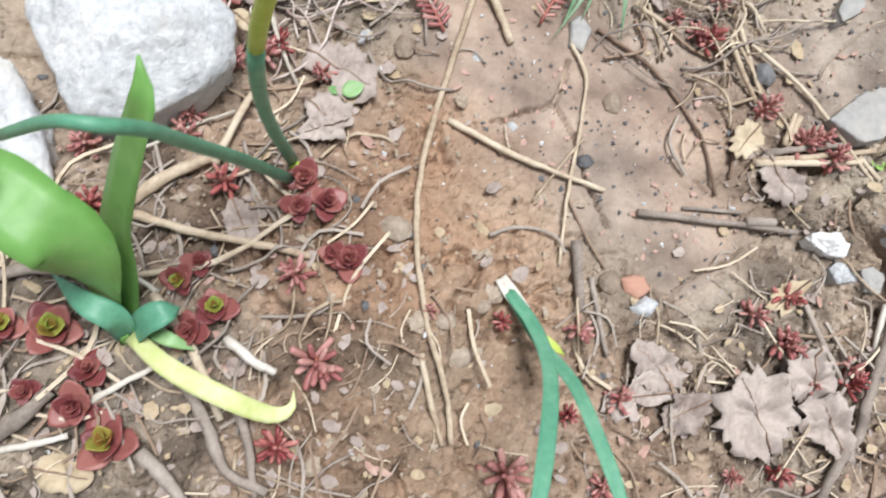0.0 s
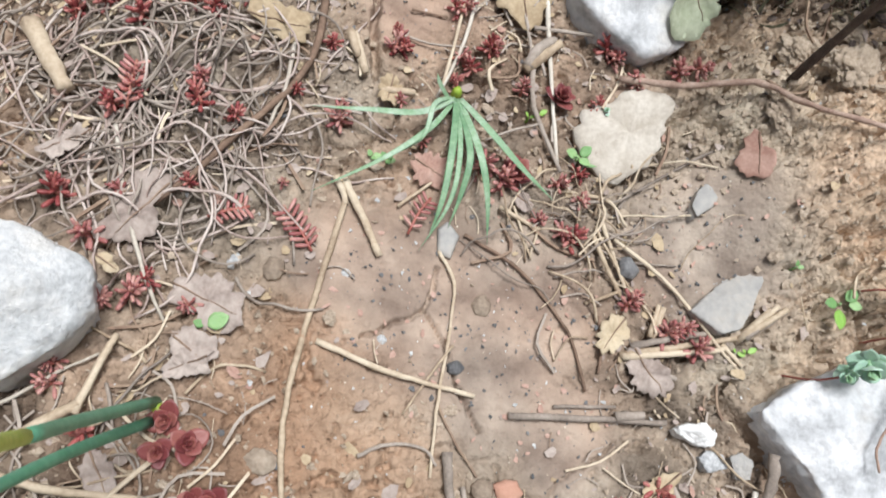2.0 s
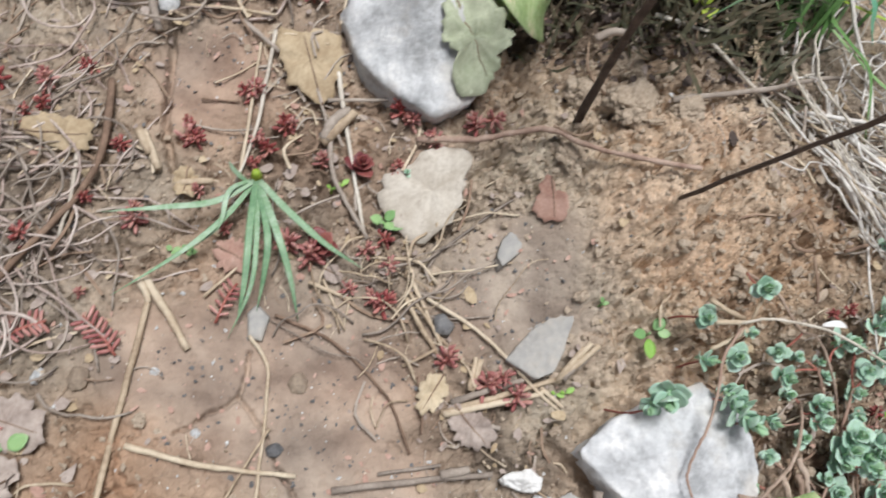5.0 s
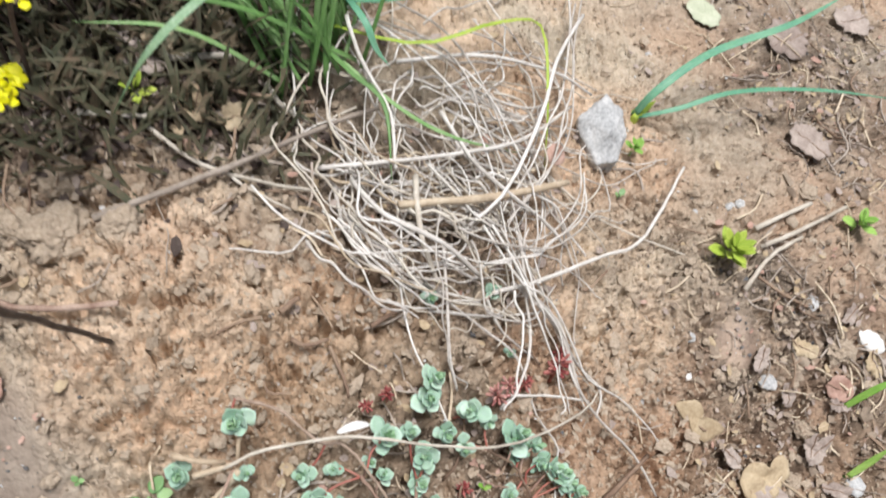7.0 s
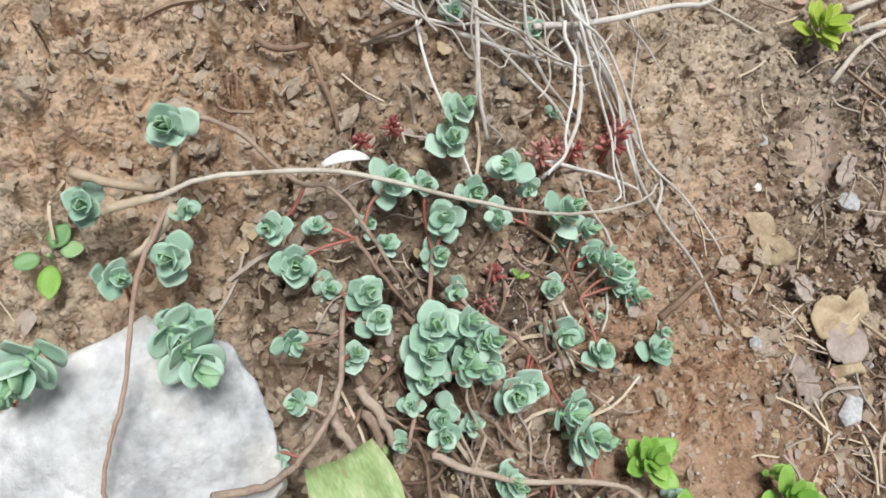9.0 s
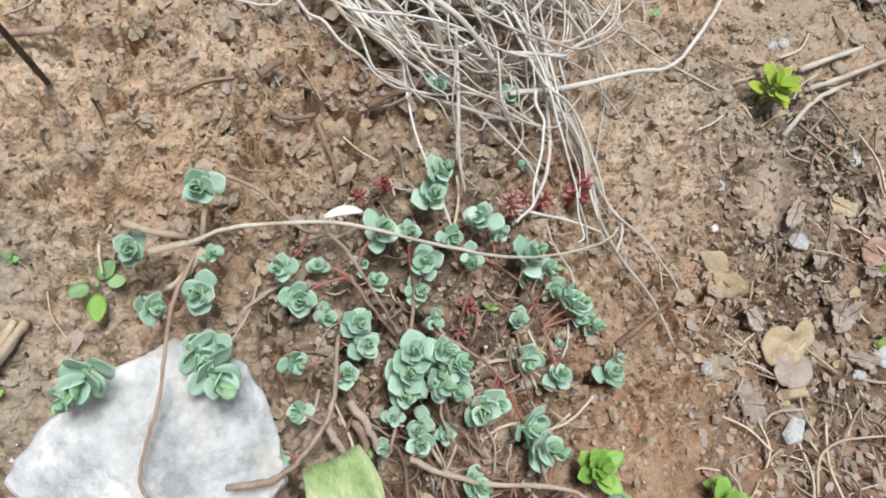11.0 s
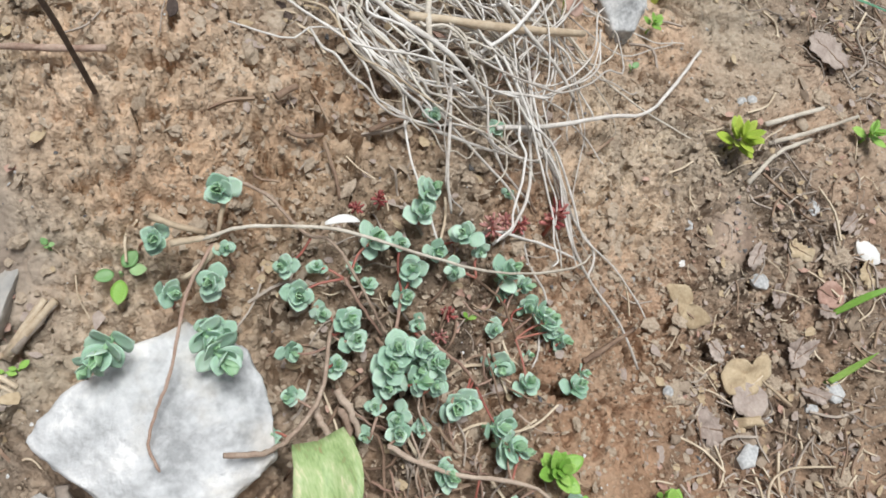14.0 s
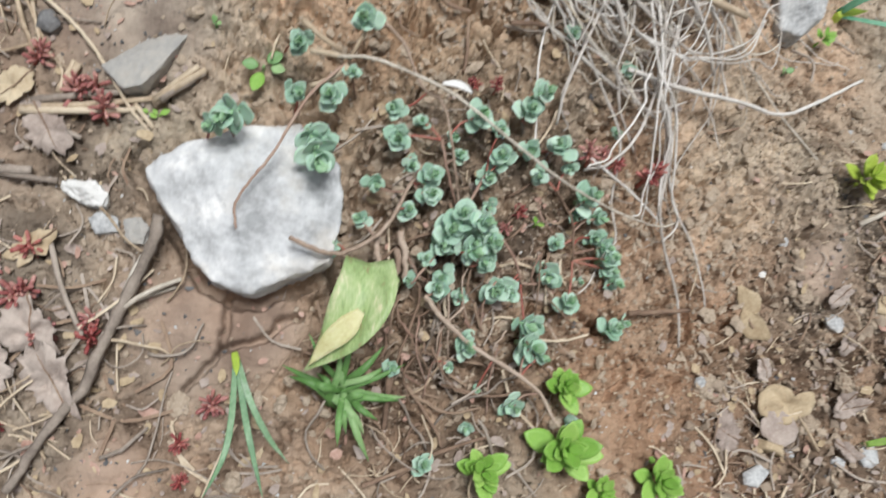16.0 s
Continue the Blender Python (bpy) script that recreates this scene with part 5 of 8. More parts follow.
tube_leaf([(-0.002, 0.167, 0.000), (-0.010, 0.146, 0.114), (-0.008, 0.132, 0.198), (0.001, 0.125, 0.256), (0.008, 0.119, 0.295), (0.011, 0.122, 0.312), (0.011, 0.132, 0.315)], 0.0036, 0.0022, CHIVE_GREEN, onion, "", 0.4, CHIVE_TIP)
tube_leaf([(-0.003, 0.155, 0.000), (-0.021, 0.134, 0.084), (-0.033, 0.116, 0.147), (-0.040, 0.104, 0.189), (-0.050, 0.097, 0.208), (-0.065, 0.099, 0.204), (-0.091, 0.105, 0.175)], 0.0036, 0.002, CHIVE_GREEN, onion)
garlic = foot_of("wild_onion", (0.135, 0.098, 0), 0.005, PALE_STRAW, "young onion with two long blue-green leaves and a papery sheath", "plant")
strap("leaf", [(0.134, 0.097, 0.002), (0.146, 0.072, 0.022), (0.147, 0.045, 0.05), (0.138, 0.016, 0.078), (0.126, -0.021, 0.1), (0.119, -0.041, 0.105)], 0.0095, CHIVE_GREEN, garlic, fold=0.5, tip=0.7, thick=0.001)
strap("leaf", [(0.136, 0.094, 0.002), (0.152, 0.058, 0.026), (0.162, 0.036, 0.052), (0.166, 0.009, 0.078), (0.172, -0.022, 0.098), (0.176, -0.043, 0.105)], 0.0085, CHIVE_GREEN, garlic, fold=0.5, tip=0.7, thick=0.001)
strap("sheath", [(0.131, 0.103, 0.001), (0.141, 0.086, 0.008), (0.151, 0.070, 0.012)], 0.010, PALE_STRAW, garlic, "papery white sheath", fold=0.5, tip=0.6)
strap("leaf_tip", [(0.151, 0.068, 0.014), (0.161, 0.061, 0.018), (0.171, 0.055, 0.016)], 0.006, CHIVE_TIP, garlic, "yellow leaf tip", fold=0.4, tip=0.4)

# ---- green tuft ----
tuft = foot_of("grass_tuft", (0.201, 0.402, 0), 0.005, CHIVE_TIP, "small tuft of pale-striped green grass on the mud", "grass")
for line, wide in (
    ([(0.199, 0.395, 0.003), (0.169, 0.374, 0.02), (0.131, 0.370, 0.024), (0.090, 0.371, 0.014)], 0.0052),
    ([(0.198, 0.393, 0.003), (0.176, 0.363, 0.018), (0.142, 0.338, 0.018), (0.091, 0.315, 0.004)], 0.0046),
    ([(0.200, 0.395, 0.003), (0.193, 0.352, 0.022), (0.185, 0.310, 0.02), (0.176, 0.284, 0.004)], 0.0056),
    ([(0.201, 0.395, 0.003), (0.205, 0.344, 0.024), (0.200, 0.317, 0.018), (0.191, 0.292, 0.003)], 0.0052),
    ([(0.202, 0.395, 0.003), (0.212, 0.345, 0.024), (0.218, 0.313, 0.02), (0.221, 0.281, 0.003)], 0.0056),
    ([(0.203, 0.395, 0.003), (0.221, 0.363, 0.02), (0.247, 0.334, 0.018), (0.276, 0.315, 0.003)], 0.0056),
    ([(0.196, 0.396, 0.003), (0.180, 0.382, 0.018), (0.171, 0.356, 0.02), (0.151, 0.347, 0.004)], 0.004),
    ([(0.201, 0.394, 0.003), (0.197, 0.341, 0.026), (0.189, 0.305, 0.022), (0.169, 0.275, 0.003)], 0.004),
    ([(0.194, 0.394, 0.003), (0.185, 0.400, 0.014), (0.182, 0.405, 0.02)], 0.004),
):
    strap("blade", line, wide, TUFT_GREEN, tuft, fold=0.35, tip=0.4)

# ---- spurge in flower ----
spurge = foot_of("spurge", (0.490, 0.587, 0), 0.012, DARK_TWIG, "cypress spurge with acid-yellow flower heads over dusky stems", "plant")
SP_INV = spurge.matrix_basis.inverted()
BRACT = mesh_of("bract", *leaf_shape(1.0, 1.15, 0.18, 0.2, 0.06, 0.9, rows=5), YELLOW)
SPURGE_ROOT = on((0.490, 0.587, 0))


def flower_head(c, wide, count):
    """A flat-topped head of paired round yellow bracts on a dark stem."""
    c = Vector(c)
    low = SPURGE_ROOT.lerp(Vector((c.x, c.y, SPURGE_ROOT.z)), 0.45)
    path = curve_through([low, low.lerp(c, 0.5) + Vector((0, 0, 0.012)), c - Vector((0, 0, 0.01))], 10)
    v, f = tube([SP_INV @ q for q in path], lambda u: 0.0016, 5)
    st = part("flower_stem", mesh_of("flower_stem", v, f, DARK_TWIG), spurge)
    for k in range(count):
        a, r = k * 2.399, 0.5 * wide * math.sqrt((k + 0.4) / count)
        q = c + Vector((r * math.cos(a), r * math.sin(a), -0.35 * r * r / (0.5 * wide) + rand(-0.002, 0.002)))
        s = 0.0064 * rand(0.75, 1.2)
        tilt = Vector((math.cos(a) * r / wide, math.sin(a) * r / wide, 0.8)).to_track_quat("Z", "Y").to_matrix().to_4x4() @ Matrix.Rotation(rand(0, 6), 4, "Z")
        for side in (0, math.pi):
            part("bract", BRACT, st, "", SP_INV @ Matrix.Translation(q) @ tilt @ Matrix.Rotation(side + rand(-0.3, 0.3), 4, "Z") @ Matrix.Rotation(-0.25, 4, "Y") @ Matrix.Scale(s, 4))


HEADS = [((0.405, 0.430, 0.276), 0.030, 26), ((0.504, 0.437, 0.243), 0.026, 20), ((0.443, 0.472, 0.269), 0.036, 30), ((0.420, 0.478, 0.262), 0.026, 18), ((0.530, 0.455, 0.300), 0.042, 34), ((0.331, 0.516, 0.248), 0.034, 24), ((0.512, 0.475, 0.275), 0.03, 18), ((0.385, 0.475, 0.26), 0.028, 18)]
for c, wide, count in HEADS:
    flower_head(c, wide * 0.9, int(count * 0.8))
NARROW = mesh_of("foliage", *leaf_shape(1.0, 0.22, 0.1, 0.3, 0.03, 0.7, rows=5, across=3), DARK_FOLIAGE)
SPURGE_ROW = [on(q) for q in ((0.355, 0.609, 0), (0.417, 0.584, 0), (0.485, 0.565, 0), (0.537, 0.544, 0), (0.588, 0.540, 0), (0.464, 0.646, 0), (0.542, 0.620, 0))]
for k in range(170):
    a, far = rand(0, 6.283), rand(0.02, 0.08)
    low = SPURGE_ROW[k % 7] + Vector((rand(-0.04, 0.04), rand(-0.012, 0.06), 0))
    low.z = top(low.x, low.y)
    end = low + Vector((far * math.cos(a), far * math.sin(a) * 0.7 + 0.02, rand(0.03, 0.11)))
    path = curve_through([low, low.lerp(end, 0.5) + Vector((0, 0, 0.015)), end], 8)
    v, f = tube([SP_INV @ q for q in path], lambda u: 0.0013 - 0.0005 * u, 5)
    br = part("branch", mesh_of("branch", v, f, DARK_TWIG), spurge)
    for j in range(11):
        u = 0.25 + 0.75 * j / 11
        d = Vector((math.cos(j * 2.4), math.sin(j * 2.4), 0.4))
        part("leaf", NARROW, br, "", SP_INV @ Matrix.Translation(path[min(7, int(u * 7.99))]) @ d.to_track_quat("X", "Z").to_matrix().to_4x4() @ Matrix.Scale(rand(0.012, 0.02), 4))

# broad leaf beside the white stone
tulip = foot_of("broad_leaf_plant", (0.408, 0.615, 0), 0.008, FADED_LEAF, "plant with one broad fading green leaf hanging to the soil", "plant")
strap("leaf", [(0.396, 0.591, 0.04), (0.402, 0.545, 0.052), (0.416, 0.508, 0.05), (0.432, 0.488, 0.032), (0.445, 0.483, 0.004)], 0.044, FADED_LEAF, tulip, "broad green leaf with yellow edge", fold=0.22, tip=0.72, thick=0.001, foot=0.6, across=7)
strap("leaf", [(0.384, 0.605, 0.02), (0.394, 0.554, 0.03), (0.410, 0.513, 0.026), (0.426, 0.499, 0.008)], 0.022, FADED_LEAF, tulip, fold=0.3, tip=0.6, thick=0.001)
fallen = foot_of("broad_leaf_plant", (0.585, 0.089, 0), 0.005, FADED_LEAF, "plant with one broad yellowing leaf lying over the stonecrop", "plant")
strap("leaf", [(0.563, 0.094, 0.03), (0.562, 0.074, 0.042), (0.555, 0.055, 0.044), (0.543, 0.038, 0.04), (0.525, 0.022, 0.034)], 0.040, FADED_LEAF, fallen, "broad leaf mottled pale green and yellow", fold=0.45, tip=0.35, thick=0.0008, foot=0.8, across=9, twist=0.45)
strap("leaf_fold", [(0.558, 0.059, 0.052), (0.548, 0.047, 0.052), (0.538, 0.038, 0.048), (0.527, 0.025, 0.04)], 0.015, PALE_YELLOW, fallen, "pale yellow turned-over edge of the leaf", fold=0.35, tip=0.4, thick=0.0008, foot=0.4, across=5)

# ---- grass clump and the straw round it ----
clump = foot_of("grass_clump", (0.700, 0.497, 0), 0.012, STRAW, "clump of green grass among its own bleached straw", "grass")
CL = on((0.700, 0.497, 0))
for k in range(56):
    a = radians(rand(30, 170))
    low = CL + Vector((rand(-0.03, 0.045), rand(-0.03, 0.03), 0.004))
    far, high = rand(0.06, 0.2), rand(0.05, 0.15)
    end = low + Vector((far * math.cos(a), far * math.sin(a), high))
    mid = low.lerp(end, 0.5) + Vector((0, 0, high * 0.35))
    path = curve_through([low, mid, end], 12)
    w = rand(0.0026, 0.0055)
    v, f = blade([p - clump.matrix_basis.translation for p in path], lambda u: w * (1 - u ** 2) + 0.0003, 0.0003, 0.4, twist=rand(-1, 1), across=3)
    part("blade", mesh_of("blade", v, f, GRASS_GREEN), clump)
strap("blade", [(0.764, 0.555, 0.06), (0.675, 0.493, 0.12), (0.620, 0.461, 0.112), (0.581, 0.445, 0.084), (0.552, 0.452, 0.026)], 0.0062, TUFT_GREEN, clump, "long pale arching blade", fold=0.35, tip=0.6)
strap("blade", [(0.711, 0.510, 0.01), (0.725, 0.459, 0.05), (0.738, 0.424, 0.056), (0.718, 0.365, 0.03)], 0.004, GRASS_GREEN, clump, fold=0.35)
strap("blade", [(0.721, 0.516, 0.01), (0.779, 0.455, 0.06), (0.848, 0.450, 0.066), (0.905, 0.454, 0.056), (0.880, 0.390, 0.04), (0.864, 0.350, 0.014)], 0.0034, CHIVE_TIP, clump, fold=0.35)
strap("blade", [(0.720, 0.502, 0.008), (0.750, 0.426, 0.046), (0.776, 0.380, 0.05), (0.837, 0.363, 0.024)], 0.0036, GRASS_GREEN, clump, fold=0.35)
strap("blade", [(0.746, 0.530, 0.02), (0.748, 0.488, 0.05), (0.751, 0.470, 0.046), (0.761, 0.460, 0.034)], 0.006, CHIVE_GREEN, clump, fold=0.4)
strap("blade", [(0.768, 0.558, 0.05), (0.793, 0.492, 0.09), (0.830, 0.465, 0.1), (0.940, 0.488, 0.11), (1.083, 0.544, 0.11)], 0.006, CHIVE_GREEN, clump, fold=0.4, tip=0.7)
strap("blade", [(0.745, 0.520, 0.02), (0.775, 0.489, 0.06), (0.846, 0.477, 0.08), (1.074, 0.549, 0.09)], 0.0045, CHIVE_GREEN, clump, fold=0.4, tip=0.7)


def laid(pts, rnd, w, count=26, waver=0.0016):
    """One dry stem through places (x, y, height over the soil), slightly wavering."""
    path = []
    for q in curve_through([Vector(p) for p in pts], count):
        path.append(Vector((q.x + rnd.gauss(0, waver), q.y + rnd.gauss(0, waver), max(float(lie(q.x, q.y)) + q.z, top(q.x, q.y) + 0.002))))
    path = curve_through(path[::3] + [path[-1]], count)
    return tube(path, lambda u: w * (1 - 0.35 * u), 6, 0.06)


def nest(count, seed):
    """Strands that leave the crown, sweep round its near side in wide bows and lie over one another like a nest."""
    rnd = random.Random(seed)
    pieces = []
    for k in range(count):
        size, turn = rnd.uniform(0.30, 1.06), rnd.gauss(0, 0.4)
        a, span = radians(rnd.uniform(128, 215)), radians(rnd.uniform(50, 130))
        cx, cy = 0.790 + rnd.gauss(0, 0.026), 0.388 + rnd.gauss(0, 0.03)
        high, flat = rnd.uniform(0.004, 0.042), rnd.uniform(0.75, 1.0)
        pts = []
        for j in range(7):
            u = j / 6
            b = a + span * u
            r = size * (1 + 0.12 * rnd.gauss(0, 0.5))
            x, y = 0.126 * r * math.cos(b), 0.122 * r * flat * math.sin(b)
            pts.append((cx + x * math.cos(turn) - y * math.sin(turn), cy + x * math.sin(turn) + y * math.cos(turn), 0.004 + high * (0.5 + 0.5 * math.sin(math.pi * u))))
        pieces.append(laid(pts, rnd, rnd.uniform(0.0007, 0.0014), waver=0.0024))
    return pieces


def crossing(count, seed):
    """Strands that run across the nest, most of them from the crown towards the soil below it."""
    rnd = random.Random(seed)
    pieces = []
    for k in range(count):
        x, y = 0.775 + rnd.gauss(0, 0.045), 0.40 + rnd.gauss(0, 0.05)
        a = rnd.choice((-1.0, -1.2, -0.75, -2.0, -0.2, 0.35)) + rnd.gauss(0, 0.22)
        long, bend = rnd.uniform(0.07, 0.25), rnd.gauss(0, 15)
        high, step = rnd.uniform(0.008, 0.045), long / 6
        pts = []
        for j in range(7):
            pts.append((x, y, 0.004 + high * math.exp(-((x - 0.79) ** 2 + (y - 0.385) ** 2) / 0.012)))
            x, y, a = x + step * math.cos(a), y + step * math.sin(a), a + (bend + rnd.gauss(0, 4)) * step
        pieces.append(laid(pts, rnd, rnd.uniform(0.0007, 0.0013), waver=0.0024))
    return pieces


def sheaf(pts, count, seed, loose):
    """A few stems that run side by side."""
    rnd = random.Random(seed)
    pieces = []
    for k in range(count):
        dx, dy = rnd.gauss(0, loose), rnd.gauss(0, loose)
        pieces.append(laid([(x + dx + rnd.gauss(0, loose * 0.4), y + dy + rnd.gauss(0, loose * 0.4), z) for x, y, z in pts], rnd, rnd.uniform(0.0008, 0.0013)))
    return pieces


heap = thing("straw_heap", None, "tangle of bleached dry grass stems round the clump", "dry grass")
TRAILS = [  # stems that hang out of the tangle over the soil: places, how many, how loose
    ([(0.773, 0.310, 0.03), (0.787, 0.255, 0.03), (0.805, 0.244, 0.03), (0.814, 0.213, 0.025), (0.820, 0.180, 0.02), (0.839, 0.160, 0.015), (0.860, 0.143, 0.01), (0.883, 0.099, 0.004)], 1, 0.001),
    ([(0.784, 0.309, 0.03), (0.791, 0.254, 0.03), (0.794, 0.236, 0.026), (0.795, 0.209, 0.02), (0.795, 0.180, 0.015), (0.788, 0.161, 0.01)], 2, 0.003),
    ([(0.797, 0.300, 0.03), (0.792, 0.250, 0.03), (0.803, 0.235, 0.026), (0.809, 0.203, 0.02), (0.806, 0.174, 0.015), (0.817, 0.157, 0.008)], 2, 0.003),
    ([(0.757, 0.305, 0.03), (0.754, 0.283, 0.03), (0.740, 0.256, 0.028), (0.748, 0.243, 0.026), (0.775, 0.236, 0.026), (0.807, 0.244, 0.02), (0.825, 0.254, 0.02)], 1, 0.001),
    ([(0.759, 0.281, 0.03), (0.811, 0.279, 0.03), (0.855, 0.291, 0.03), (0.885, 0.309, 0.03), (0.899, 0.334, 0.03)], 2, 0.002),
    ([(0.738, 0.327, 0.04), (0.719, 0.293, 0.04), (0.706, 0.264, 0.035), (0.699, 0.235, 0.02), (0.701, 0.219, 0.012), (0.709, 0.205, 0.006)], 1, 0.001),
    ([(0.772, 0.255, 0.03), (0.773, 0.239, 0.03), (0.762, 0.215, 0.03), (0.744, 0.194, 0.025), (0.726, 0.180, 0.02)], 1, 0.001),
    ([(0.655, 0.347, 0.02), (0.664, 0.315, 0.022), (0.680, 0.289, 0.02), (0.700, 0.272, 0.014)], 6, 0.008),
    ([(0.680, 0.350, 0.02), (0.690, 0.312, 0.022), (0.715, 0.299, 0.02), (0.756, 0.298, 0.014)], 4, 0.008),
    ([(1.035, 0.531, 0.02), (0.960, 0.445, 0.03), (0.905, 0.385, 0.034), (0.850, 0.335, 0.036), (0.800, 0.310, 0.03)], 3, 0.008),
    ([(0.756, 0.500, 0.03), (0.800, 0.440, 0.045), (0.822, 0.370, 0.045), (0.808, 0.300, 0.03), (0.792, 0.258, 0.03)], 4, 0.012),
]
for k, (way, count, loose) in enumerate(TRAILS):
    for v, f in sheaf(way, count, 60 + k, loose):
        part("strand", mesh_of("strand", v, f, BLEACHED), heap)
for pieces, material in ((nest(24, 3), BLEACHED), (nest(12, 4), PALE_STRAW), (crossing(54, 5), BLEACHED), (crossing(22, 6), PALE_STRAW), (nest(6, 7), STRAW)):
    for v, f in pieces:
        part("strand", mesh_of("strand", v, f, material), heap)
stem("straw_stalk", [(0.711, 0.343, 0.032), (0.745, 0.336, 0.034), (0.793, 0.328, 0.034), (0.872, 0.327, 0.032)], 0.0030, 0.0034, STRAW, "thick broken straw stalk lying in the tangle", "stick", kinks=0.0004)

# ---- other small green plants ----
LEAFLETS = {m.name: mesh_of("leaf", *leaf_shape(1.0, w, 0.15, 0.3, 0.03, t), m) for m, w, t in ((BRIGHT_GREEN, 0.62, 0.95), (SEEDLING, 0.8, 0.9), (CHIVE_TIP, 0.5, 0.95))}


def leafy(p, wide, material, label, leaves=9, lift=0.004, name="seedling", high=0.0, spread=1.0):
    ob = foot_of(name, p, max(0.0012, wide * 0.05), material, label, "plant")
    for k in range(leaves):
        u = k / max(1, leaves - 1)
        a = k * 2.399 + rand(-0.6, 0.6)
        s = wide * 0.5 * (1 - 0.35 * u) * rand(0.7, 1.15)
        part("leaf", LEAFLETS[material.name], ob, "", Matrix.Translation((0, 0, lift + high * u)) @ Matrix.Rotation(a, 4, "Z") @ Matrix.Rotation(-radians(4 + 42 * u + rand(-8, 12)) * spread, 4, "Y") @ Matrix.Translation((0.12 * s, 0, 0)) @ Matrix.Scale(s, 4))
    return ob


leafy((0.718, 0.018, 0.014), 0.04, BRIGHT_GREEN, "bright green leafy weed beside the stonecrop", 14, 0.012, "weed", 0.012)
leafy((0.718, -0.027, 0.01), 0.055, BRIGHT_GREEN, "bright green leafy weed on bare loam", 18, 0.012, "weed", 0.014)
leafy((0.717, 0.020, 0.016), 0.03, BRIGHT_GREEN, "bright green leafy weed under a stonecrop runner", 9, 0.012, "weed", 0.01)
leafy((0.655, -0.042, 0.01), 0.045, BRIGHT_GREEN, "bright green leafy weed beside dry stems", 16, 0.01, "weed", 0.012)
leafy((0.754, -0.058, 0.008), 0.036, BRIGHT_GREEN, "bright green leafy weed on the slope", 12, 0.008, "weed", 0.01)
leafy((0.812, -0.051, 0.008), 0.05, BRIGHT_GREEN, "bright green leafy weed on the slope", 14, 0.01, "weed", 0.014)
leafy((1.043, 0.226, 0.01), 0.048, CHIVE_TIP, "yellow-green leafy weed beside dry stems", 16, 0.01, "weed", 0.014)
leafy((0.996, 0.357, 0.006), 0.026, BRIGHT_GREEN, "small green weed beside the grey stone", 8, 0.006, "weed", 0.008)
leafy((0.569, 0.477, 0.01), 0.032, CHIVE_TIP, "yellow-green seedling under the spurge", 6, 0.006, "weed", 0.008)
leafy((0.136, 0.601, 0.008), 0.03, BRIGHT_GREEN, "small green seedling among dry stems", 6, 0.006, "seedling", 0.006)
leafy((0.296, 0.351, 0.005), 0.028, SEEDLING, "blue-green seedling on a clay crust", 5, 0.004, "seedling", 0.003, 0.6)
leafy((0.407, 0.198, 0.003), 0.012, BRIGHT_GREEN, "tiny round-leaved green seedling", 2, 0.003, "seedling", 0.0, 0.5)
leafy((0.414, 0.197, 0.003), 0.013, BRIGHT_GREEN, "tiny round-leaved green seedling beside the slab", 2, 0.003, "seedling", 0.0, 0.5)
leafy((0.024, 0.216, 0.004), 0.03, SEEDLING, "seedling with two oval seed leaves", 2, 0.003, "seedling", 0.0, 0.3)
leafy((0.146, 0.344, 0.003), 0.014, SEEDLING, "tiny dull green seedling beside the tuft", 4, 0.003, "seedling", 0.002, 0.6)
leafy((0.266, 0.386, 0.003), 0.016, BRIGHT_GREEN, "tiny green seedling beside red stonecrop", 3, 0.003, "seedling", 0.002, 0.6)
leafy((0.134, 0.344, 0.003), 0.014, SEEDLING, "tiny dull green seedling beside the tuft", 3, 0.003, "seedling", 0.002, 0.6)
leafy((0.450, 0.257, 0.003), 0.012, SEEDLING, "tiny dull green seedling on loam", 3, 0.003)
leafy((0.951, 0.317, 0.004), 0.016, SEEDLING, "small blue-green seedling beside straw", 3, 0.003)
leafy((1.220, 0.195, 0.01), 0.04, BRIGHT_GREEN, "green weed at the foot of dry stems", 8, 0.006, "weed", 0.01)
leafy((0.691, 0.139, 0.004), 0.014, BRIGHT_GREEN, "tiny green seedling in the stonecrop's shade", 3, 0.003)
leafy((0.816, -0.037, 0.01), 0.026, BRIGHT_GREEN, "bright green seedling on the slope", 4, 0.006, "weed", 0.006)
leafy((0.258, 0.384, 0.003), 0.012, BRIGHT_GREEN, "tiny green seedling beside a stick", 3, 0.003)
clover = foot_of("clover_seedling", (0.484, 0.230, 0), 0.0015, SEEDLING, "seedling with three round leaves and one bright long leaf", "plant")
for q, wide, m in (((0.481, 0.220, 0.006), 0.016, BRIGHT_GREEN), ((0.476, 0.230, 0.006), 0.011, SEEDLING), ((0.490, 0.234, 0.006), 0.012, SEEDLING), ((0.496, 0.227, 0.006), 0.010, SEEDLING)):
    d = on(q) - clover.matrix_basis.translation
    part("leaf", LEAFLETS[m.name], clover, "", Matrix.Translation(d * 0.45) @ Matrix.Rotation(math.atan2(d.y, d.x), 4, "Z") @ Matrix.Scale(wide, 4))
sprout = foot_of("grass_sprout", (0.478, 0.031, 0), 0.003, CHIVE_TIP, "thin green sprout with a yellow foot on cracked mud", "grass")
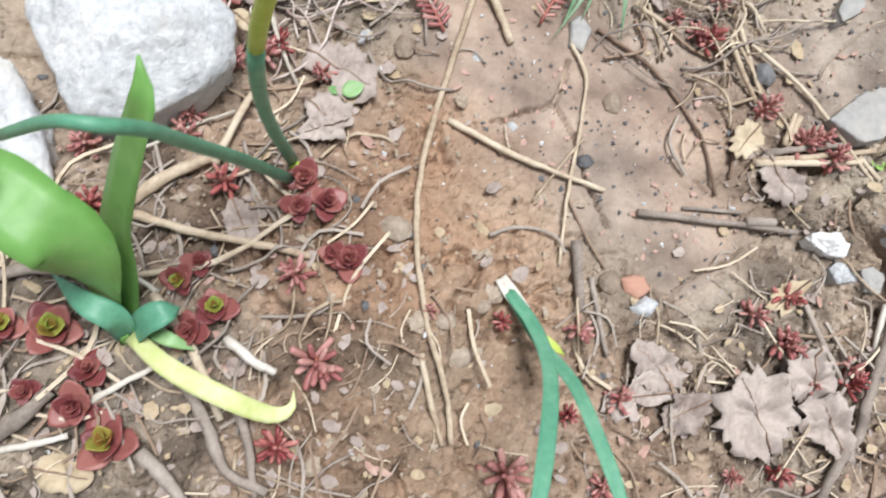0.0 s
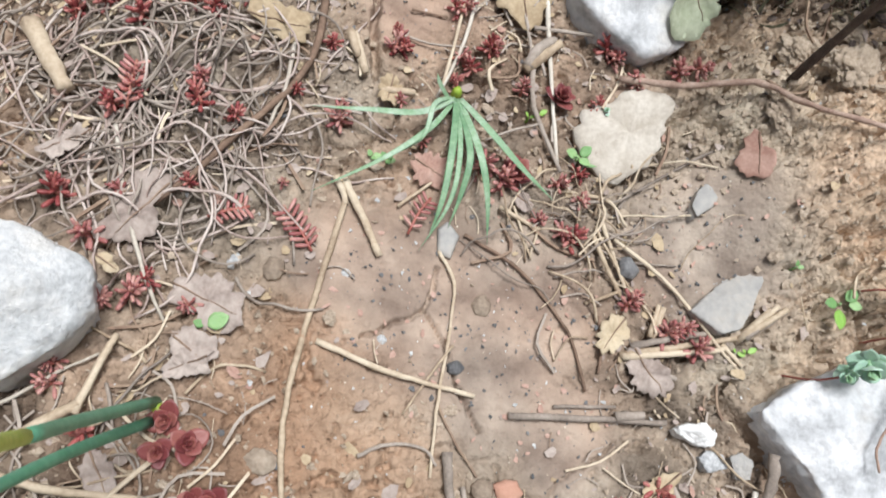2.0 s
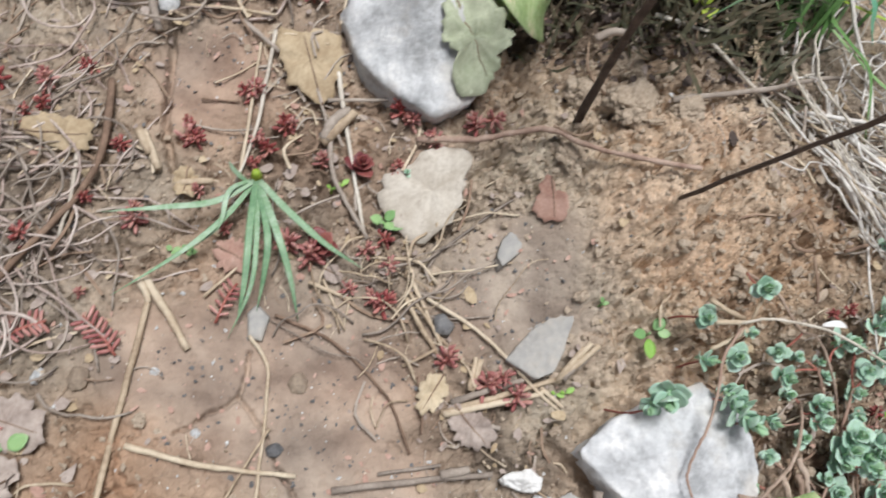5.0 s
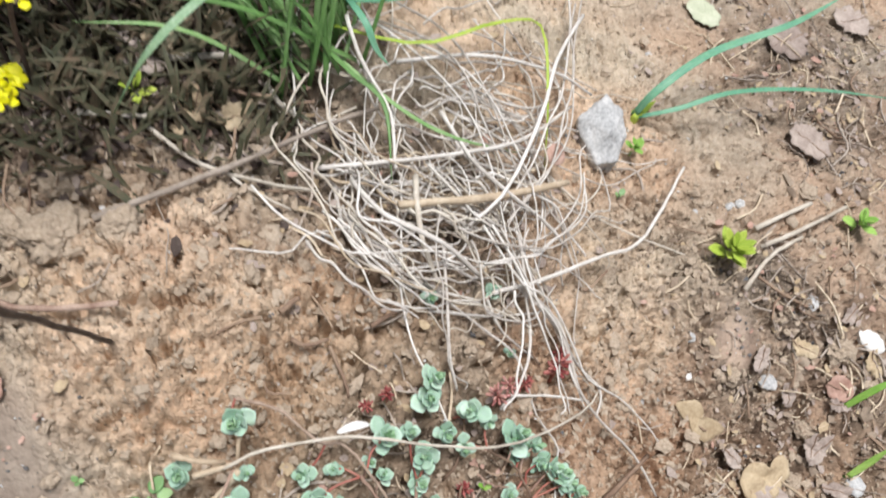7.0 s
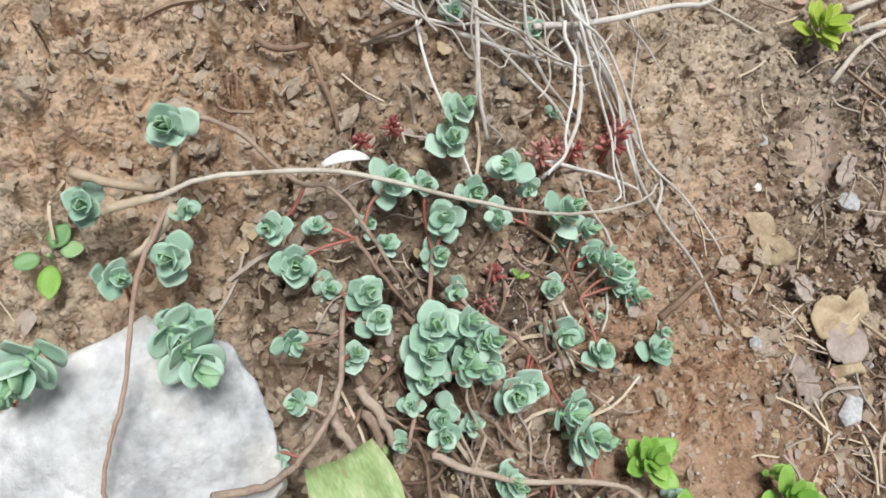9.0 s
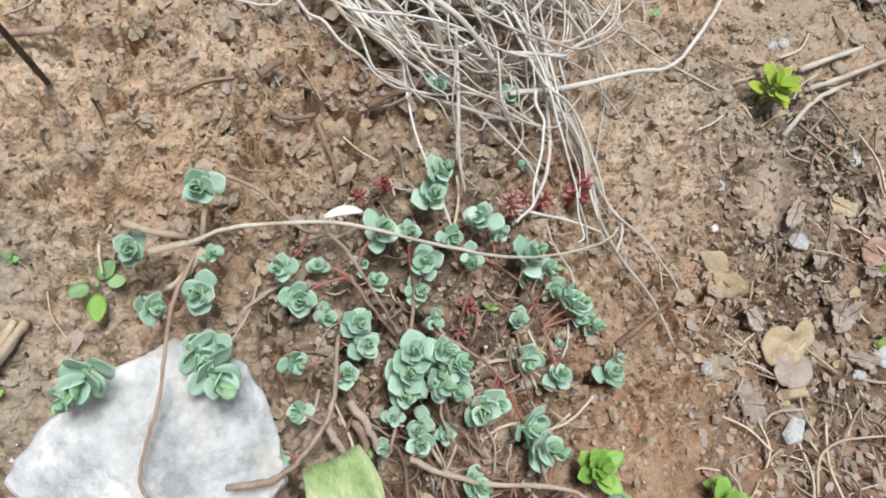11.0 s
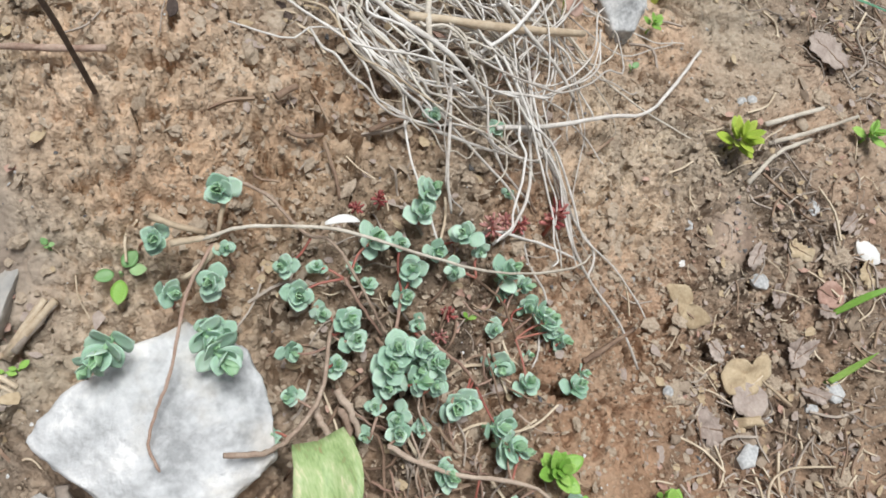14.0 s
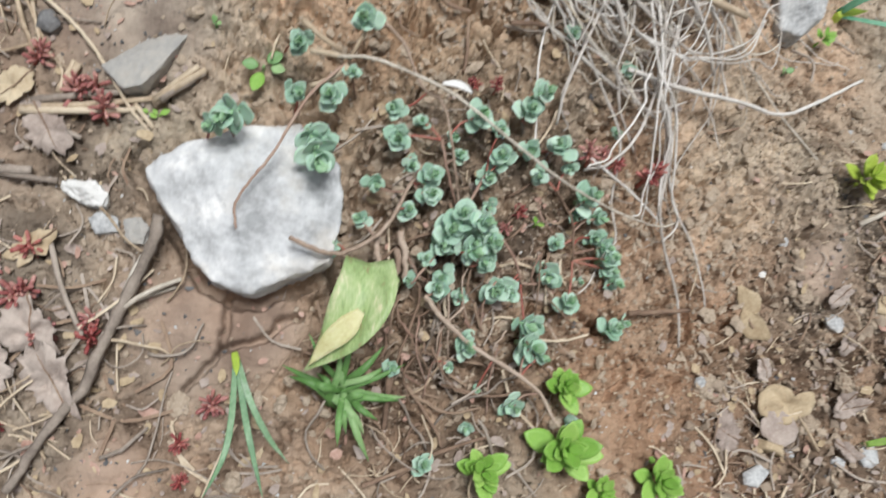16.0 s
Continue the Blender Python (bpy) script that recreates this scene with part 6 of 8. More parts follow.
for line in ([(0.478, 0.030, 0.004), (0.480, -0.009, 0.026), (0.477, -0.034, 0.034), (0.465, -0.060, 0.03)], [(0.479, 0.029, 0.004), (0.489, -0.009, 0.03), (0.495, -0.030, 0.036), (0.504, -0.061, 0.034)], [(0.480, 0.029, 0.004), (0.491, 0.002, 0.024), (0.504, -0.021, 0.02), (0.518, -0.038, 0.008)]):
    strap("blade", line, 0.0042, TUFT_GREEN, sprout, fold=0.4, tip=0.5)
strap("blade", [(0.477, 0.035, 0.004), (0.479, 0.027, 0.008), (0.480, 0.019, 0.012)], 0.005, CHIVE_TIP, sprout, "yellow foot", fold=0.4)
dark = foot_of("grass_tuft", (0.549, 0.008, 0), 0.005, GRASS_GREEN, "tuft of dark green blades under the broad leaf", "grass")
for k in range(22):
    a = rand(0, 6.283)
    far = rand(0.02, 0.05)
    p = (0.549, 0.008, 0)
    strap("blade", [(p[0] + rand(-0.01, 0.01), p[1] + rand(-0.01, 0.01), 0.002), (p[0] + far * 0.5 * math.cos(a), p[1] + far * 0.5 * math.sin(a), rand(0.012, 0.024)), (p[0] + far * math.cos(a), p[1] + far * math.sin(a), rand(0.004, 0.02))], rand(0.0035, 0.006), GRASS_GREEN, dark, fold=0.3, count=8, across=3)
leek = foot_of("wild_onion", (1.024, 0.391, 0), 0.006, CHIVE_TIP, "wild onion with long arching leaves beside the grey stone", "plant")
strap("leaf", [(1.023, 0.393, 0.004), (1.042, 0.397, 0.04), (1.112, 0.408, 0.07), (1.227, 0.409, 0.086), (1.370, 0.438, 0.08)], 0.0085, CHIVE_GREEN, leek, fold=0.5, tip=0.6)
strap("leaf", [(1.025, 0.390, 0.004), (1.063, 0.376, 0.03), (1.128, 0.367, 0.05), (1.243, 0.339, 0.05), (1.432, 0.308, 0.02)], 0.0055, CHIVE_GREEN, leek, fold=0.5, tip=0.6)
strap("leaf", [(1.023, 0.394, 0.003), (1.034, 0.394, 0.008), (1.056, 0.399, 0.014)], 0.010, CHIVE_TIP, leek, "yellow leaf foot", fold=0.5, tip=0.4)
for k, line in enumerate(([(1.102, -0.009, 0.04), (1.087, -0.015, 0.02), (1.072, -0.020, 0.004)], [(1.146, 0.042, 0.04), (1.121, 0.043, 0.024), (1.101, 0.040, 0.004)], [(0.095, 0.572, 0.02), (0.114, 0.561, 0.024), (0.131, 0.564, 0.02)])):
    gp = foot_of("grass_sprout", line[-1] if k < 2 else line[0], 0.002, GRASS_GREEN, "single green grass blade lying over litter", "grass")
    strap("blade", line[::-1] if k < 2 else line, 0.007 if k < 2 else 0.013, BRIGHT_GREEN if k < 2 else SEEDLING, gp, fold=0.3)
yb = foot_of("grass_sprout", (-0.123, 0.521, 0), 0.002, CHIVE_TIP, "yellow-green grass blade over dry stems", "grass")
strap("blade", [(-0.108, 0.497, 0.03), (-0.066, 0.463, 0.036), (-0.023, 0.436, 0.028)], 0.009, CHIVE_TIP, yb, fold=0.3)

# ---- sticks and dry stems ----
def dry(rows, material, label, name="dry_stem", category="stick", wobble=0.12, kinks=0.0004):
    for line, r in rows:
        stem(name, line, r, r * 0.75, material, label, category, wobble=wobble, kinks=kinks)


dry([([(0.115, 0.308, 0.001), (0.092, 0.229, 0.002), (0.077, 0.163, 0.002), (0.076, 0.114, 0.002), (0.082, 0.073, 0.002), (0.095, 0.033, 0.002), (0.100, -0.000, 0.002)], 0.0024)], STRAW, "long bleached stalk lying across the mud", "straw_stalk")
dry([([(0.079, 0.053, 0.001), (0.087, 0.023, 0.001), (0.094, -0.000, 0.001)], 0.0022), ([(0.184, 0.276, 0.002), (0.195, 0.251, 0.002), (0.189, 0.208, 0.002), (0.179, 0.159, 0.002), (0.173, 0.116, 0.001)], 0.0015), ([(0.193, 0.206, 0.003), (0.174, 0.183, 0.002), (0.155, 0.158, 0.001)], 0.0012)], STRAW, "pale straw stalk lying on the mud", "straw_stalk")
dry([([(0.096, 0.208, 0.001), (0.137, 0.190, 0.002), (0.169, 0.180, 0.002), (0.207, 0.170, 0.001)], 0.0024), ([(0.113, 0.329, 0.001), (0.127, 0.301, 0.002), (0.140, 0.270, 0.001)], 0.0034), ([(0.108, 0.328, 0.001), (0.113, 0.318, 0.002), (0.116, 0.308, 0.001)], 0.003)], STRAW, "light brown dry stick on the mud", "stick")
dry([([(0.204, 0.289, 0.001), (0.240, 0.267, 0.002), (0.265, 0.239, 0.002), (0.283, 0.209, 0.002), (0.291, 0.172, 0.001)], 0.0015), ([(0.180, 0.167, 0.001), (0.189, 0.144, 0.001), (0.207, 0.115, 0.001)], 0.0012), ([(0.306, 0.228, 0.001), (0.305, 0.202, 0.002), (0.302, 0.185, 0.001)], 0.0014)], BROWN_TWIG, "thin curved brown stem on the mud", "twig")
dry([([(0.231, 0.156, 0.002), (0.291, 0.153, 0.002), (0.350, 0.148, 0.002)], 0.0030), ([(0.266, 0.162, 0.001), (0.313, 0.161, 0.001)], 0.0016), ([(0.330, 0.194, 0.001), (0.362, 0.180, 0.001)], 0.0022), ([(0.124, 0.131, 0.002), (0.144, 0.138, 0.003), (0.168, 0.135, 0.003), (0.178, 0.124, 0.002)], 0.0015), ([(0.186, 0.132, 0.001), (0.186, 0.109, 0.002), (0.188, 0.086, 0.001)], 0.0040), ([(0.196, 0.109, 0.001), (0.201, 0.083, 0.001), (0.207, 0.057, 0.001)], 0.0022)], GREY_TWIG, "weathered grey stick half set in mud", "stick")
dry([([(0.319, 0.198, 0.002), (0.362, 0.203, 0.003), (0.408, 0.208, 0.003)], 0.0028), ([(0.409, 0.207, 0.002), (0.434, 0.228, 0.002)], 0.0026), ([(0.321, 0.286, 0.002), (0.351, 0.260, 0.003), (0.371, 0.236, 0.004), (0.390, 0.206, 0.006), (0.408, 0.185, 0.003)], 0.0017), ([(0.306, 0.297, 0.002), (0.318, 0.271, 0.003), (0.331, 0.247, 0.002)], 0.0013)], STRAW, "pale dry stalk beside the slate", "straw_stalk")
dry([([(-0.091, 0.127, 0.003), (-0.052, 0.116, 0.004), (-0.011, 0.110, 0.003), (0.012, 0.106, 0.002)], 0.0030), ([(-0.086, 0.090, 0.003), (-0.040, 0.099, 0.006), (-0.001, 0.130, 0.004)], 0.0022), ([(-0.092, 0.133, 0.002), (-0.071, 0.150, 0.005), (-0.045, 0.166, 0.004)], 0.0042), ([(-0.072, 0.080, 0.003), (-0.048, 0.049, 0.004), (-0.031, 0.013, 0.002)], 0.0030), ([(-0.047, 0.160, 0.004), (-0.034, 0.196, 0.006), (-0.029, 0.209, 0.004)], 0.0030)], STRAW, "dry straw stalk in the litter under the iris", "straw_stalk")
dry([([(-0.158, 0.087, 0.005), (-0.131, 0.092, 0.006), (-0.095, 0.086, 0.003)], 0.0036), ([(-0.056, 0.040, 0.003), (-0.038, 0.011, 0.004), (-0.027, -0.013, 0.004), (-0.005, -0.025, 0.003)], 0.0038), ([(-0.029, 0.029, 0.003), (-0.017, 0.005, 0.004), (-0.011, -0.028, 0.003)], 0.0030), ([(-0.072, -0.004, 0.003), (-0.059, -0.016, 0.004), (-0.047, -0.031, 0.003)], 0.0046), ([(-0.148, 0.002, 0.004), (-0.131, 0.015, 0.005), (-0.120, 0.027, 0.004)], 0.0050)], GREY_TWIG, "weathered dry stalk in the litter", "stick")
dry([([(-0.031, 0.056, 0.003), (-0.015, 0.044, 0.008), (-0.004, 0.039, 0.004)], 0.0032), ([(-0.103, 0.020, 0.003), (-0.083, 0.031, 0.005), (-0.063, 0.043, 0.003)], 0.0022), ([(-0.148, -0.005, 0.003), (-0.127, -0.001, 0.004), (-0.110, 0.004, 0.003)], 0.0024), ([(-0.111, 0.164, 0.002), (-0.087, 0.168, 0.003), (-0.063, 0.184, 0.003), (-0.038, 0.197, 0.002)], 0.0013), ([(-0.106, 0.105, 0.003), (-0.093, 0.096, 0.004), (-0.070, 0.081, 0.002)], 0.002)], PALE_STRAW, "grey-white shrivelled stem in the litter", "dry_stem")
dry([([(0.422, 0.124, 0.014), (0.419, 0.102, 0.012), (0.409, 0.079, 0.010), (0.399, 0.053, 0.008), (0.390, 0.030, 0.007), (0.383, 0.008, 0.006), (0.370, -0.007, 0.005), (0.356, -0.032, 0.005), (0.343, -0.057, 0.005)], 0.0042)], GREY_TWIG, "thick grey weathered twig leaning past the slab", "twig", wobble=0.15, kinks=0.0008)
dry([([(0.399, 0.058, 0.010), (0.417, 0.071, 0.012), (0.439, 0.082, 0.010)], 0.0022), ([(0.412, 0.098, 0.004), (0.404, 0.078, 0.005), (0.400, 0.058, 0.004)], 0.0024)], PALE_STRAW, "pale split stick beside the grey twig", "stick")
dry([([(0.377, 0.055, 0.002), (0.435, 0.078, 0.003)], 0.0015), ([(0.437, 0.083, 0.002), (0.409, 0.070, 0.002)], 0.0018), ([(-0.040, 0.350, 0.003), (-0.032, 0.301, 0.005), (-0.018, 0.255, 0.005), (-0.002, 0.218, 0.002)], 0.0018), ([(0.228, 0.516, 0.003), (0.206, 0.441, 0.005), (0.185, 0.396, 0.002)], 0.0018), ([(0.274, 0.486, 0.002), (0.276, 0.415, 0.004), (0.279, 0.345, 0.002)], 0.0021), ([(0.077, 0.424, 0.002), (0.072, 0.387, 0.006), (0.060, 0.357, 0.002)], 0.0017)], PALE_STRAW, "thin bleached straw stem on the ground", "dry_stem")
dry([([(0.100, 0.484, 0.002), (0.094, 0.427, 0.004), (0.078, 0.389, 0.005), (0.036, 0.344, 0.005), (0.005, 0.314, 0.004), (-0.032, 0.287, 0.003)], 0.0030), ([(0.165, 0.465, 0.002), (0.194, 0.461, 0.002)], 0.001)], BROWN_TWIG, "brown bent twig lying over the litter", "twig")
dry([([(-0.104, 0.428, 0.004), (-0.085, 0.394, 0.006), (-0.073, 0.374, 0.004)], 0.0075), ([(0.154, 0.309, 0.001), (0.176, 0.325, 0.003), (0.200, 0.344, 0.002)], 0.0014), ([(0.232, 0.311, 0.002), (0.261, 0.294, 0.002)], 0.0018), ([(0.243, 0.312, 0.002), (0.255, 0.270, 0.002)], 0.0011), ([(0.267, 0.307, 0.002), (0.254, 0.272, 0.002)], 0.0011), ([(0.129, 0.409, 0.002), (0.121, 0.440, 0.002)], 0.0034), ([(0.255, 0.420, 0.004), (0.284, 0.442, 0.006)], 0.0046)], STRAW, "short dry straw piece on the mud", "straw_stalk")
dry([([(0.311, 0.305, 0.002), (0.328, 0.245, 0.002)], 0.0018), ([(0.307, 0.305, 0.003), (0.314, 0.328, 0.008), (0.328, 0.337, 0.006)], 0.0016), ([(0.295, 0.322, 0.003), (0.318, 0.315, 0.005), (0.331, 0.296, 0.002)], 0.0016), ([(0.355, 0.233, 0.002), (0.346, 0.210, 0.002)], 0.0026), ([(0.304, 0.290, 0.002), (0.313, 0.265, 0.003), (0.323, 0.242, 0.002)], 0.0022), ([(0.343, 0.211, 0.002), (0.352, 0.235, 0.002)], 0.0026)], STRAW, "dry stem between the red stonecrop shoots", "dry_stem")
dry([([(0.330, 0.413, 0.008), (0.376, 0.403, 0.011), (0.402, 0.400, 0.012), (0.428, 0.394, 0.012), (0.447, 0.371, 0.012), (0.473, 0.347, 0.012), (0.514, 0.329, 0.010)], 0.0028)], ROOT, "pinkish grey creeping root across the crumbly loam", "root", wobble=0.2, kinks=0.0008)
dry([([(0.263, 0.455, 0.004), (0.300, 0.452, 0.005), (0.337, 0.449, 0.004)], 0.0018), ([(0.256, 0.422, 0.004), (0.266, 0.437, 0.005), (0.280, 0.445, 0.004)], 0.005), ([(0.262, 0.429, 0.004), (0.260, 0.395, 0.006), (0.268, 0.370, 0.005), (0.281, 0.341, 0.002)], 0.0024), ([(0.255, 0.473, 0.003), (0.259, 0.443, 0.005), (0.261, 0.419, 0.004)], 0.0016), ([(0.204, 0.525, 0.003), (0.229, 0.497, 0.005)], 0.0022), ([(0.114, 0.646, 0.004), (0.129, 0.578, 0.006), (0.137, 0.524, 0.003)], 0.0040)], GREY_TWIG, "weathered stick lying over red stonecrop", "stick")
dry([([(0.152, 0.582, 0.003), (0.182, 0.581, 0.005), (0.209, 0.585, 0.003)], 0.0018), ([(0.159, 0.545, 0.002), (0.195, 0.536, 0.004), (0.229, 0.529, 0.002)], 0.0016), ([(0.162, 0.592, 0.003), (0.172, 0.553, 0.004)], 0.003), ([(0.187, 0.398, 0.002), (0.202, 0.452, 0.005), (0.215, 0.507, 0.003)], 0.0016), ([(0.140, 0.398, 0.002), (0.168, 0.398, 0.002)], 0.0032), ([(0.117, 0.441, 0.002), (0.124, 0.420, 0.002)], 0.004)], STRAW, "dry straw piece on cracked mud", "straw_stalk")
dry([([(0.410, 0.208, 0.003), (0.439, 0.230, 0.003)], 0.0026), ([(0.320, 0.197, 0.003), (0.362, 0.198, 0.004), (0.398, 0.200, 0.004)], 0.0030), ([(0.295, 0.237, 0.002), (0.323, 0.246, 0.003)], 0.0016)], STRAW, "short light brown stick beside the slate", "stick")
dry([([(0.517, 0.393, 0.003), (0.605, 0.402, 0.014), (0.708, 0.439, 0.026), (0.742, 0.438, 0.028)], 0.0026)], GREY_TWIG, "long grey stalk leaning into the straw", "stick")
dry([([(0.567, 0.454, 0.004), (0.587, 0.414, 0.01), (0.618, 0.396, 0.008), (0.664, 0.383, 0.008)], 0.0018), ([(0.661, 0.474, 0.014), (0.668, 0.458, 0.014), (0.686, 0.448, 0.012)], 0.0023), ([(0.737, 0.364, 0.036), (0.716, 0.317, 0.03), (0.716, 0.280, 0.01)], 0.0027), ([(0.605, 0.403, 0.008), (0.615, 0.389, 0.006), (0.638, 0.369, 0.003)], 0.0013), ([(0.598, 0.496, 0.008), (0.643, 0.495, 0.008)], 0.003), ([(0.531, 0.478, 0.006), (0.571, 0.457, 0.005)], 0.002)], PALE_STRAW, "bleached stem at the edge of the straw", "dry_stem")
dry([([(0.761, 0.264, 0.01), (0.812, 0.261, 0.02), (0.878, 0.262, 0.03), (0.930, 0.263, 0.03), (0.992, 0.294, 0.026), (1.035, 0.319, 0.02)], 0.0020), ([(0.732, 0.304, 0.02), (0.713, 0.262, 0.02), (0.699, 0.226, 0.016), (0.698, 0.207, 0.008)], 0.0014), ([(0.793, 0.288, 0.016), (0.788, 0.251, 0.018), (0.773, 0.214, 0.016), (0.749, 0.191, 0.01), (0.728, 0.183, 0.006)], 0.0015), ([(0.782, 0.267, 0.014), (0.802, 0.239, 0.016), (0.813, 0.208, 0.016), (0.811, 0.171, 0.014), (0.823, 0.141, 0.01), (0.846, 0.102, 0.006), (0.853, 0.062, 0.002)], 0.0016)], BLEACHED, "long bleached stem trailing from the straw", "dry_stem")
dry([([(0.795, 0.261, 0.012), (0.814, 0.228, 0.014), (0.817, 0.194, 0.014), (0.834, 0.164, 0.012), (0.819, 0.145, 0.012)], 0.0014), ([(0.668, 0.352, 0.008), (0.678, 0.315, 0.012), (0.709, 0.281, 0.008), (0.749, 0.262, 0.004)], 0.0016), ([(0.681, 0.389, 0.008), (0.666, 0.328, 0.012), (0.683, 0.297, 0.008), (0.716, 0.274, 0.004)], 0.0016), ([(0.702, 0.266, 0.004), (0.748, 0.250, 0.006), (0.801, 0.241, 0.004)], 0.0014), ([(0.755, 0.262, 0.006), (0.757, 0.234, 0.008), (0.782, 0.205, 0.006)], 0.0014), ([(0.725, 0.194, 0.008), (0.772, 0.179, 0.01), (0.819, 0.160, 0.008)], 0.0013)], BLEACHED, "bleached stem trailing from the straw", "dry_stem")
dry([([(0.671, 0.400, 0.02), (0.711, 0.386, 0.04), (0.771, 0.369, 0.044), (0.835, 0.365, 0.04), (0.923, 0.398, 0.024)], 0.002), ([(1.018, 0.508, 0.02), (0.919, 0.434, 0.04), (0.869, 0.384, 0.044), (0.806, 0.332, 0.04), (0.762, 0.315, 0.024)], 0.002), ([(0.741, 0.505, 0.03), (0.738, 0.467, 0.044), (0.742, 0.421, 0.05), (0.725, 0.375, 0.04)], 0.0018), ([(0.768, 0.464, 0.03), (0.832, 0.439, 0.044), (0.908, 0.422, 0.04), (0.963, 0.412, 0.02)], 0.0017), ([(0.689, 0.378, 0.03), (0.693, 0.333, 0.04), (0.723, 0.301, 0.04), (0.750, 0.275, 0.024)], 0.0022), ([(0.780, 0.407, 0.044), (0.786, 0.350, 0.044), (0.830, 0.303, 0.03), (0.849, 0.280, 0.02)], 0.0018)], BLEACHED, "pale stem arching over the straw tangle", "dry_stem")
dry([([(0.534, 0.220, 0.04), (0.555, 0.220, 0.04), (0.582, 0.214, 0.038), (0.616, 0.203, 0.034), (0.656, 0.180, 0.034), (0.704, 0.159, 0.034), (0.756, 0.153, 0.026), (0.808, 0.155, 0.016), (0.832, 0.163, 0.01)], 0.0012)], PALE_STRAW, "long pale dry stem lying over the stonecrop", "dry_stem")
dry([([(0.510, 0.239, 0.04), (0.521, 0.230, 0.042), (0.536, 0.223, 0.04)], 0.0022), ([(0.516, 0.224, 0.036), (0.529, 0.222, 0.038), (0.539, 0.220, 0.038)], 0.0022), ([(0.541, 0.216, 0.036), (0.531, 0.211, 0.03), (0.517, 0.208, 0.026)], 0.0022), ([(0.552, 0.239, 0.04), (0.546, 0.227, 0.04), (0.541, 0.219, 0.038)], 0.0016)], STRAW, "broken straw-coloured stem tip over the soil", "dry_stem")
dry([([(0.539, 0.218, 0.034), (0.520, 0.200, 0.040), (0.508, 0.178, 0.050), (0.496, 0.155, 0.052), (0.484, 0.139, 0.051), (0.475, 0.124, 0.049), (0.476, 0.108, 0.047)], 0.0012)], BARK, "thin brown twig lying over the slab", "twig")
dry([([(1.091, 0.237, 0.006), (1.173, 0.236, 0.008)], 0.0030), ([(1.086, 0.218, 0.005), (1.131, 0.215, 0.01), (1.209, 0.216, 0.014)], 0.0026), ([(1.046, 0.187, 0.003), (1.091, 0.205, 0.008), (1.137, 0.208, 0.008)], 0.0026)], PALE_STRAW, "pale dry stem beside the yellow-green weed", "dry_stem")
dry([([(0.655, 0.269, 0.004), (0.675, 0.272, 0.005), (0.698, 0.276, 0.004)], 0.0018), ([(0.623, 0.267, 0.003), (0.624, 0.244, 0.004), (0.623, 0.232, 0.003)], 0.0014), ([(0.746, 0.236, 0.006), (0.773, 0.218, 0.008), (0.782, 0.202, 0.006)], 0.0014), ([(0.789, 0.084, 0.004), (0.819, 0.088, 0.006), (0.863, 0.095, 0.003)], 0.0026), ([(0.601, 0.297, 0.004), (0.616, 0.302, 0.004)], 0.0026), ([(0.601, 0.279, 0.003), (0.610, 0.272, 0.004), (0.624, 0.271, 0.003)], 0.0018)], BROWN_TWIG, "small brown twig on the crumbly loam", "twig")
dry([([(0.940, -0.106, 0.002), (0.959, -0.079, 0.008), (0.989, -0.077, 0.01), (1.038, -0.094, 0.004)], 0.0014), ([(0.424, 0.215, 0.003), (0.445, 0.227, 0.003)], 0.003), ([(0.411, 0.208, 0.003), (0.445, 0.227, 0.004)], 0.0030), ([(0.397, 0.204, 0.003), (0.411, 0.187, 0.003)], 0.0022), ([(1.027, -0.027, 0.003), (1.009, 0.007, 0.005)], 0.0018)], STRAW, "short dry straw piece on the loam", "straw_stalk")
dry([([(0.593, -0.047, 0.003), (0.617, -0.032, 0.005), (0.660, -0.018, 0.004)], 0.0018), ([(0.564, 0.032, 0.004), (0.572, 0.016, 0.006)], 0.0032), ([(0.583, 0.032, 0.01), (0.583, 0.009, 0.01), (0.582, -0.014, 0.004)], 0.0028), ([(0.623, 0.018, 0.004), (0.658, 0.011, 0.005), (0.695, 0.017, 0.004)], 0.0014), ([(0.602, 0.010, 0.004), (0.628, -0.002, 0.006), (0.654, 0.003, 0.004)], 0.0014), ([(0.597, 0.017, 0.003), (0.620, -0.014, 0.005), (0.625, -0.026, 0.003)], 0.0014), ([(0.569, -0.053, 0.003), (0.600, -0.041, 0.004)], 0.002)], BROWN_TWIG, "brown dry stem under the trailing stonecrop", "twig")
dry([([(0.327, 0.204, 0.003), (0.357, 0.209, 0.004), (0.388, 0.213, 0.003)], 0.0030), ([(0.414, 0.208, 0.003), (0.444, 0.226, 0.003)], 0.003), ([(0.311, 0.154, 0.003), (0.333, 0.154, 0.003)], 0.004), ([(0.397, -0.035, 0.003), (0.410, -0.030, 0.006), (0.425, -0.015, 0.003)], 0.0016), ([(0.350, 0.105, 0.002), (0.363, 0.071, 0.004), (0.379, 0.041, 0.003)], 0.0022), ([(0.343, 0.018, 0.003), (0.367, 0.018, 0.004), (0.382, 0.026, 0.003)], 0.0012)], GREY_TWIG, "weathered stick in the litter beside the slab", "stick")

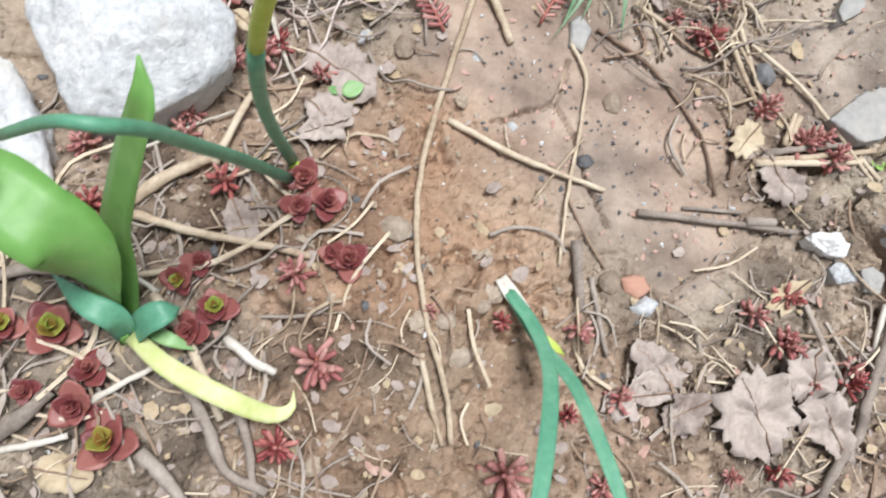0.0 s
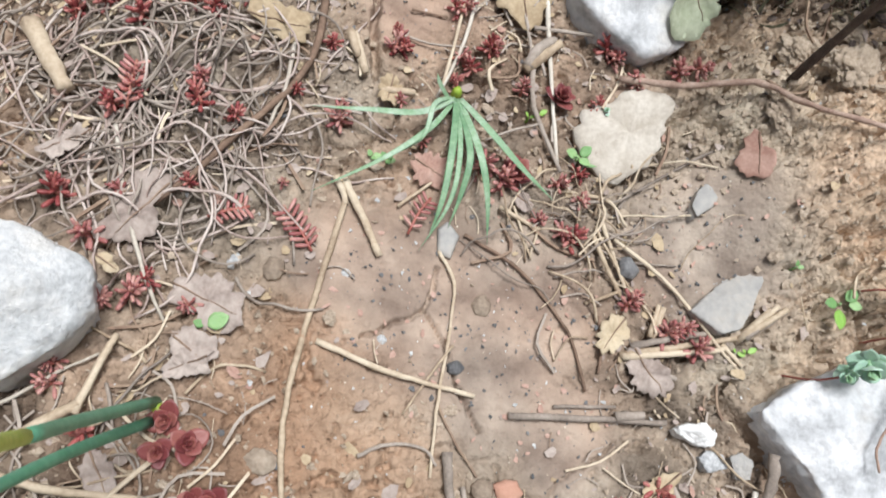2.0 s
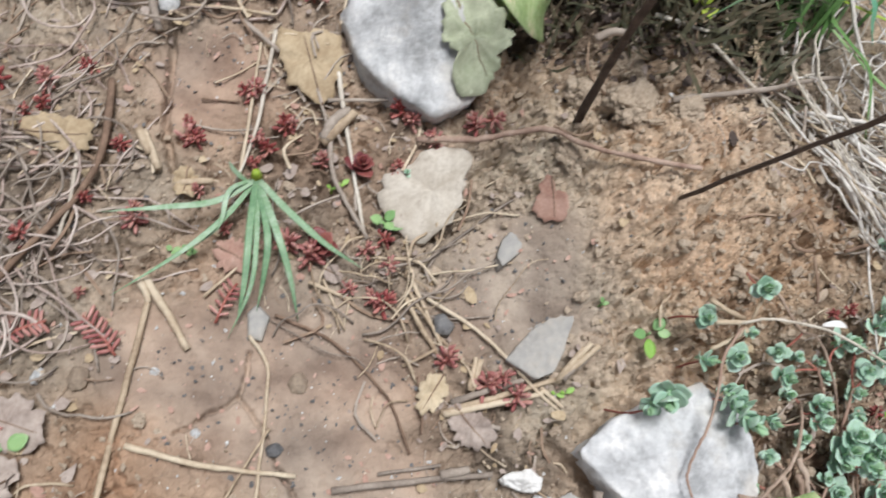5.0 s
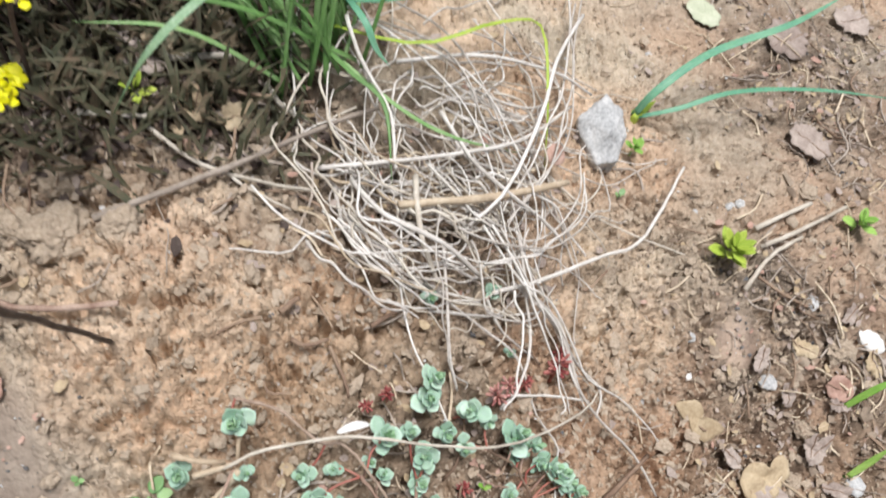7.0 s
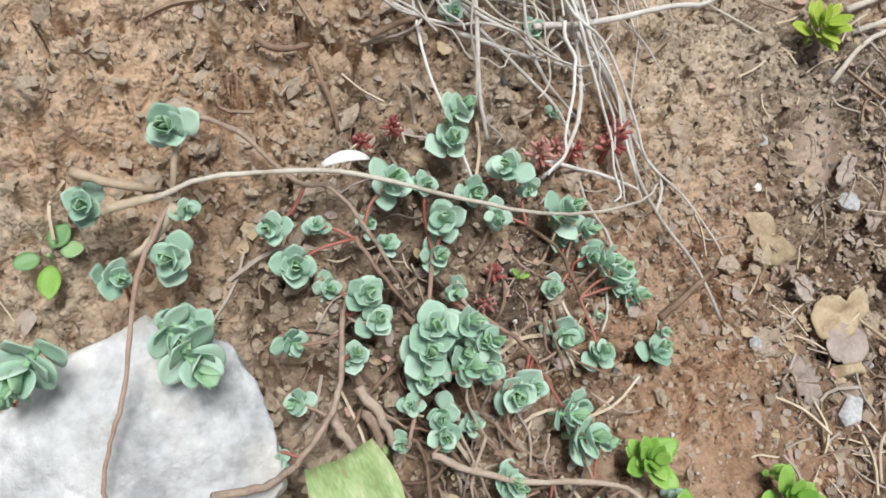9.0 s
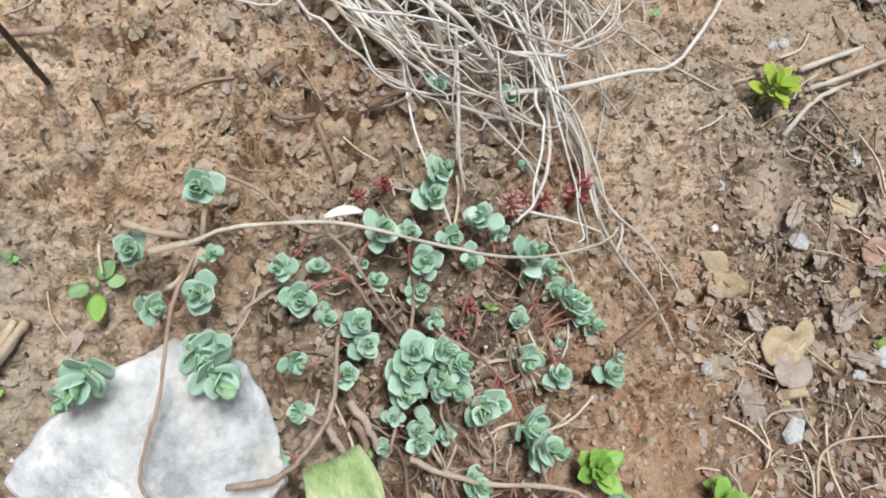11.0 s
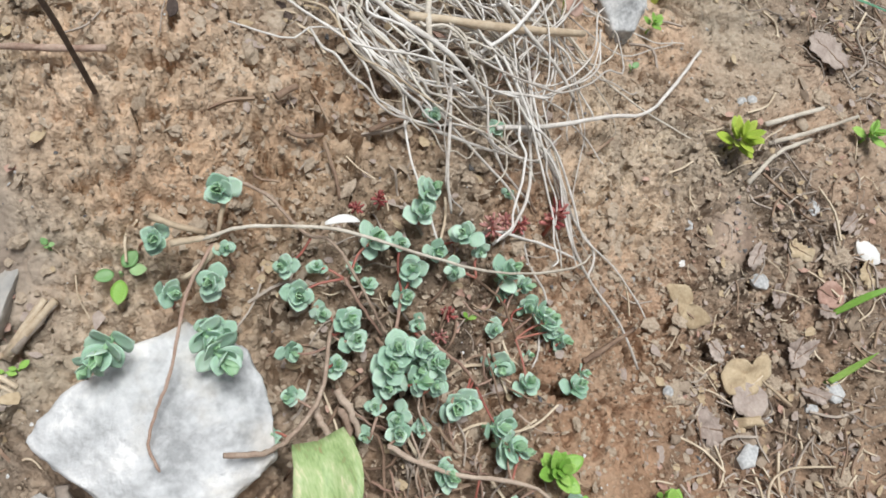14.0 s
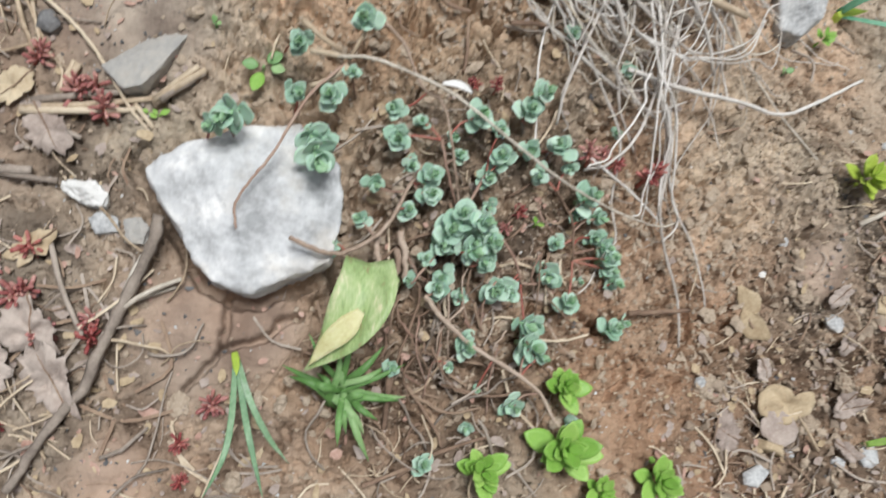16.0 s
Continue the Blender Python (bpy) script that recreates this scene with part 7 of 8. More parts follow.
# two tall bare twigs that stand up out of the loam
stem("bare_twig", [(0.502, 0.314, 0.000), (0.497, 0.285, 0.148), (0.494, 0.267, 0.241), (0.493, 0.270, 0.281), (0.495, 0.275, 0.304), (0.493, 0.276, 0.335), (0.497, 0.279, 0.349)], 0.0016, 0.0011, DARK_TWIG, "thin blackish bare twig standing in the loam", "twig", kinks=0.0006, count=26, lift=False)
twig = stem("bare_twig", [(0.452, 0.398, 0.000), (0.444, 0.394, 0.075), (0.437, 0.388, 0.138), (0.433, 0.382, 0.189), (0.431, 0.377, 0.230), (0.433, 0.373, 0.261), (0.436, 0.371, 0.282)], 0.0036, 0.0024, DARK_TWIG, "thick dark brown bare twig standing in a hole", "twig", kinks=0.0004, count=22, lift=False)
stem("side_shoot", [(0.438, 0.389, 0.135), (0.428, 0.392, 0.14), (0.418, 0.39, 0.142)], 0.0022, 0.003, GREY_TWIG, "", parent=twig, lift=False)

# ---- dead leaves ----
def flake(outline, material, label, name="dead_leaf", lift=0.002, crinkle=0.003, ragged=0.06, cup=0.0, category="leaf", thick=0.0006, base=None):
    """A dry leaf or scale: its outline in the plan, crinkled, with an upper and a lower skin."""
    pts = [Vector((p[0], p[1], 0)) for p in outline]
    c = sum(pts, Vector()) / len(pts)
    hc = sum(p[2] for p in outline) / len(outline)
    ring = sorted(((math.atan2(p.y - c.y, p.x - c.x), (p - c).length, o[2]) for p, o in zip(pts, outline)))
    spin, rounds = 48, 6
    ang = [r[0] for r in ring] + [ring[0][0] + 2 * math.pi]
    zc = max(float(lie(c.x, c.y)) + hc, top(c.x, c.y)) + lift if base is None else base
    verts, faces = [], []
    seed = Vector((c.x * 50, c.y * 50, 1))
    for skin in (0, 1):
        for k in range(rounds + 1):
            u = k / rounds
            for s in range(spin):
                a = ang[0] + 2 * math.pi * s / spin
                q = next(i for i in range(len(ring)) if ang[i] <= a <= ang[i + 1] + 1e-9)
                w = (a - ang[q]) / max(1e-6, ang[q + 1] - ang[q])
                r1, r2 = ring[q], ring[(q + 1) % len(ring)]
                rad = (r1[1] + (r2[1] - r1[1]) * w) * (1 + ragged * noise.noise(Vector((math.cos(a) * 4, math.sin(a) * 4, 0)) + seed) * 2)
                x, y = c.x + u * rad * math.cos(a), c.y + u * rad * math.sin(a)
                h = (r1[2] + (r2[2] - r1[2]) * w) * u + hc * (1 - u)
                z = (max(float(lie(x, y)) + h, top(x, y) * 0.6 + 0.4 * (float(lie(x, y)) + h)) + lift if base is None else base)
                z += crinkle * noise.fractal(Vector((x * 70, y * 70, 0)) + seed, 0.8, 2.0, 3) + cup * u * u - skin * thick
                verts.append(Vector((x - c.x, y - c.y, z - zc)))
    half = (rounds + 1) * spin
    for k in range(rounds):
        for s in range(spin):
            f = (k * spin + s, k * spin + (s + 1) % spin, (k + 1) * spin + (s + 1) % spin, (k + 1) * spin + s)
            faces.append(f)
            faces.append(tuple(half + i for i in f[::-1]))
    for s in range(spin):
        e, e2 = rounds * spin + s, rounds * spin + (s + 1) % spin
        faces.append((e, e2, half + e2, half + e))
    ob = thing(name, mesh_of(name, verts, faces, material), label, category, Matrix.Translation((c.x, c.y, zc)))
    if name == "dead_leaf":
        far = max(ring, key=lambda r: r[1])
        s = int((far[0] - ang[0]) / (2 * math.pi) * spin) % spin
        spine = [verts[r * spin + s] + Vector((0, 0, 0.0003)) for r in range(rounds, 0, -1)] + [verts[r * spin + (s + spin // 2) % spin] + Vector((0, 0, 0.0003)) for r in range(1, rounds)]
        v, f = tube(spine, lambda u: 0.0007 * (1.2 - 0.8 * u), 5)
        part("midrib", mesh_of("midrib", v, f, BROWN_TWIG), ob)
    return ob


for line in ([(0.222, 0.064, 0.006), (0.235, 0.068, 0.01), (0.246, 0.060, 0.01), (0.256, 0.038, 0.006), (0.241, 0.036, 0.005), (0.224, 0.049, 0.004)], [(0.247, 0.025, 0.004), (0.262, 0.033, 0.008), (0.278, 0.031, 0.008), (0.276, 0.019, 0.005), (0.258, 0.008, 0.003), (0.246, 0.014, 0.003)], [(0.283, 0.032, 0.008), (0.301, 0.048, 0.014), (0.310, 0.050, 0.016), (0.328, 0.038, 0.014), (0.337, 0.012, 0.008), (0.325, -0.006, 0.005), (0.302, -0.004, 0.004), (0.286, 0.008, 0.004)], [(0.331, 0.038, 0.01), (0.345, 0.066, 0.022), (0.355, 0.053, 0.02), (0.366, 0.033, 0.012), (0.347, 0.028, 0.008)], [(0.343, 0.028, 0.01), (0.364, 0.033, 0.016), (0.373, 0.013, 0.012), (0.379, -0.007, 0.004), (0.357, 0.003, 0.006)], [(0.201, 0.025, 0.003), (0.220, 0.036, 0.006), (0.252, 0.037, 0.006), (0.229, 0.027, 0.004)]):
    flake(line, DEAD_LEAF, "grey-brown crumpled dead leaf on the mud", crinkle=0.009, ragged=0.2)
flake([(0.244, 0.319, 0.003), (0.257, 0.319, 0.003), (0.255, 0.308, 0.003)], DEAD_LEAF, "small grey-brown dead leaf scrap")
flake([(0.233, 0.519, 0.004), (0.250, 0.511, 0.006), (0.272, 0.513, 0.006), (0.275, 0.478, 0.006), (0.261, 0.453, 0.004), (0.243, 0.464, 0.004), (0.232, 0.489, 0.004)], BEIGE_LEAF, "beige dead leaf with small holes on red stonecrop", crinkle=0.004, ragged=0.12)
flake([(0.206, 0.581, 0.004), (0.225, 0.587, 0.008), (0.235, 0.564, 0.008), (0.232, 0.543, 0.004), (0.219, 0.548, 0.004), (0.211, 0.561, 0.004)], BEIGE_LEAF, "beige curled dead leaf among dry stems", crinkle=0.004, ragged=0.12)
flake([(0.043, 0.429, 0.006), (0.070, 0.442, 0.01), (0.090, 0.438, 0.008), (0.086, 0.425, 0.005), (0.066, 0.420, 0.005), (0.057, 0.423, 0.005)], BEIGE_LEAF, "pale beige dead leaf among red stonecrop", crinkle=0.003, ragged=0.12)
flake([(-0.054, 0.281, 0.004), (-0.038, 0.290, 0.008), (-0.014, 0.296, 0.008), (-0.000, 0.317, 0.006), (-0.010, 0.282, 0.005), (-0.031, 0.273, 0.004)], DEAD_LEAF, "brown curled dead leaf beside the white boulder", crinkle=0.005, ragged=0.1)
flake([(-0.002, 0.244, 0.004), (0.023, 0.249, 0.006), (0.045, 0.235, 0.006), (0.042, 0.212, 0.004), (0.017, 0.224, 0.004)], DEAD_LEAF, "dark brown shrivelled dead leaf on litter", crinkle=0.005, ragged=0.2)
flake([(0.163, 0.347, 0.004), (0.180, 0.349, 0.006), (0.193, 0.344, 0.006), (0.188, 0.329, 0.004), (0.175, 0.326, 0.004), (0.165, 0.336, 0.004)], RED_DEAD, "brown jagged dead leaf beside the tuft", crinkle=0.004, ragged=0.3)
flake([(0.423, 0.362, 0.003), (0.425, 0.345, 0.004), (0.432, 0.335, 0.004), (0.427, 0.322, 0.003), (0.416, 0.326, 0.003), (0.416, 0.349, 0.003)], RED_DEAD, "faded pink dead leaf on the loam", crinkle=0.002, ragged=0.1)
flake([(0.295, 0.380, 0.002), (0.327, 0.395, 0.004), (0.350, 0.404, 0.005), (0.376, 0.390, 0.005), (0.363, 0.377, 0.005), (0.359, 0.362, 0.005), (0.343, 0.341, 0.004), (0.316, 0.333, 0.003), (0.301, 0.349, 0.002)], CRUST, "pale dried clay crust beside an open crack", name="clay_crust", category="soil crust", crinkle=0.0025, ragged=0.12, thick=0.005, lift=0.003)
flake([(0.358, 0.524, 0.056), (0.386, 0.498, 0.058), (0.410, 0.471, 0.04), (0.398, 0.455, 0.034), (0.386, 0.434, 0.022), (0.367, 0.431, 0.024), (0.362, 0.460, 0.048), (0.359, 0.498, 0.058)], PALE_LEAF, "pale green dried leaf draped over the white stone", crinkle=0.006, ragged=0.14)
flake([(0.966, 0.027, 0.004), (1.000, 0.024, 0.010), (1.020, 0.029, 0.010), (1.026, 0.018, 0.008), (1.007, 0.003, 0.006), (0.979, 0.003, 0.004), (0.961, 0.013, 0.004)], BEIGE_LEAF, "beige scrap of dry bark in the litter", name="bark_scrap", crinkle=0.005, ragged=0.05, thick=0.0015)
v, f = blade(curve_through([on((0.604, 0.211, 0.034)), on((0.612, 0.2105, 0.036)), on((0.619, 0.209, 0.036)), on((0.625, 0.207, 0.034))], 9), lambda u: 0.0055 * math.sin(math.pi * (0.12 + 0.8 * u)), 0.0005, 0.5)
petal_at = on((0.616, 0.209, 0.036))
thing("petal", mesh_of("petal", [q - petal_at for q in v], f, WHITE_BIT), "white curled petal caught beside the stonecrop", "petal", Matrix.Translation(petal_at))
flake([(0.970, 0.005, 0.004), (1.006, -0.006, 0.007), (0.997, -0.019, 0.006), (0.973, -0.017, 0.004), (0.963, -0.006, 0.004)], DEAD_LEAF, "brown scrap of dry bark in the litter", name="bark_scrap", crinkle=0.004, ragged=0.05, thick=0.0015)
flake([(0.907, 0.001, 0.003), (0.933, -0.004, 0.006), (0.935, -0.018, 0.005), (0.907, -0.025, 0.003), (0.901, -0.010, 0.003)], DEAD_LEAF, "grey shrivelled leaf in the litter", crinkle=0.005, ragged=0.3)
flake([(1.092, 0.067, 0.003), (1.116, 0.061, 0.005), (1.111, 0.044, 0.004), (1.097, 0.049, 0.003)], RED_DEAD, "orange-brown leaf scrap in the litter", crinkle=0.003)
flake([(0.918, 0.123, 0.003), (0.935, 0.119, 0.005), (0.945, 0.099, 0.006), (0.970, 0.077, 0.003), (0.952, 0.077, 0.003), (0.929, 0.102, 0.003)], BEIGE_LEAF, "pale straw husk on the loam", name="straw_husk", crinkle=0.003)
flake([(1.210, 0.523, 0.003), (1.237, 0.518, 0.006), (1.245, 0.494, 0.005), (1.225, 0.481, 0.003), (1.209, 0.494, 0.003)], PALE_LEAF, "pale yellow fallen petal on the loam", name="petal", crinkle=0.003)
flake([(0.871, 0.362, 0.026), (0.884, 0.360, 0.028), (0.877, 0.346, 0.026), (0.868, 0.348, 0.024)], RED_DEAD, "orange leaf scrap caught in straw", crinkle=0.002)
flake([(1.214, 0.320, 0.004), (1.250, 0.314, 0.008), (1.242, 0.276, 0.006), (1.214, 0.293, 0.004)], DEAD_LEAF, "grey-brown dead leaf in the litter", crinkle=0.004, ragged=0.15)
flake([(1.300, 0.455, 0.004), (1.361, 0.443, 0.006), (1.346, 0.421, 0.005), (1.293, 0.430, 0.004)], DEAD_LEAF, "pale dead leaf scrap on the loam", crinkle=0.004, ragged=0.15)
flake([(1.471, 0.466, 0.004), (1.497, 0.443, 0.008), (1.454, 0.423, 0.005), (1.438, 0.438, 0.004)], DEAD_LEAF, "grey dead leaf at the litter's edge", crinkle=0.004, ragged=0.15)
flake([(-0.127, -0.014, 0.003), (-0.106, -0.010, 0.006), (-0.094, -0.016, 0.005), (-0.111, -0.025, 0.003)], BEIGE_LEAF, "beige dead leaf in the litter", crinkle=0.004)
flake([(0.005, 0.207, 0.003), (0.031, 0.207, 0.005), (0.028, 0.187, 0.004), (0.011, 0.188, 0.003)], DEAD_LEAF, "grey-brown dead leaf beside the onion", crinkle=0.005, ragged=0.2)
flake([(-0.045, 0.259, 0.014), (-0.034, 0.255, 0.016), (-0.030, 0.250, 0.012), (-0.040, 0.253, 0.012)], BEIGE_LEAF, "pale pointed dead leaf beside the boulder", crinkle=0.002)
for q, size, turn in (((0.606, 0.516, 0), 0.024, 0.3), ((0.606, 0.463, 0), 0.02, 1.2), ((0.582, 0.503, 0), 0.022, 2.0), ((0.630, 0.452, 0), 0.022, 0.6), ((0.568, 0.534, 0), 0.024, 2.6), ((0.647, 0.517, 0), 0.02, 1.7), ((1.035, 0.119, 0), 0.016, 0.8), ((1.086, 0.108, 0), 0.018, 2.2), ((1.151, 0.116, 0), 0.016, 0.4), ((1.053, 0.076, 0), 0.016, 1.1), ((1.097, 0.043, 0), 0.016, 2.8), ((1.058, 0.014, 0), 0.02, 0.2), ((1.149, 0.061, 0), 0.018, 1.5), ((1.054, 0.019, 0), 0.015, 0.9), ((1.054, -0.027, 0), 0.016, 2.4), ((0.968, 0.049, 0), 0.014, 1.9), ((0.339, 0.101, 0), 0.02, 0.7), ((0.340, 0.184, 0), 0.026, 2.1), ((0.314, 0.213, 0), 0.02, 1.0), ((-0.074, 0.339, 0), 0.02, 0.5), ((0.148, 0.397, 0), 0.016, 1.4), ((-0.028, 0.124, 0), 0.018, 2.0), ((0.014, 0.190, 0), 0.018, 0.4)):
    flake([(q[0] + size * w * math.cos(turn + b), q[1] + size * w * 0.62 * math.sin(turn + b) + size * 0.2 * math.cos(b), rand(0.001, 0.008)) for b, w in ((0, 1.0), (0.9, 0.6), (1.8, 0.55), (2.7, 0.8), (3.6, 0.75), (4.5, 0.5), (5.4, 0.6))], random.choice((DEAD_LEAF, DEAD_LEAF, BEIGE_LEAF)), "crumpled brown dead leaf lying in the litter", crinkle=0.005, ragged=0.2)

# ---- crumbs of loam, litter and grit that nobody could count ----
def scatter(count, seed, where):
    """Places of the plan by a density from 0 to 1."""
    rnd = np.random.RandomState(seed)
    out = []
    while len(out) < count:
        x, y = rnd.uniform(-0.22, 1.56, 4000), rnd.uniform(-0.2, 0.72, 4000)
        keep = rnd.uniform(0, 1, 4000) < where(x, y)
        out += list(zip(x[keep], y[keep]))
    return np.array(out[:count])


def near(rows, x, y, soft=0.25):
    w = np.zeros(np.shape(x))
    for (cx, cy, _), r in rows:
        w = np.maximum(w, 1 / (1 + np.exp(np.clip((np.hypot(x - cx, y - cy) - r) / (soft * r), -50, 50))))
    return w


SLABS = [((0.475, 0.135, 0), 0.075), ((-0.110, 0.236, 0), 0.08), ((0.341, 0.502, 0), 0.055)]


def many(name, places, sizes, shape, material, label, category, sink=0.3, flatten=0.75, seed=0):
    """Joined copies of a few small shapes, each turned and sized for itself."""
    rnd = np.random.RandomState(seed)
    shapes = [(np.array([tuple(v) for v in vs]), np.array(fs)) for vs, fs in shape]
    verts, faces, base = [], [], 0
    z = np.array([top(x, y) for x, y in places])
    for (x, y), h, s in zip(places, z, sizes):
        vs, fs = shapes[rnd.randint(len(shapes))]
        a = rnd.uniform(0, 6.283)
        c, n = math.cos(a), math.sin(a)
        p = vs * s * rnd.uniform(0.6, 1.4, 3)
        q = np.stack([p[:, 0] * c - p[:, 1] * n + x, p[:, 0] * n + p[:, 1] * c + y, p[:, 2] * flatten + h + s * (0.5 - sink)], 1)
        verts.append(q)
        faces.append(fs + base)
        base += len(vs)
    v, f = np.concatenate(verts), np.concatenate(faces)
    me = bpy.data.meshes.new(name)
    me.vertices.add(len(v))
    me.vertices.foreach_set("co", v.astype(np.float32).ravel())
    k = f.shape[1]
    me.loops.add(f.size)
    me.loops.foreach_set("vertex_index", f.astype(np.int32).ravel())
    me.polygons.add(len(f))
    me.polygons.foreach_set("loop_start", np.arange(0, f.size, k, dtype=np.int32))
    me.polygons.foreach_set("use_smooth", np.zeros(len(f), bool))
    me.update(calc_edges=True)
    me.materials.append(material)
    return thing(name, me, label, category, kind="stuff")


def crumb_shapes(count, seed, jag):
    """Angular broken bits: hulls of a few points."""
    out, rnd = [], random.Random(seed)
    for _ in range(count):
        bm = bmesh.new()
        for _ in range(8):
            d = Vector((rnd.gauss(0, 1), rnd.gauss(0, 1), rnd.gauss(0, 1))).normalized()
            bm.verts.new(d * 0.5 * rnd.uniform(1 - jag, 1 + jag))
        bmesh.ops.convex_hull(bm, input=bm.verts)
        bmesh.ops.delete(bm, geom=[v for v in bm.verts if not v.link_faces], context="VERTS")
        bmesh.ops.triangulate(bm, faces=bm.faces)
        bm.verts.index_update()
        out.append(([v.co.copy() for v in bm.verts], [tuple(v.index for v in f.verts) for f in bm.faces]))
        bm.free()
    return out


CRUMBS = crumb_shapes(10, 3, 0.42)
rnd = np.random.RandomState(5)


def crumbly(x, y):
    return np.clip(0.22 + 0.9 * near(HEAPS, x, y, 0.2), 0, 1) * (1 - 0.8 * hollow(x, y)) * (1 - 0.97 * near(FLATS, x, y, 0.15)) * (1 - near(SLABS, x, y, 0.1))


def lump_shapes(count, seed):
    """Knobbly little clods."""
    out = []
    for k in range(count):
        bm = bmesh.new()
        bmesh.ops.create_icosphere(bm, subdivisions=2, radius=0.5)
        o = Vector((seed + 7.3 * k, 2.1 * k, 0))
        squeeze = Vector((1.25, 0.95, 0.7))
        for v in bm.verts:
            f = 1 + 0.42 * noise.fractal(v.co * 3.2 + o, 0.7, 2.0, 2) + 0.3 * noise.noise(v.co * 8 + o)
            v.co = Vector((v.co.x * f * squeeze.x, v.co.y * f * squeeze.y, v.co.z * f * squeeze.z))
        bm.verts.index_update()
        out.append(([v.co.copy() for v in bm.verts], [tuple(v.index for v in f.verts) for f in bm.faces]))
        bm.free()
    return out


places = scatter(1500, 12, lambda x, y: crumbly(x, y) * np.clip(0.3 + 1.8 * layered(x * 14 + 2, y * 14, 3), 0, 1))
many("loam_clods", places, 0.0035 + 0.0085 * rnd.uniform(0, 1, len(places)) ** 3.5, lump_shapes(9, 4), CLOD, "knobbly clods of brown loam lying loose", "soil", sink=0.36, flatten=0.9, seed=2)
places = scatter(24000, 11, crumbly)
many("loam_crumbs", places, 0.0014 + 0.0042 * rnd.uniform(0, 1, len(places)) ** 3, CRUMBS, CLOD, "loose crumbs of brown loam over the bed", "soil", sink=0.22, seed=1)


def crust_plates(name, places, sizes, material, label, category, seed):
    """Broken plates of crust with ragged outlines, each lying at its own slant over a hollow edge."""
    r = np.random.RandomState(seed)
    n, count = 8, len(places)
    ang = 2 * np.pi * (np.arange(n) + r.uniform(-0.33, 0.33, (count, n))) / n
    rad = r.uniform(0.5, 1.08, (count, n)) * sizes[:, None]
    turn, long = r.uniform(0, 6.283, (count, 1)), r.uniform(0.75, 1.3, (count, 1))
    px, py = rad * np.cos(ang) * long, rad * np.sin(ang) / long
    x, y = px * np.cos(turn) - py * np.sin(turn), px * np.sin(turn) + py * np.cos(turn)
    e = 0.006
    h = np.array([[top(a, b), top(a + e, b), top(a - e, b), top(a, b + e), top(a, b - e)] for a, b in places])
    sx = np.clip((h[:, 1] - h[:, 2]) / (2 * e), -0.7, 0.7) * 0.7 + r.normal(0, 0.2, count)
    sy = np.clip((h[:, 3] - h[:, 4]) / (2 * e), -0.7, 0.7) * 0.7 + r.normal(0, 0.2, count)
    base = h.mean(1) + sizes * r.uniform(0.02, 0.4, count)
    slope = x * sx[:, None] + y * sy[:, None]
    rim = np.stack([x + places[:, :1], y + places[:, 1:], slope + base[:, None] + r.uniform(-0.12, 0.1, (count, n)) * sizes[:, None]], -1)
    low = np.stack([0.72 * x + places[:, :1], 0.72 * y + places[:, 1:], 0.72 * slope + base[:, None] - 0.65 * sizes[:, None] + 0 * x], -1)
    mid = np.stack([places[:, 0], places[:, 1], base + sizes * r.uniform(0.0, 0.16, count)], -1)[:, None]
    v = np.concatenate([mid, rim, low], 1)
    k = np.arange(n)
    fan = np.stack([0 * k, 1 + k, 1 + (k + 1) % n], -1)
    wall = np.concatenate([np.stack([1 + k, 1 + n + k, 1 + n + (k + 1) % n], -1), np.stack([1 + k, 1 + n + (k + 1) % n, 1 + (k + 1) % n], -1)])
    f = (np.concatenate([fan, wall])[None] + (np.arange(count) * (2 * n + 1))[:, None, None]).reshape(-1, 3)
    me = bpy.data.meshes.new(name)
    me.vertices.add(count * (2 * n + 1))
    me.vertices.foreach_set("co", v.astype(np.float32).ravel())
    me.loops.add(f.size)
    me.loops.foreach_set("vertex_index", f.astype(np.int32).ravel())
    me.polygons.add(len(f))
    me.polygons.foreach_set("loop_start", np.arange(0, f.size, 3, dtype=np.int32))
    me.polygons.foreach_set("use_smooth", np.zeros(len(f), bool))
    me.update(calc_edges=True)
    me.materials.append(material)
    return thing(name, me, label, category, kind="stuff")


def platy(x, y):
    patch = np.clip(0.45 + 1.6 * layered(x * 11 + 3, y * 11, 3), 0.08, 1)
    return np.clip(0.1 + near(HEAPS, x, y, 0.2), 0, 1) * patch * (1 - hollow(x, y)) * (1 - near(FLATS, x, y, 0.15)) * (1 - near(SLABS, x, y, 0.1))


places = scatter(3500, 13, platy)
crust_plates("loam_crust", places, 0.0015 + 0.0045 * rnd.uniform(0, 1, len(places)) ** 2.6, CLOD, "broken crusty plates of dry loam on the heaps", "soil", 14)


def littered(x, y):
    return np.clip(0.05 + near(LITTERED, x, y, 0.2), 0, 1) * (1 - 0.8 * near(FLATS, x, y, 0.15)) * (1 - near(SLABS, x, y, 0.1))


def bits(count, seed, long, radius, bend):
    """Short bent stalks."""
    r = random.Random(seed)
    out = []
    for _ in range(count):
        a = Vector((-0.5 * long, 0, 0))
        b = Vector((0, r.uniform(-bend, bend) * long, r.uniform(0, 0.12) * long))
        c = Vector((0.5 * long, r.uniform(-bend, bend) * long, r.uniform(-0.02, 0.1) * long))
        v, f = tube(curve_through([a, b, c], 7), lambda u: radius, 4)
        out.append((v, [q for q in f[:-2]]))
    return out


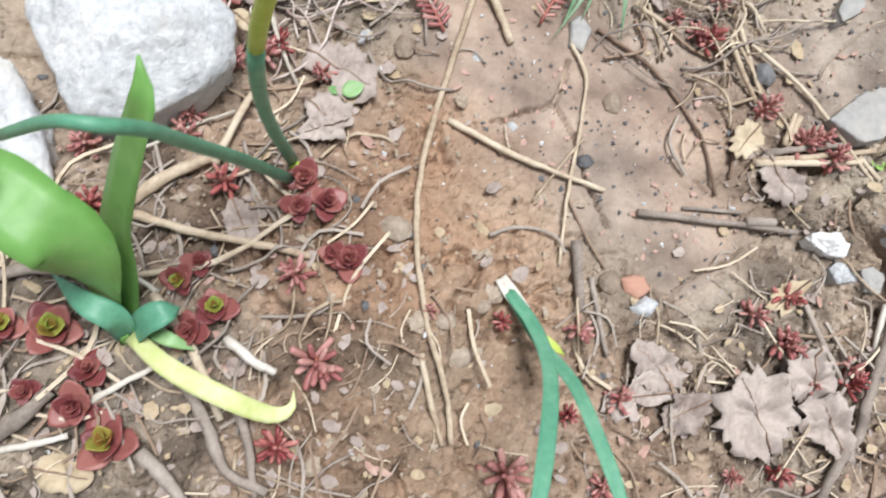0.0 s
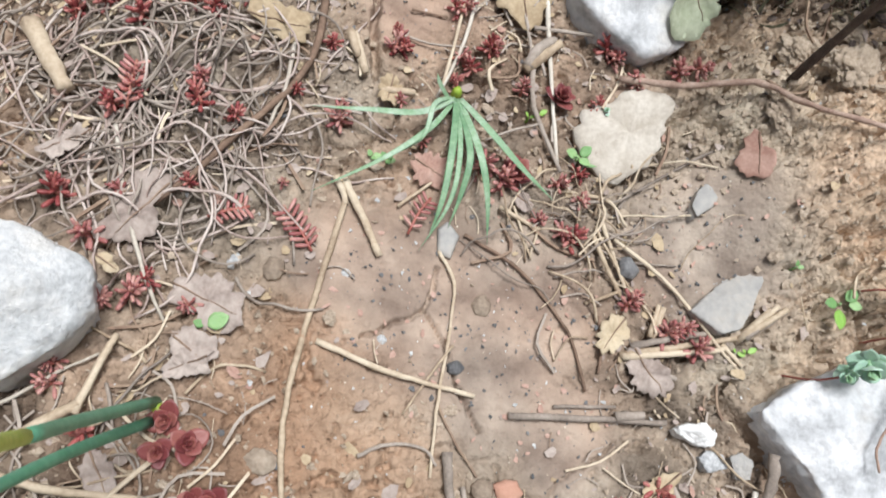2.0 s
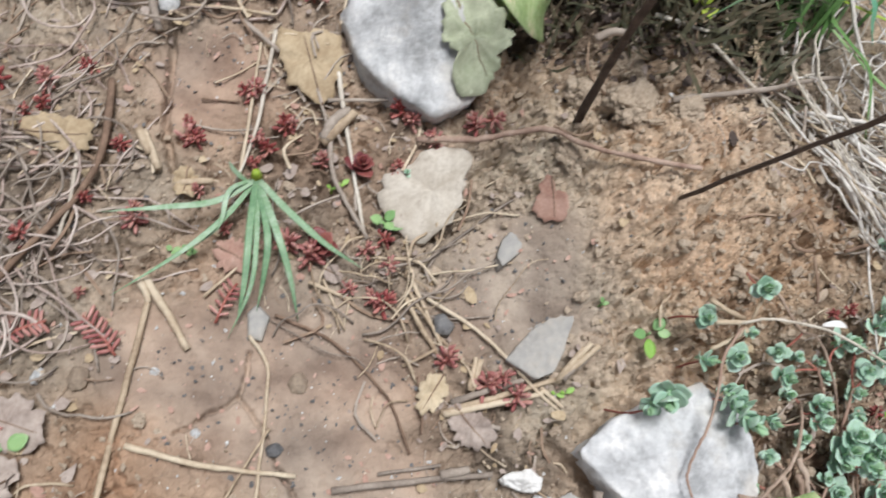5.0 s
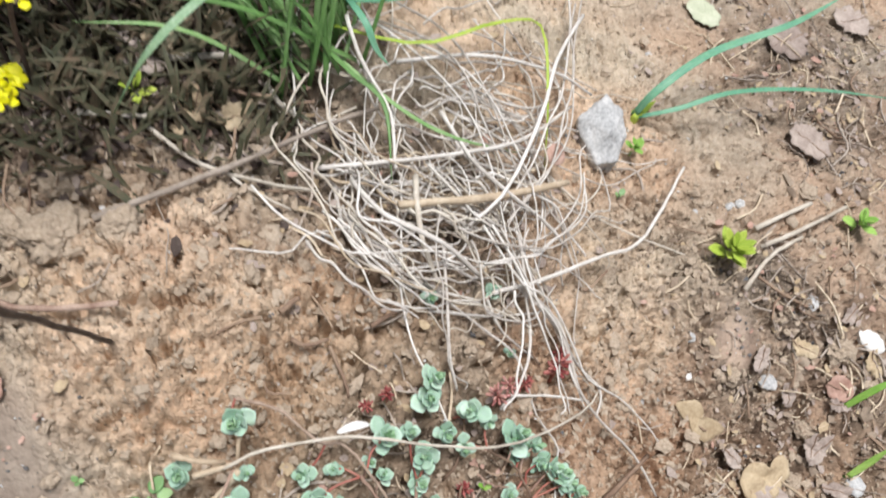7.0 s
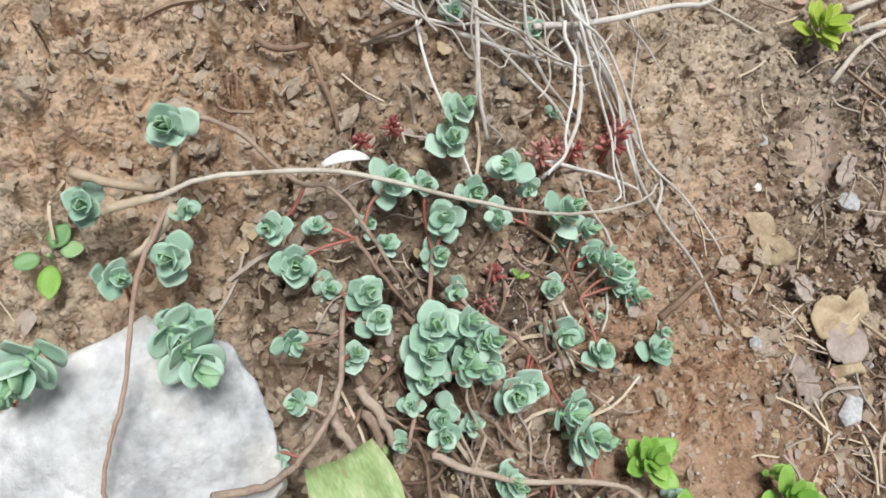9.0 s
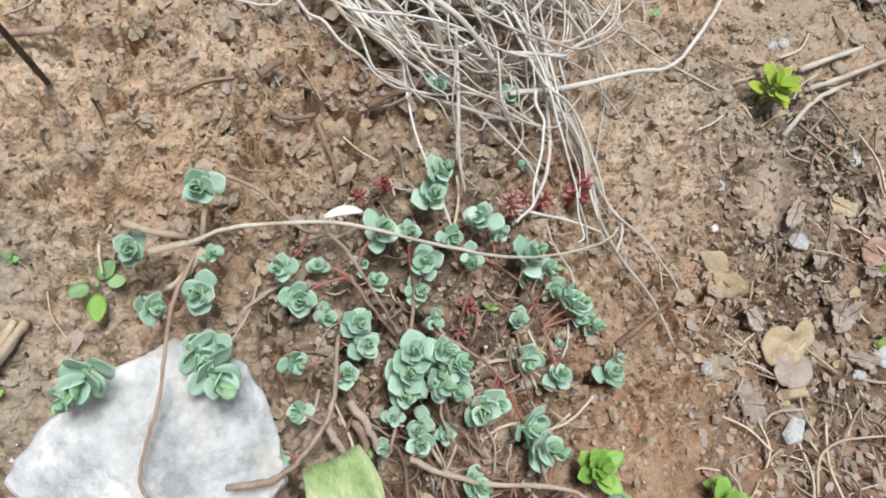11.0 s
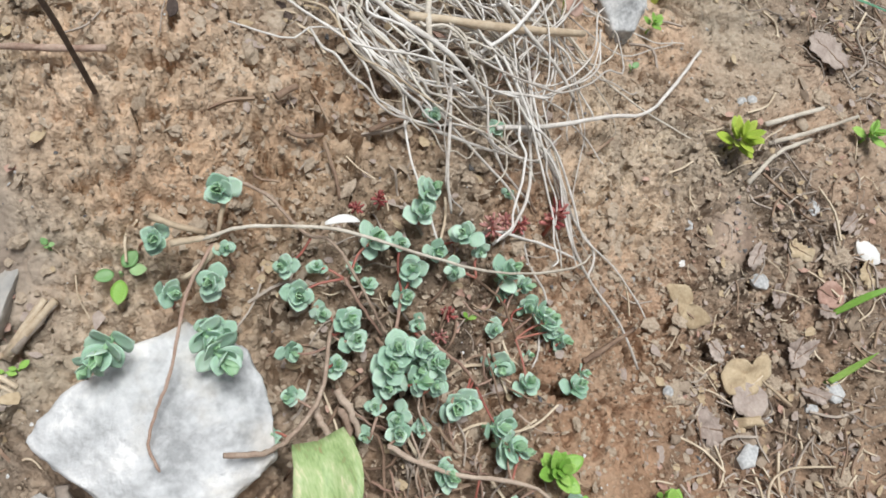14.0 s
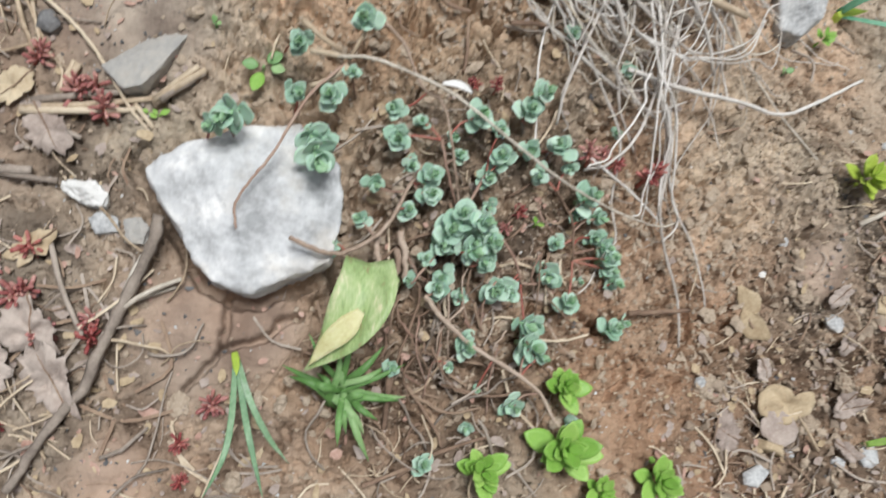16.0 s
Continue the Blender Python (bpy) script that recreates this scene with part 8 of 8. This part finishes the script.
for k, (count, material, label) in enumerate(((800, STRAW, "scattered bits of dry straw on the soil"), (1000, GREY_TWIG, "scattered weathered stem bits on the soil"), (800, BROWN_TWIG, "scattered brown stem bits on the soil"))):
    places = scatter(count, 20 + k, littered)
    many("stem_litter", places, 0.5 + 1.2 * rnd.uniform(0, 1, count) ** 2, bits(8, 30 + k, 0.03, 0.0008, 0.22), material, label, "plant litter", sink=0.498, flatten=1.0, seed=40 + k)


def scales(count, seed):
    """Small curled scraps of leaf."""
    r = random.Random(seed)
    out = []
    for _ in range(count):
        pts = []
        n = 7
        for s in range(n):
            a = 2 * math.pi * s / n
            q = r.uniform(0.6, 1.1)
            pts.append(Vector((0.7 * q * math.cos(a), 0.45 * q * math.sin(a), 0.25 * r.uniform(-0.3, 1.0) * abs(math.cos(a)))))
        v = [Vector((0, 0, 0.05))] + pts + [Vector((0, 0, -0.03))] + [p - Vector((0, 0, 0.07)) for p in pts]
        f = [(0, 1 + s, 1 + (s + 1) % n) for s in range(n)] + [(n + 1, n + 2 + (s + 1) % n, n + 2 + s) for s in range(n)]
        for s in range(n):
            a, b = 1 + s, 1 + (s + 1) % n
            f += [(a, n + 1 + a, n + 1 + b), (a, n + 1 + b, b)]
        out.append((v, f))
    return out


for k, (count, material, label) in enumerate(((2400, DEAD_LEAF, "crumbled grey-brown leaf scraps on the soil"), (1300, BEIGE_LEAF, "crumbled beige leaf scraps on the soil"), (500, RED_DEAD, "crumbled russet leaf scraps on the soil"))):
    places = scatter(count, 50 + k, littered)
    many("leaf_litter", places, 0.0025 + 0.0075 * rnd.uniform(0, 1, count) ** 2, scales(8, 60 + k), material, label, "leaf litter", sink=0.2, flatten=1.0, seed=70 + k)
places = scatter(2200, 80, lambda x, y: 0.5 + 0.5 * near(FLATS, x, y))
many("grit", places, 0.0014 + 0.003 * rnd.uniform(0, 1, 2200) ** 4, crumb_shapes(5, 8, 0.25), GREY_ROCK, "scattered pale grit in the soil", "grit", sink=0.35, seed=81)


places = scatter(700, 180, lambda x, y: near(FLATS, x, y, 0.1))
many("dark_specks", places, 0.001 + 0.0035 * rnd.uniform(0, 1, 700) ** 3, crumb_shapes(5, 19, 0.3), DARK_ROCK, "small dark specks of stone and char in the silt", "grit", sink=0.3, seed=181)
places = scatter(260, 182, lambda x, y: near(FLATS, x, y, 0.1))
many("leaf_specks", places, 0.0015 + 0.004 * rnd.uniform(0, 1, 260) ** 2, scales(6, 62), RED_DEAD, "small russet scraps stuck to the silt", "leaf litter", sink=0.2, flatten=0.6, seed=183)


def tangle(count, seed, spots, long, radius):
    """Long thin dead stems that lie over one another."""
    r = random.Random(seed)
    pieces = []
    for _ in range(count):
        (cx, cy, _), reach = r.choice(spots)
        x, y, a = cx + r.gauss(0, reach * 0.6), cy + r.gauss(0, reach * 0.6), r.uniform(0, 6.283)
        bend, step = r.gauss(0, 22), r.uniform(0.45, 1.2) * long / 6
        high = r.uniform(0.001, 0.012)
        pts = []
        for k in range(7):
            pts.append(Vector((x, y, top(x, y) + 0.002 + high * math.sin(math.pi * k / 6))))
            x, y, a = x + step * math.cos(a), y + step * math.sin(a), a + bend * step + r.gauss(0, 0.28)
        w = radius * r.uniform(0.55, 1.5)
        pieces.append(tube(curve_through(pts, 15), lambda u: w * (1 - 0.3 * u), 5, 0.1))
    return pieces


LEFT_TANGLE = [((-0.022, 0.400, 0), 0.07), ((-0.060, 0.368, 0), 0.07), ((0.003, 0.346, 0), 0.06), ((-0.051, 0.452, 0), 0.08), ((0.022, 0.425, 0), 0.06), ((0.154, 0.597, 0), 0.06), ((-0.066, 0.315, 0), 0.06)]
BED_TANGLE = [((-0.053, 0.124, 0), 0.08), ((-0.032, 0.065, 0), 0.08), ((-0.025, 0.160, 0), 0.06), ((-0.087, -0.005, 0), 0.07), ((0.367, 0.041, 0), 0.07), ((0.396, -0.025, 0), 0.08), ((0.616, 0.002, 0), 0.06), ((0.272, 0.280, 0), 0.05), ((0.303, 0.309, 0), 0.05), ((0.280, 0.011, 0), 0.07)]
SIDE_TANGLE = [((1.138, 0.160, 0), 0.08), ((1.319, 0.327, 0), 0.09), ((1.018, -0.016, 0), 0.08), ((0.932, -0.072, 0), 0.07), ((0.650, 0.148, 0), 0.05), ((0.601, 0.083, 0), 0.06), ((0.617, 0.492, 0), 0.08)]
for k, (count, spots, long, radius, material, label) in enumerate((
    (150, LEFT_TANGLE, 0.11, 0.00095, STEM_PINK, "tangle of thin greyish pink dead stems"), (120, LEFT_TANGLE, 0.10, 0.00095, GREY_TWIG, "tangle of thin weathered dead stems"),
    (70, BED_TANGLE, 0.08, 0.0010, GREY_TWIG, "loose thin weathered stems on litter"), (60, BED_TANGLE, 0.07, 0.0009, STRAW, "loose thin straw stems on litter"),
    (50, SIDE_TANGLE, 0.07, 0.0009, GREY_TWIG, "loose thin weathered stems on dark litter"), (50, SIDE_TANGLE, 0.06, 0.0010, BROWN_TWIG, "loose thin brown stems on dark litter"),
)):
    heap = thing("stem_tangle", None, label, "plant litter")
    for v, f in tangle(count, 90 + k, spots, long, radius):
        part("stem", mesh_of("stem", v, f, material), heap)
places = scatter(700, 84, lambda x, y: 0.3 + 0.7 * near(LITTERED, x, y))
many("dark_grit", places, 0.002 + 0.005 * rnd.uniform(0, 1, 700) ** 3, crumb_shapes(5, 9, 0.3), DARK_ROCK, "scattered dark stony grit in the soil", "grit", sink=0.35, seed=85)
# blackish scraps strewn to deepen the shade below the spurge by colour
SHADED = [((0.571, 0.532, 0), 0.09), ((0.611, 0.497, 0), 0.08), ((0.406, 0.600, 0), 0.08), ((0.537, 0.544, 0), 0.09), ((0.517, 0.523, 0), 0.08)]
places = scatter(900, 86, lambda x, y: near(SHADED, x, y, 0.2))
many("leaf_mould", places, 0.004 + 0.008 * rnd.uniform(0, 1, 900) ** 2, scales(8, 66), DARK_TWIG, "blackish leaf scraps added to darken the shade under the spurge", "leaf litter", sink=0.1, flatten=1.0, seed=87)
RUBBLE = [((1.086, 0.060, 0), 0.11), ((1.047, 0.044, 0), 0.09), ((0.960, -0.042, 0), 0.11), ((1.005, -0.001, 0), 0.1), ((1.233, 0.243, 0), 0.09), ((0.995, 0.181, 0), 0.07), ((1.029, -0.039, 0), 0.1), ((1.055, 0.081, 0), 0.08)]
places = scatter(520, 88, lambda x, y: near(RUBBLE, x, y, 0.2))
many("rubble", places, 0.004 + 0.011 * rnd.uniform(0, 1, 520) ** 1.6, crumb_shapes(9, 10, 0.25), BROWN_ROCK, "small angular stones in dark litter", "rubble", sink=0.35, flatten=0.7, seed=89)


def needles(count, seed):
    """Thin dark leaves that stand and lean."""
    r = random.Random(seed)
    out = []
    for _ in range(count):
        tilt, turn, bend = r.uniform(0.3, 1.2), r.uniform(0, 6.283), r.uniform(-0.3, 0.3)
        way = Vector((math.sin(tilt) * math.cos(turn), math.sin(tilt) * math.sin(turn), math.cos(tilt)))
        tip = Vector((way.x + bend, way.y - bend, way.z * 0.9))
        v, f = blade(curve_through([Vector((0, 0, 0)), way * 0.55, tip], 5), lambda u: 0.10 * math.sin(math.pi * min(1, 0.12 + 0.86 * u)), 0.006, across=3)
        out.append((v, f[:-2]))
    return out


# dark needles packed in where only shadow lies between the spurge stems
places = scatter(2000, 95, lambda x, y: near(SHADE_SPOTS, x, y, 0.15))
many("spurge_foliage", places, 0.018 + 0.03 * rnd.uniform(0, 1, 2000), needles(10, 96), DARK_FOLIAGE, "dense near-black spurge needles filling in the shadow between the plants", "foliage", sink=0.5, flatten=1.0, seed=97)
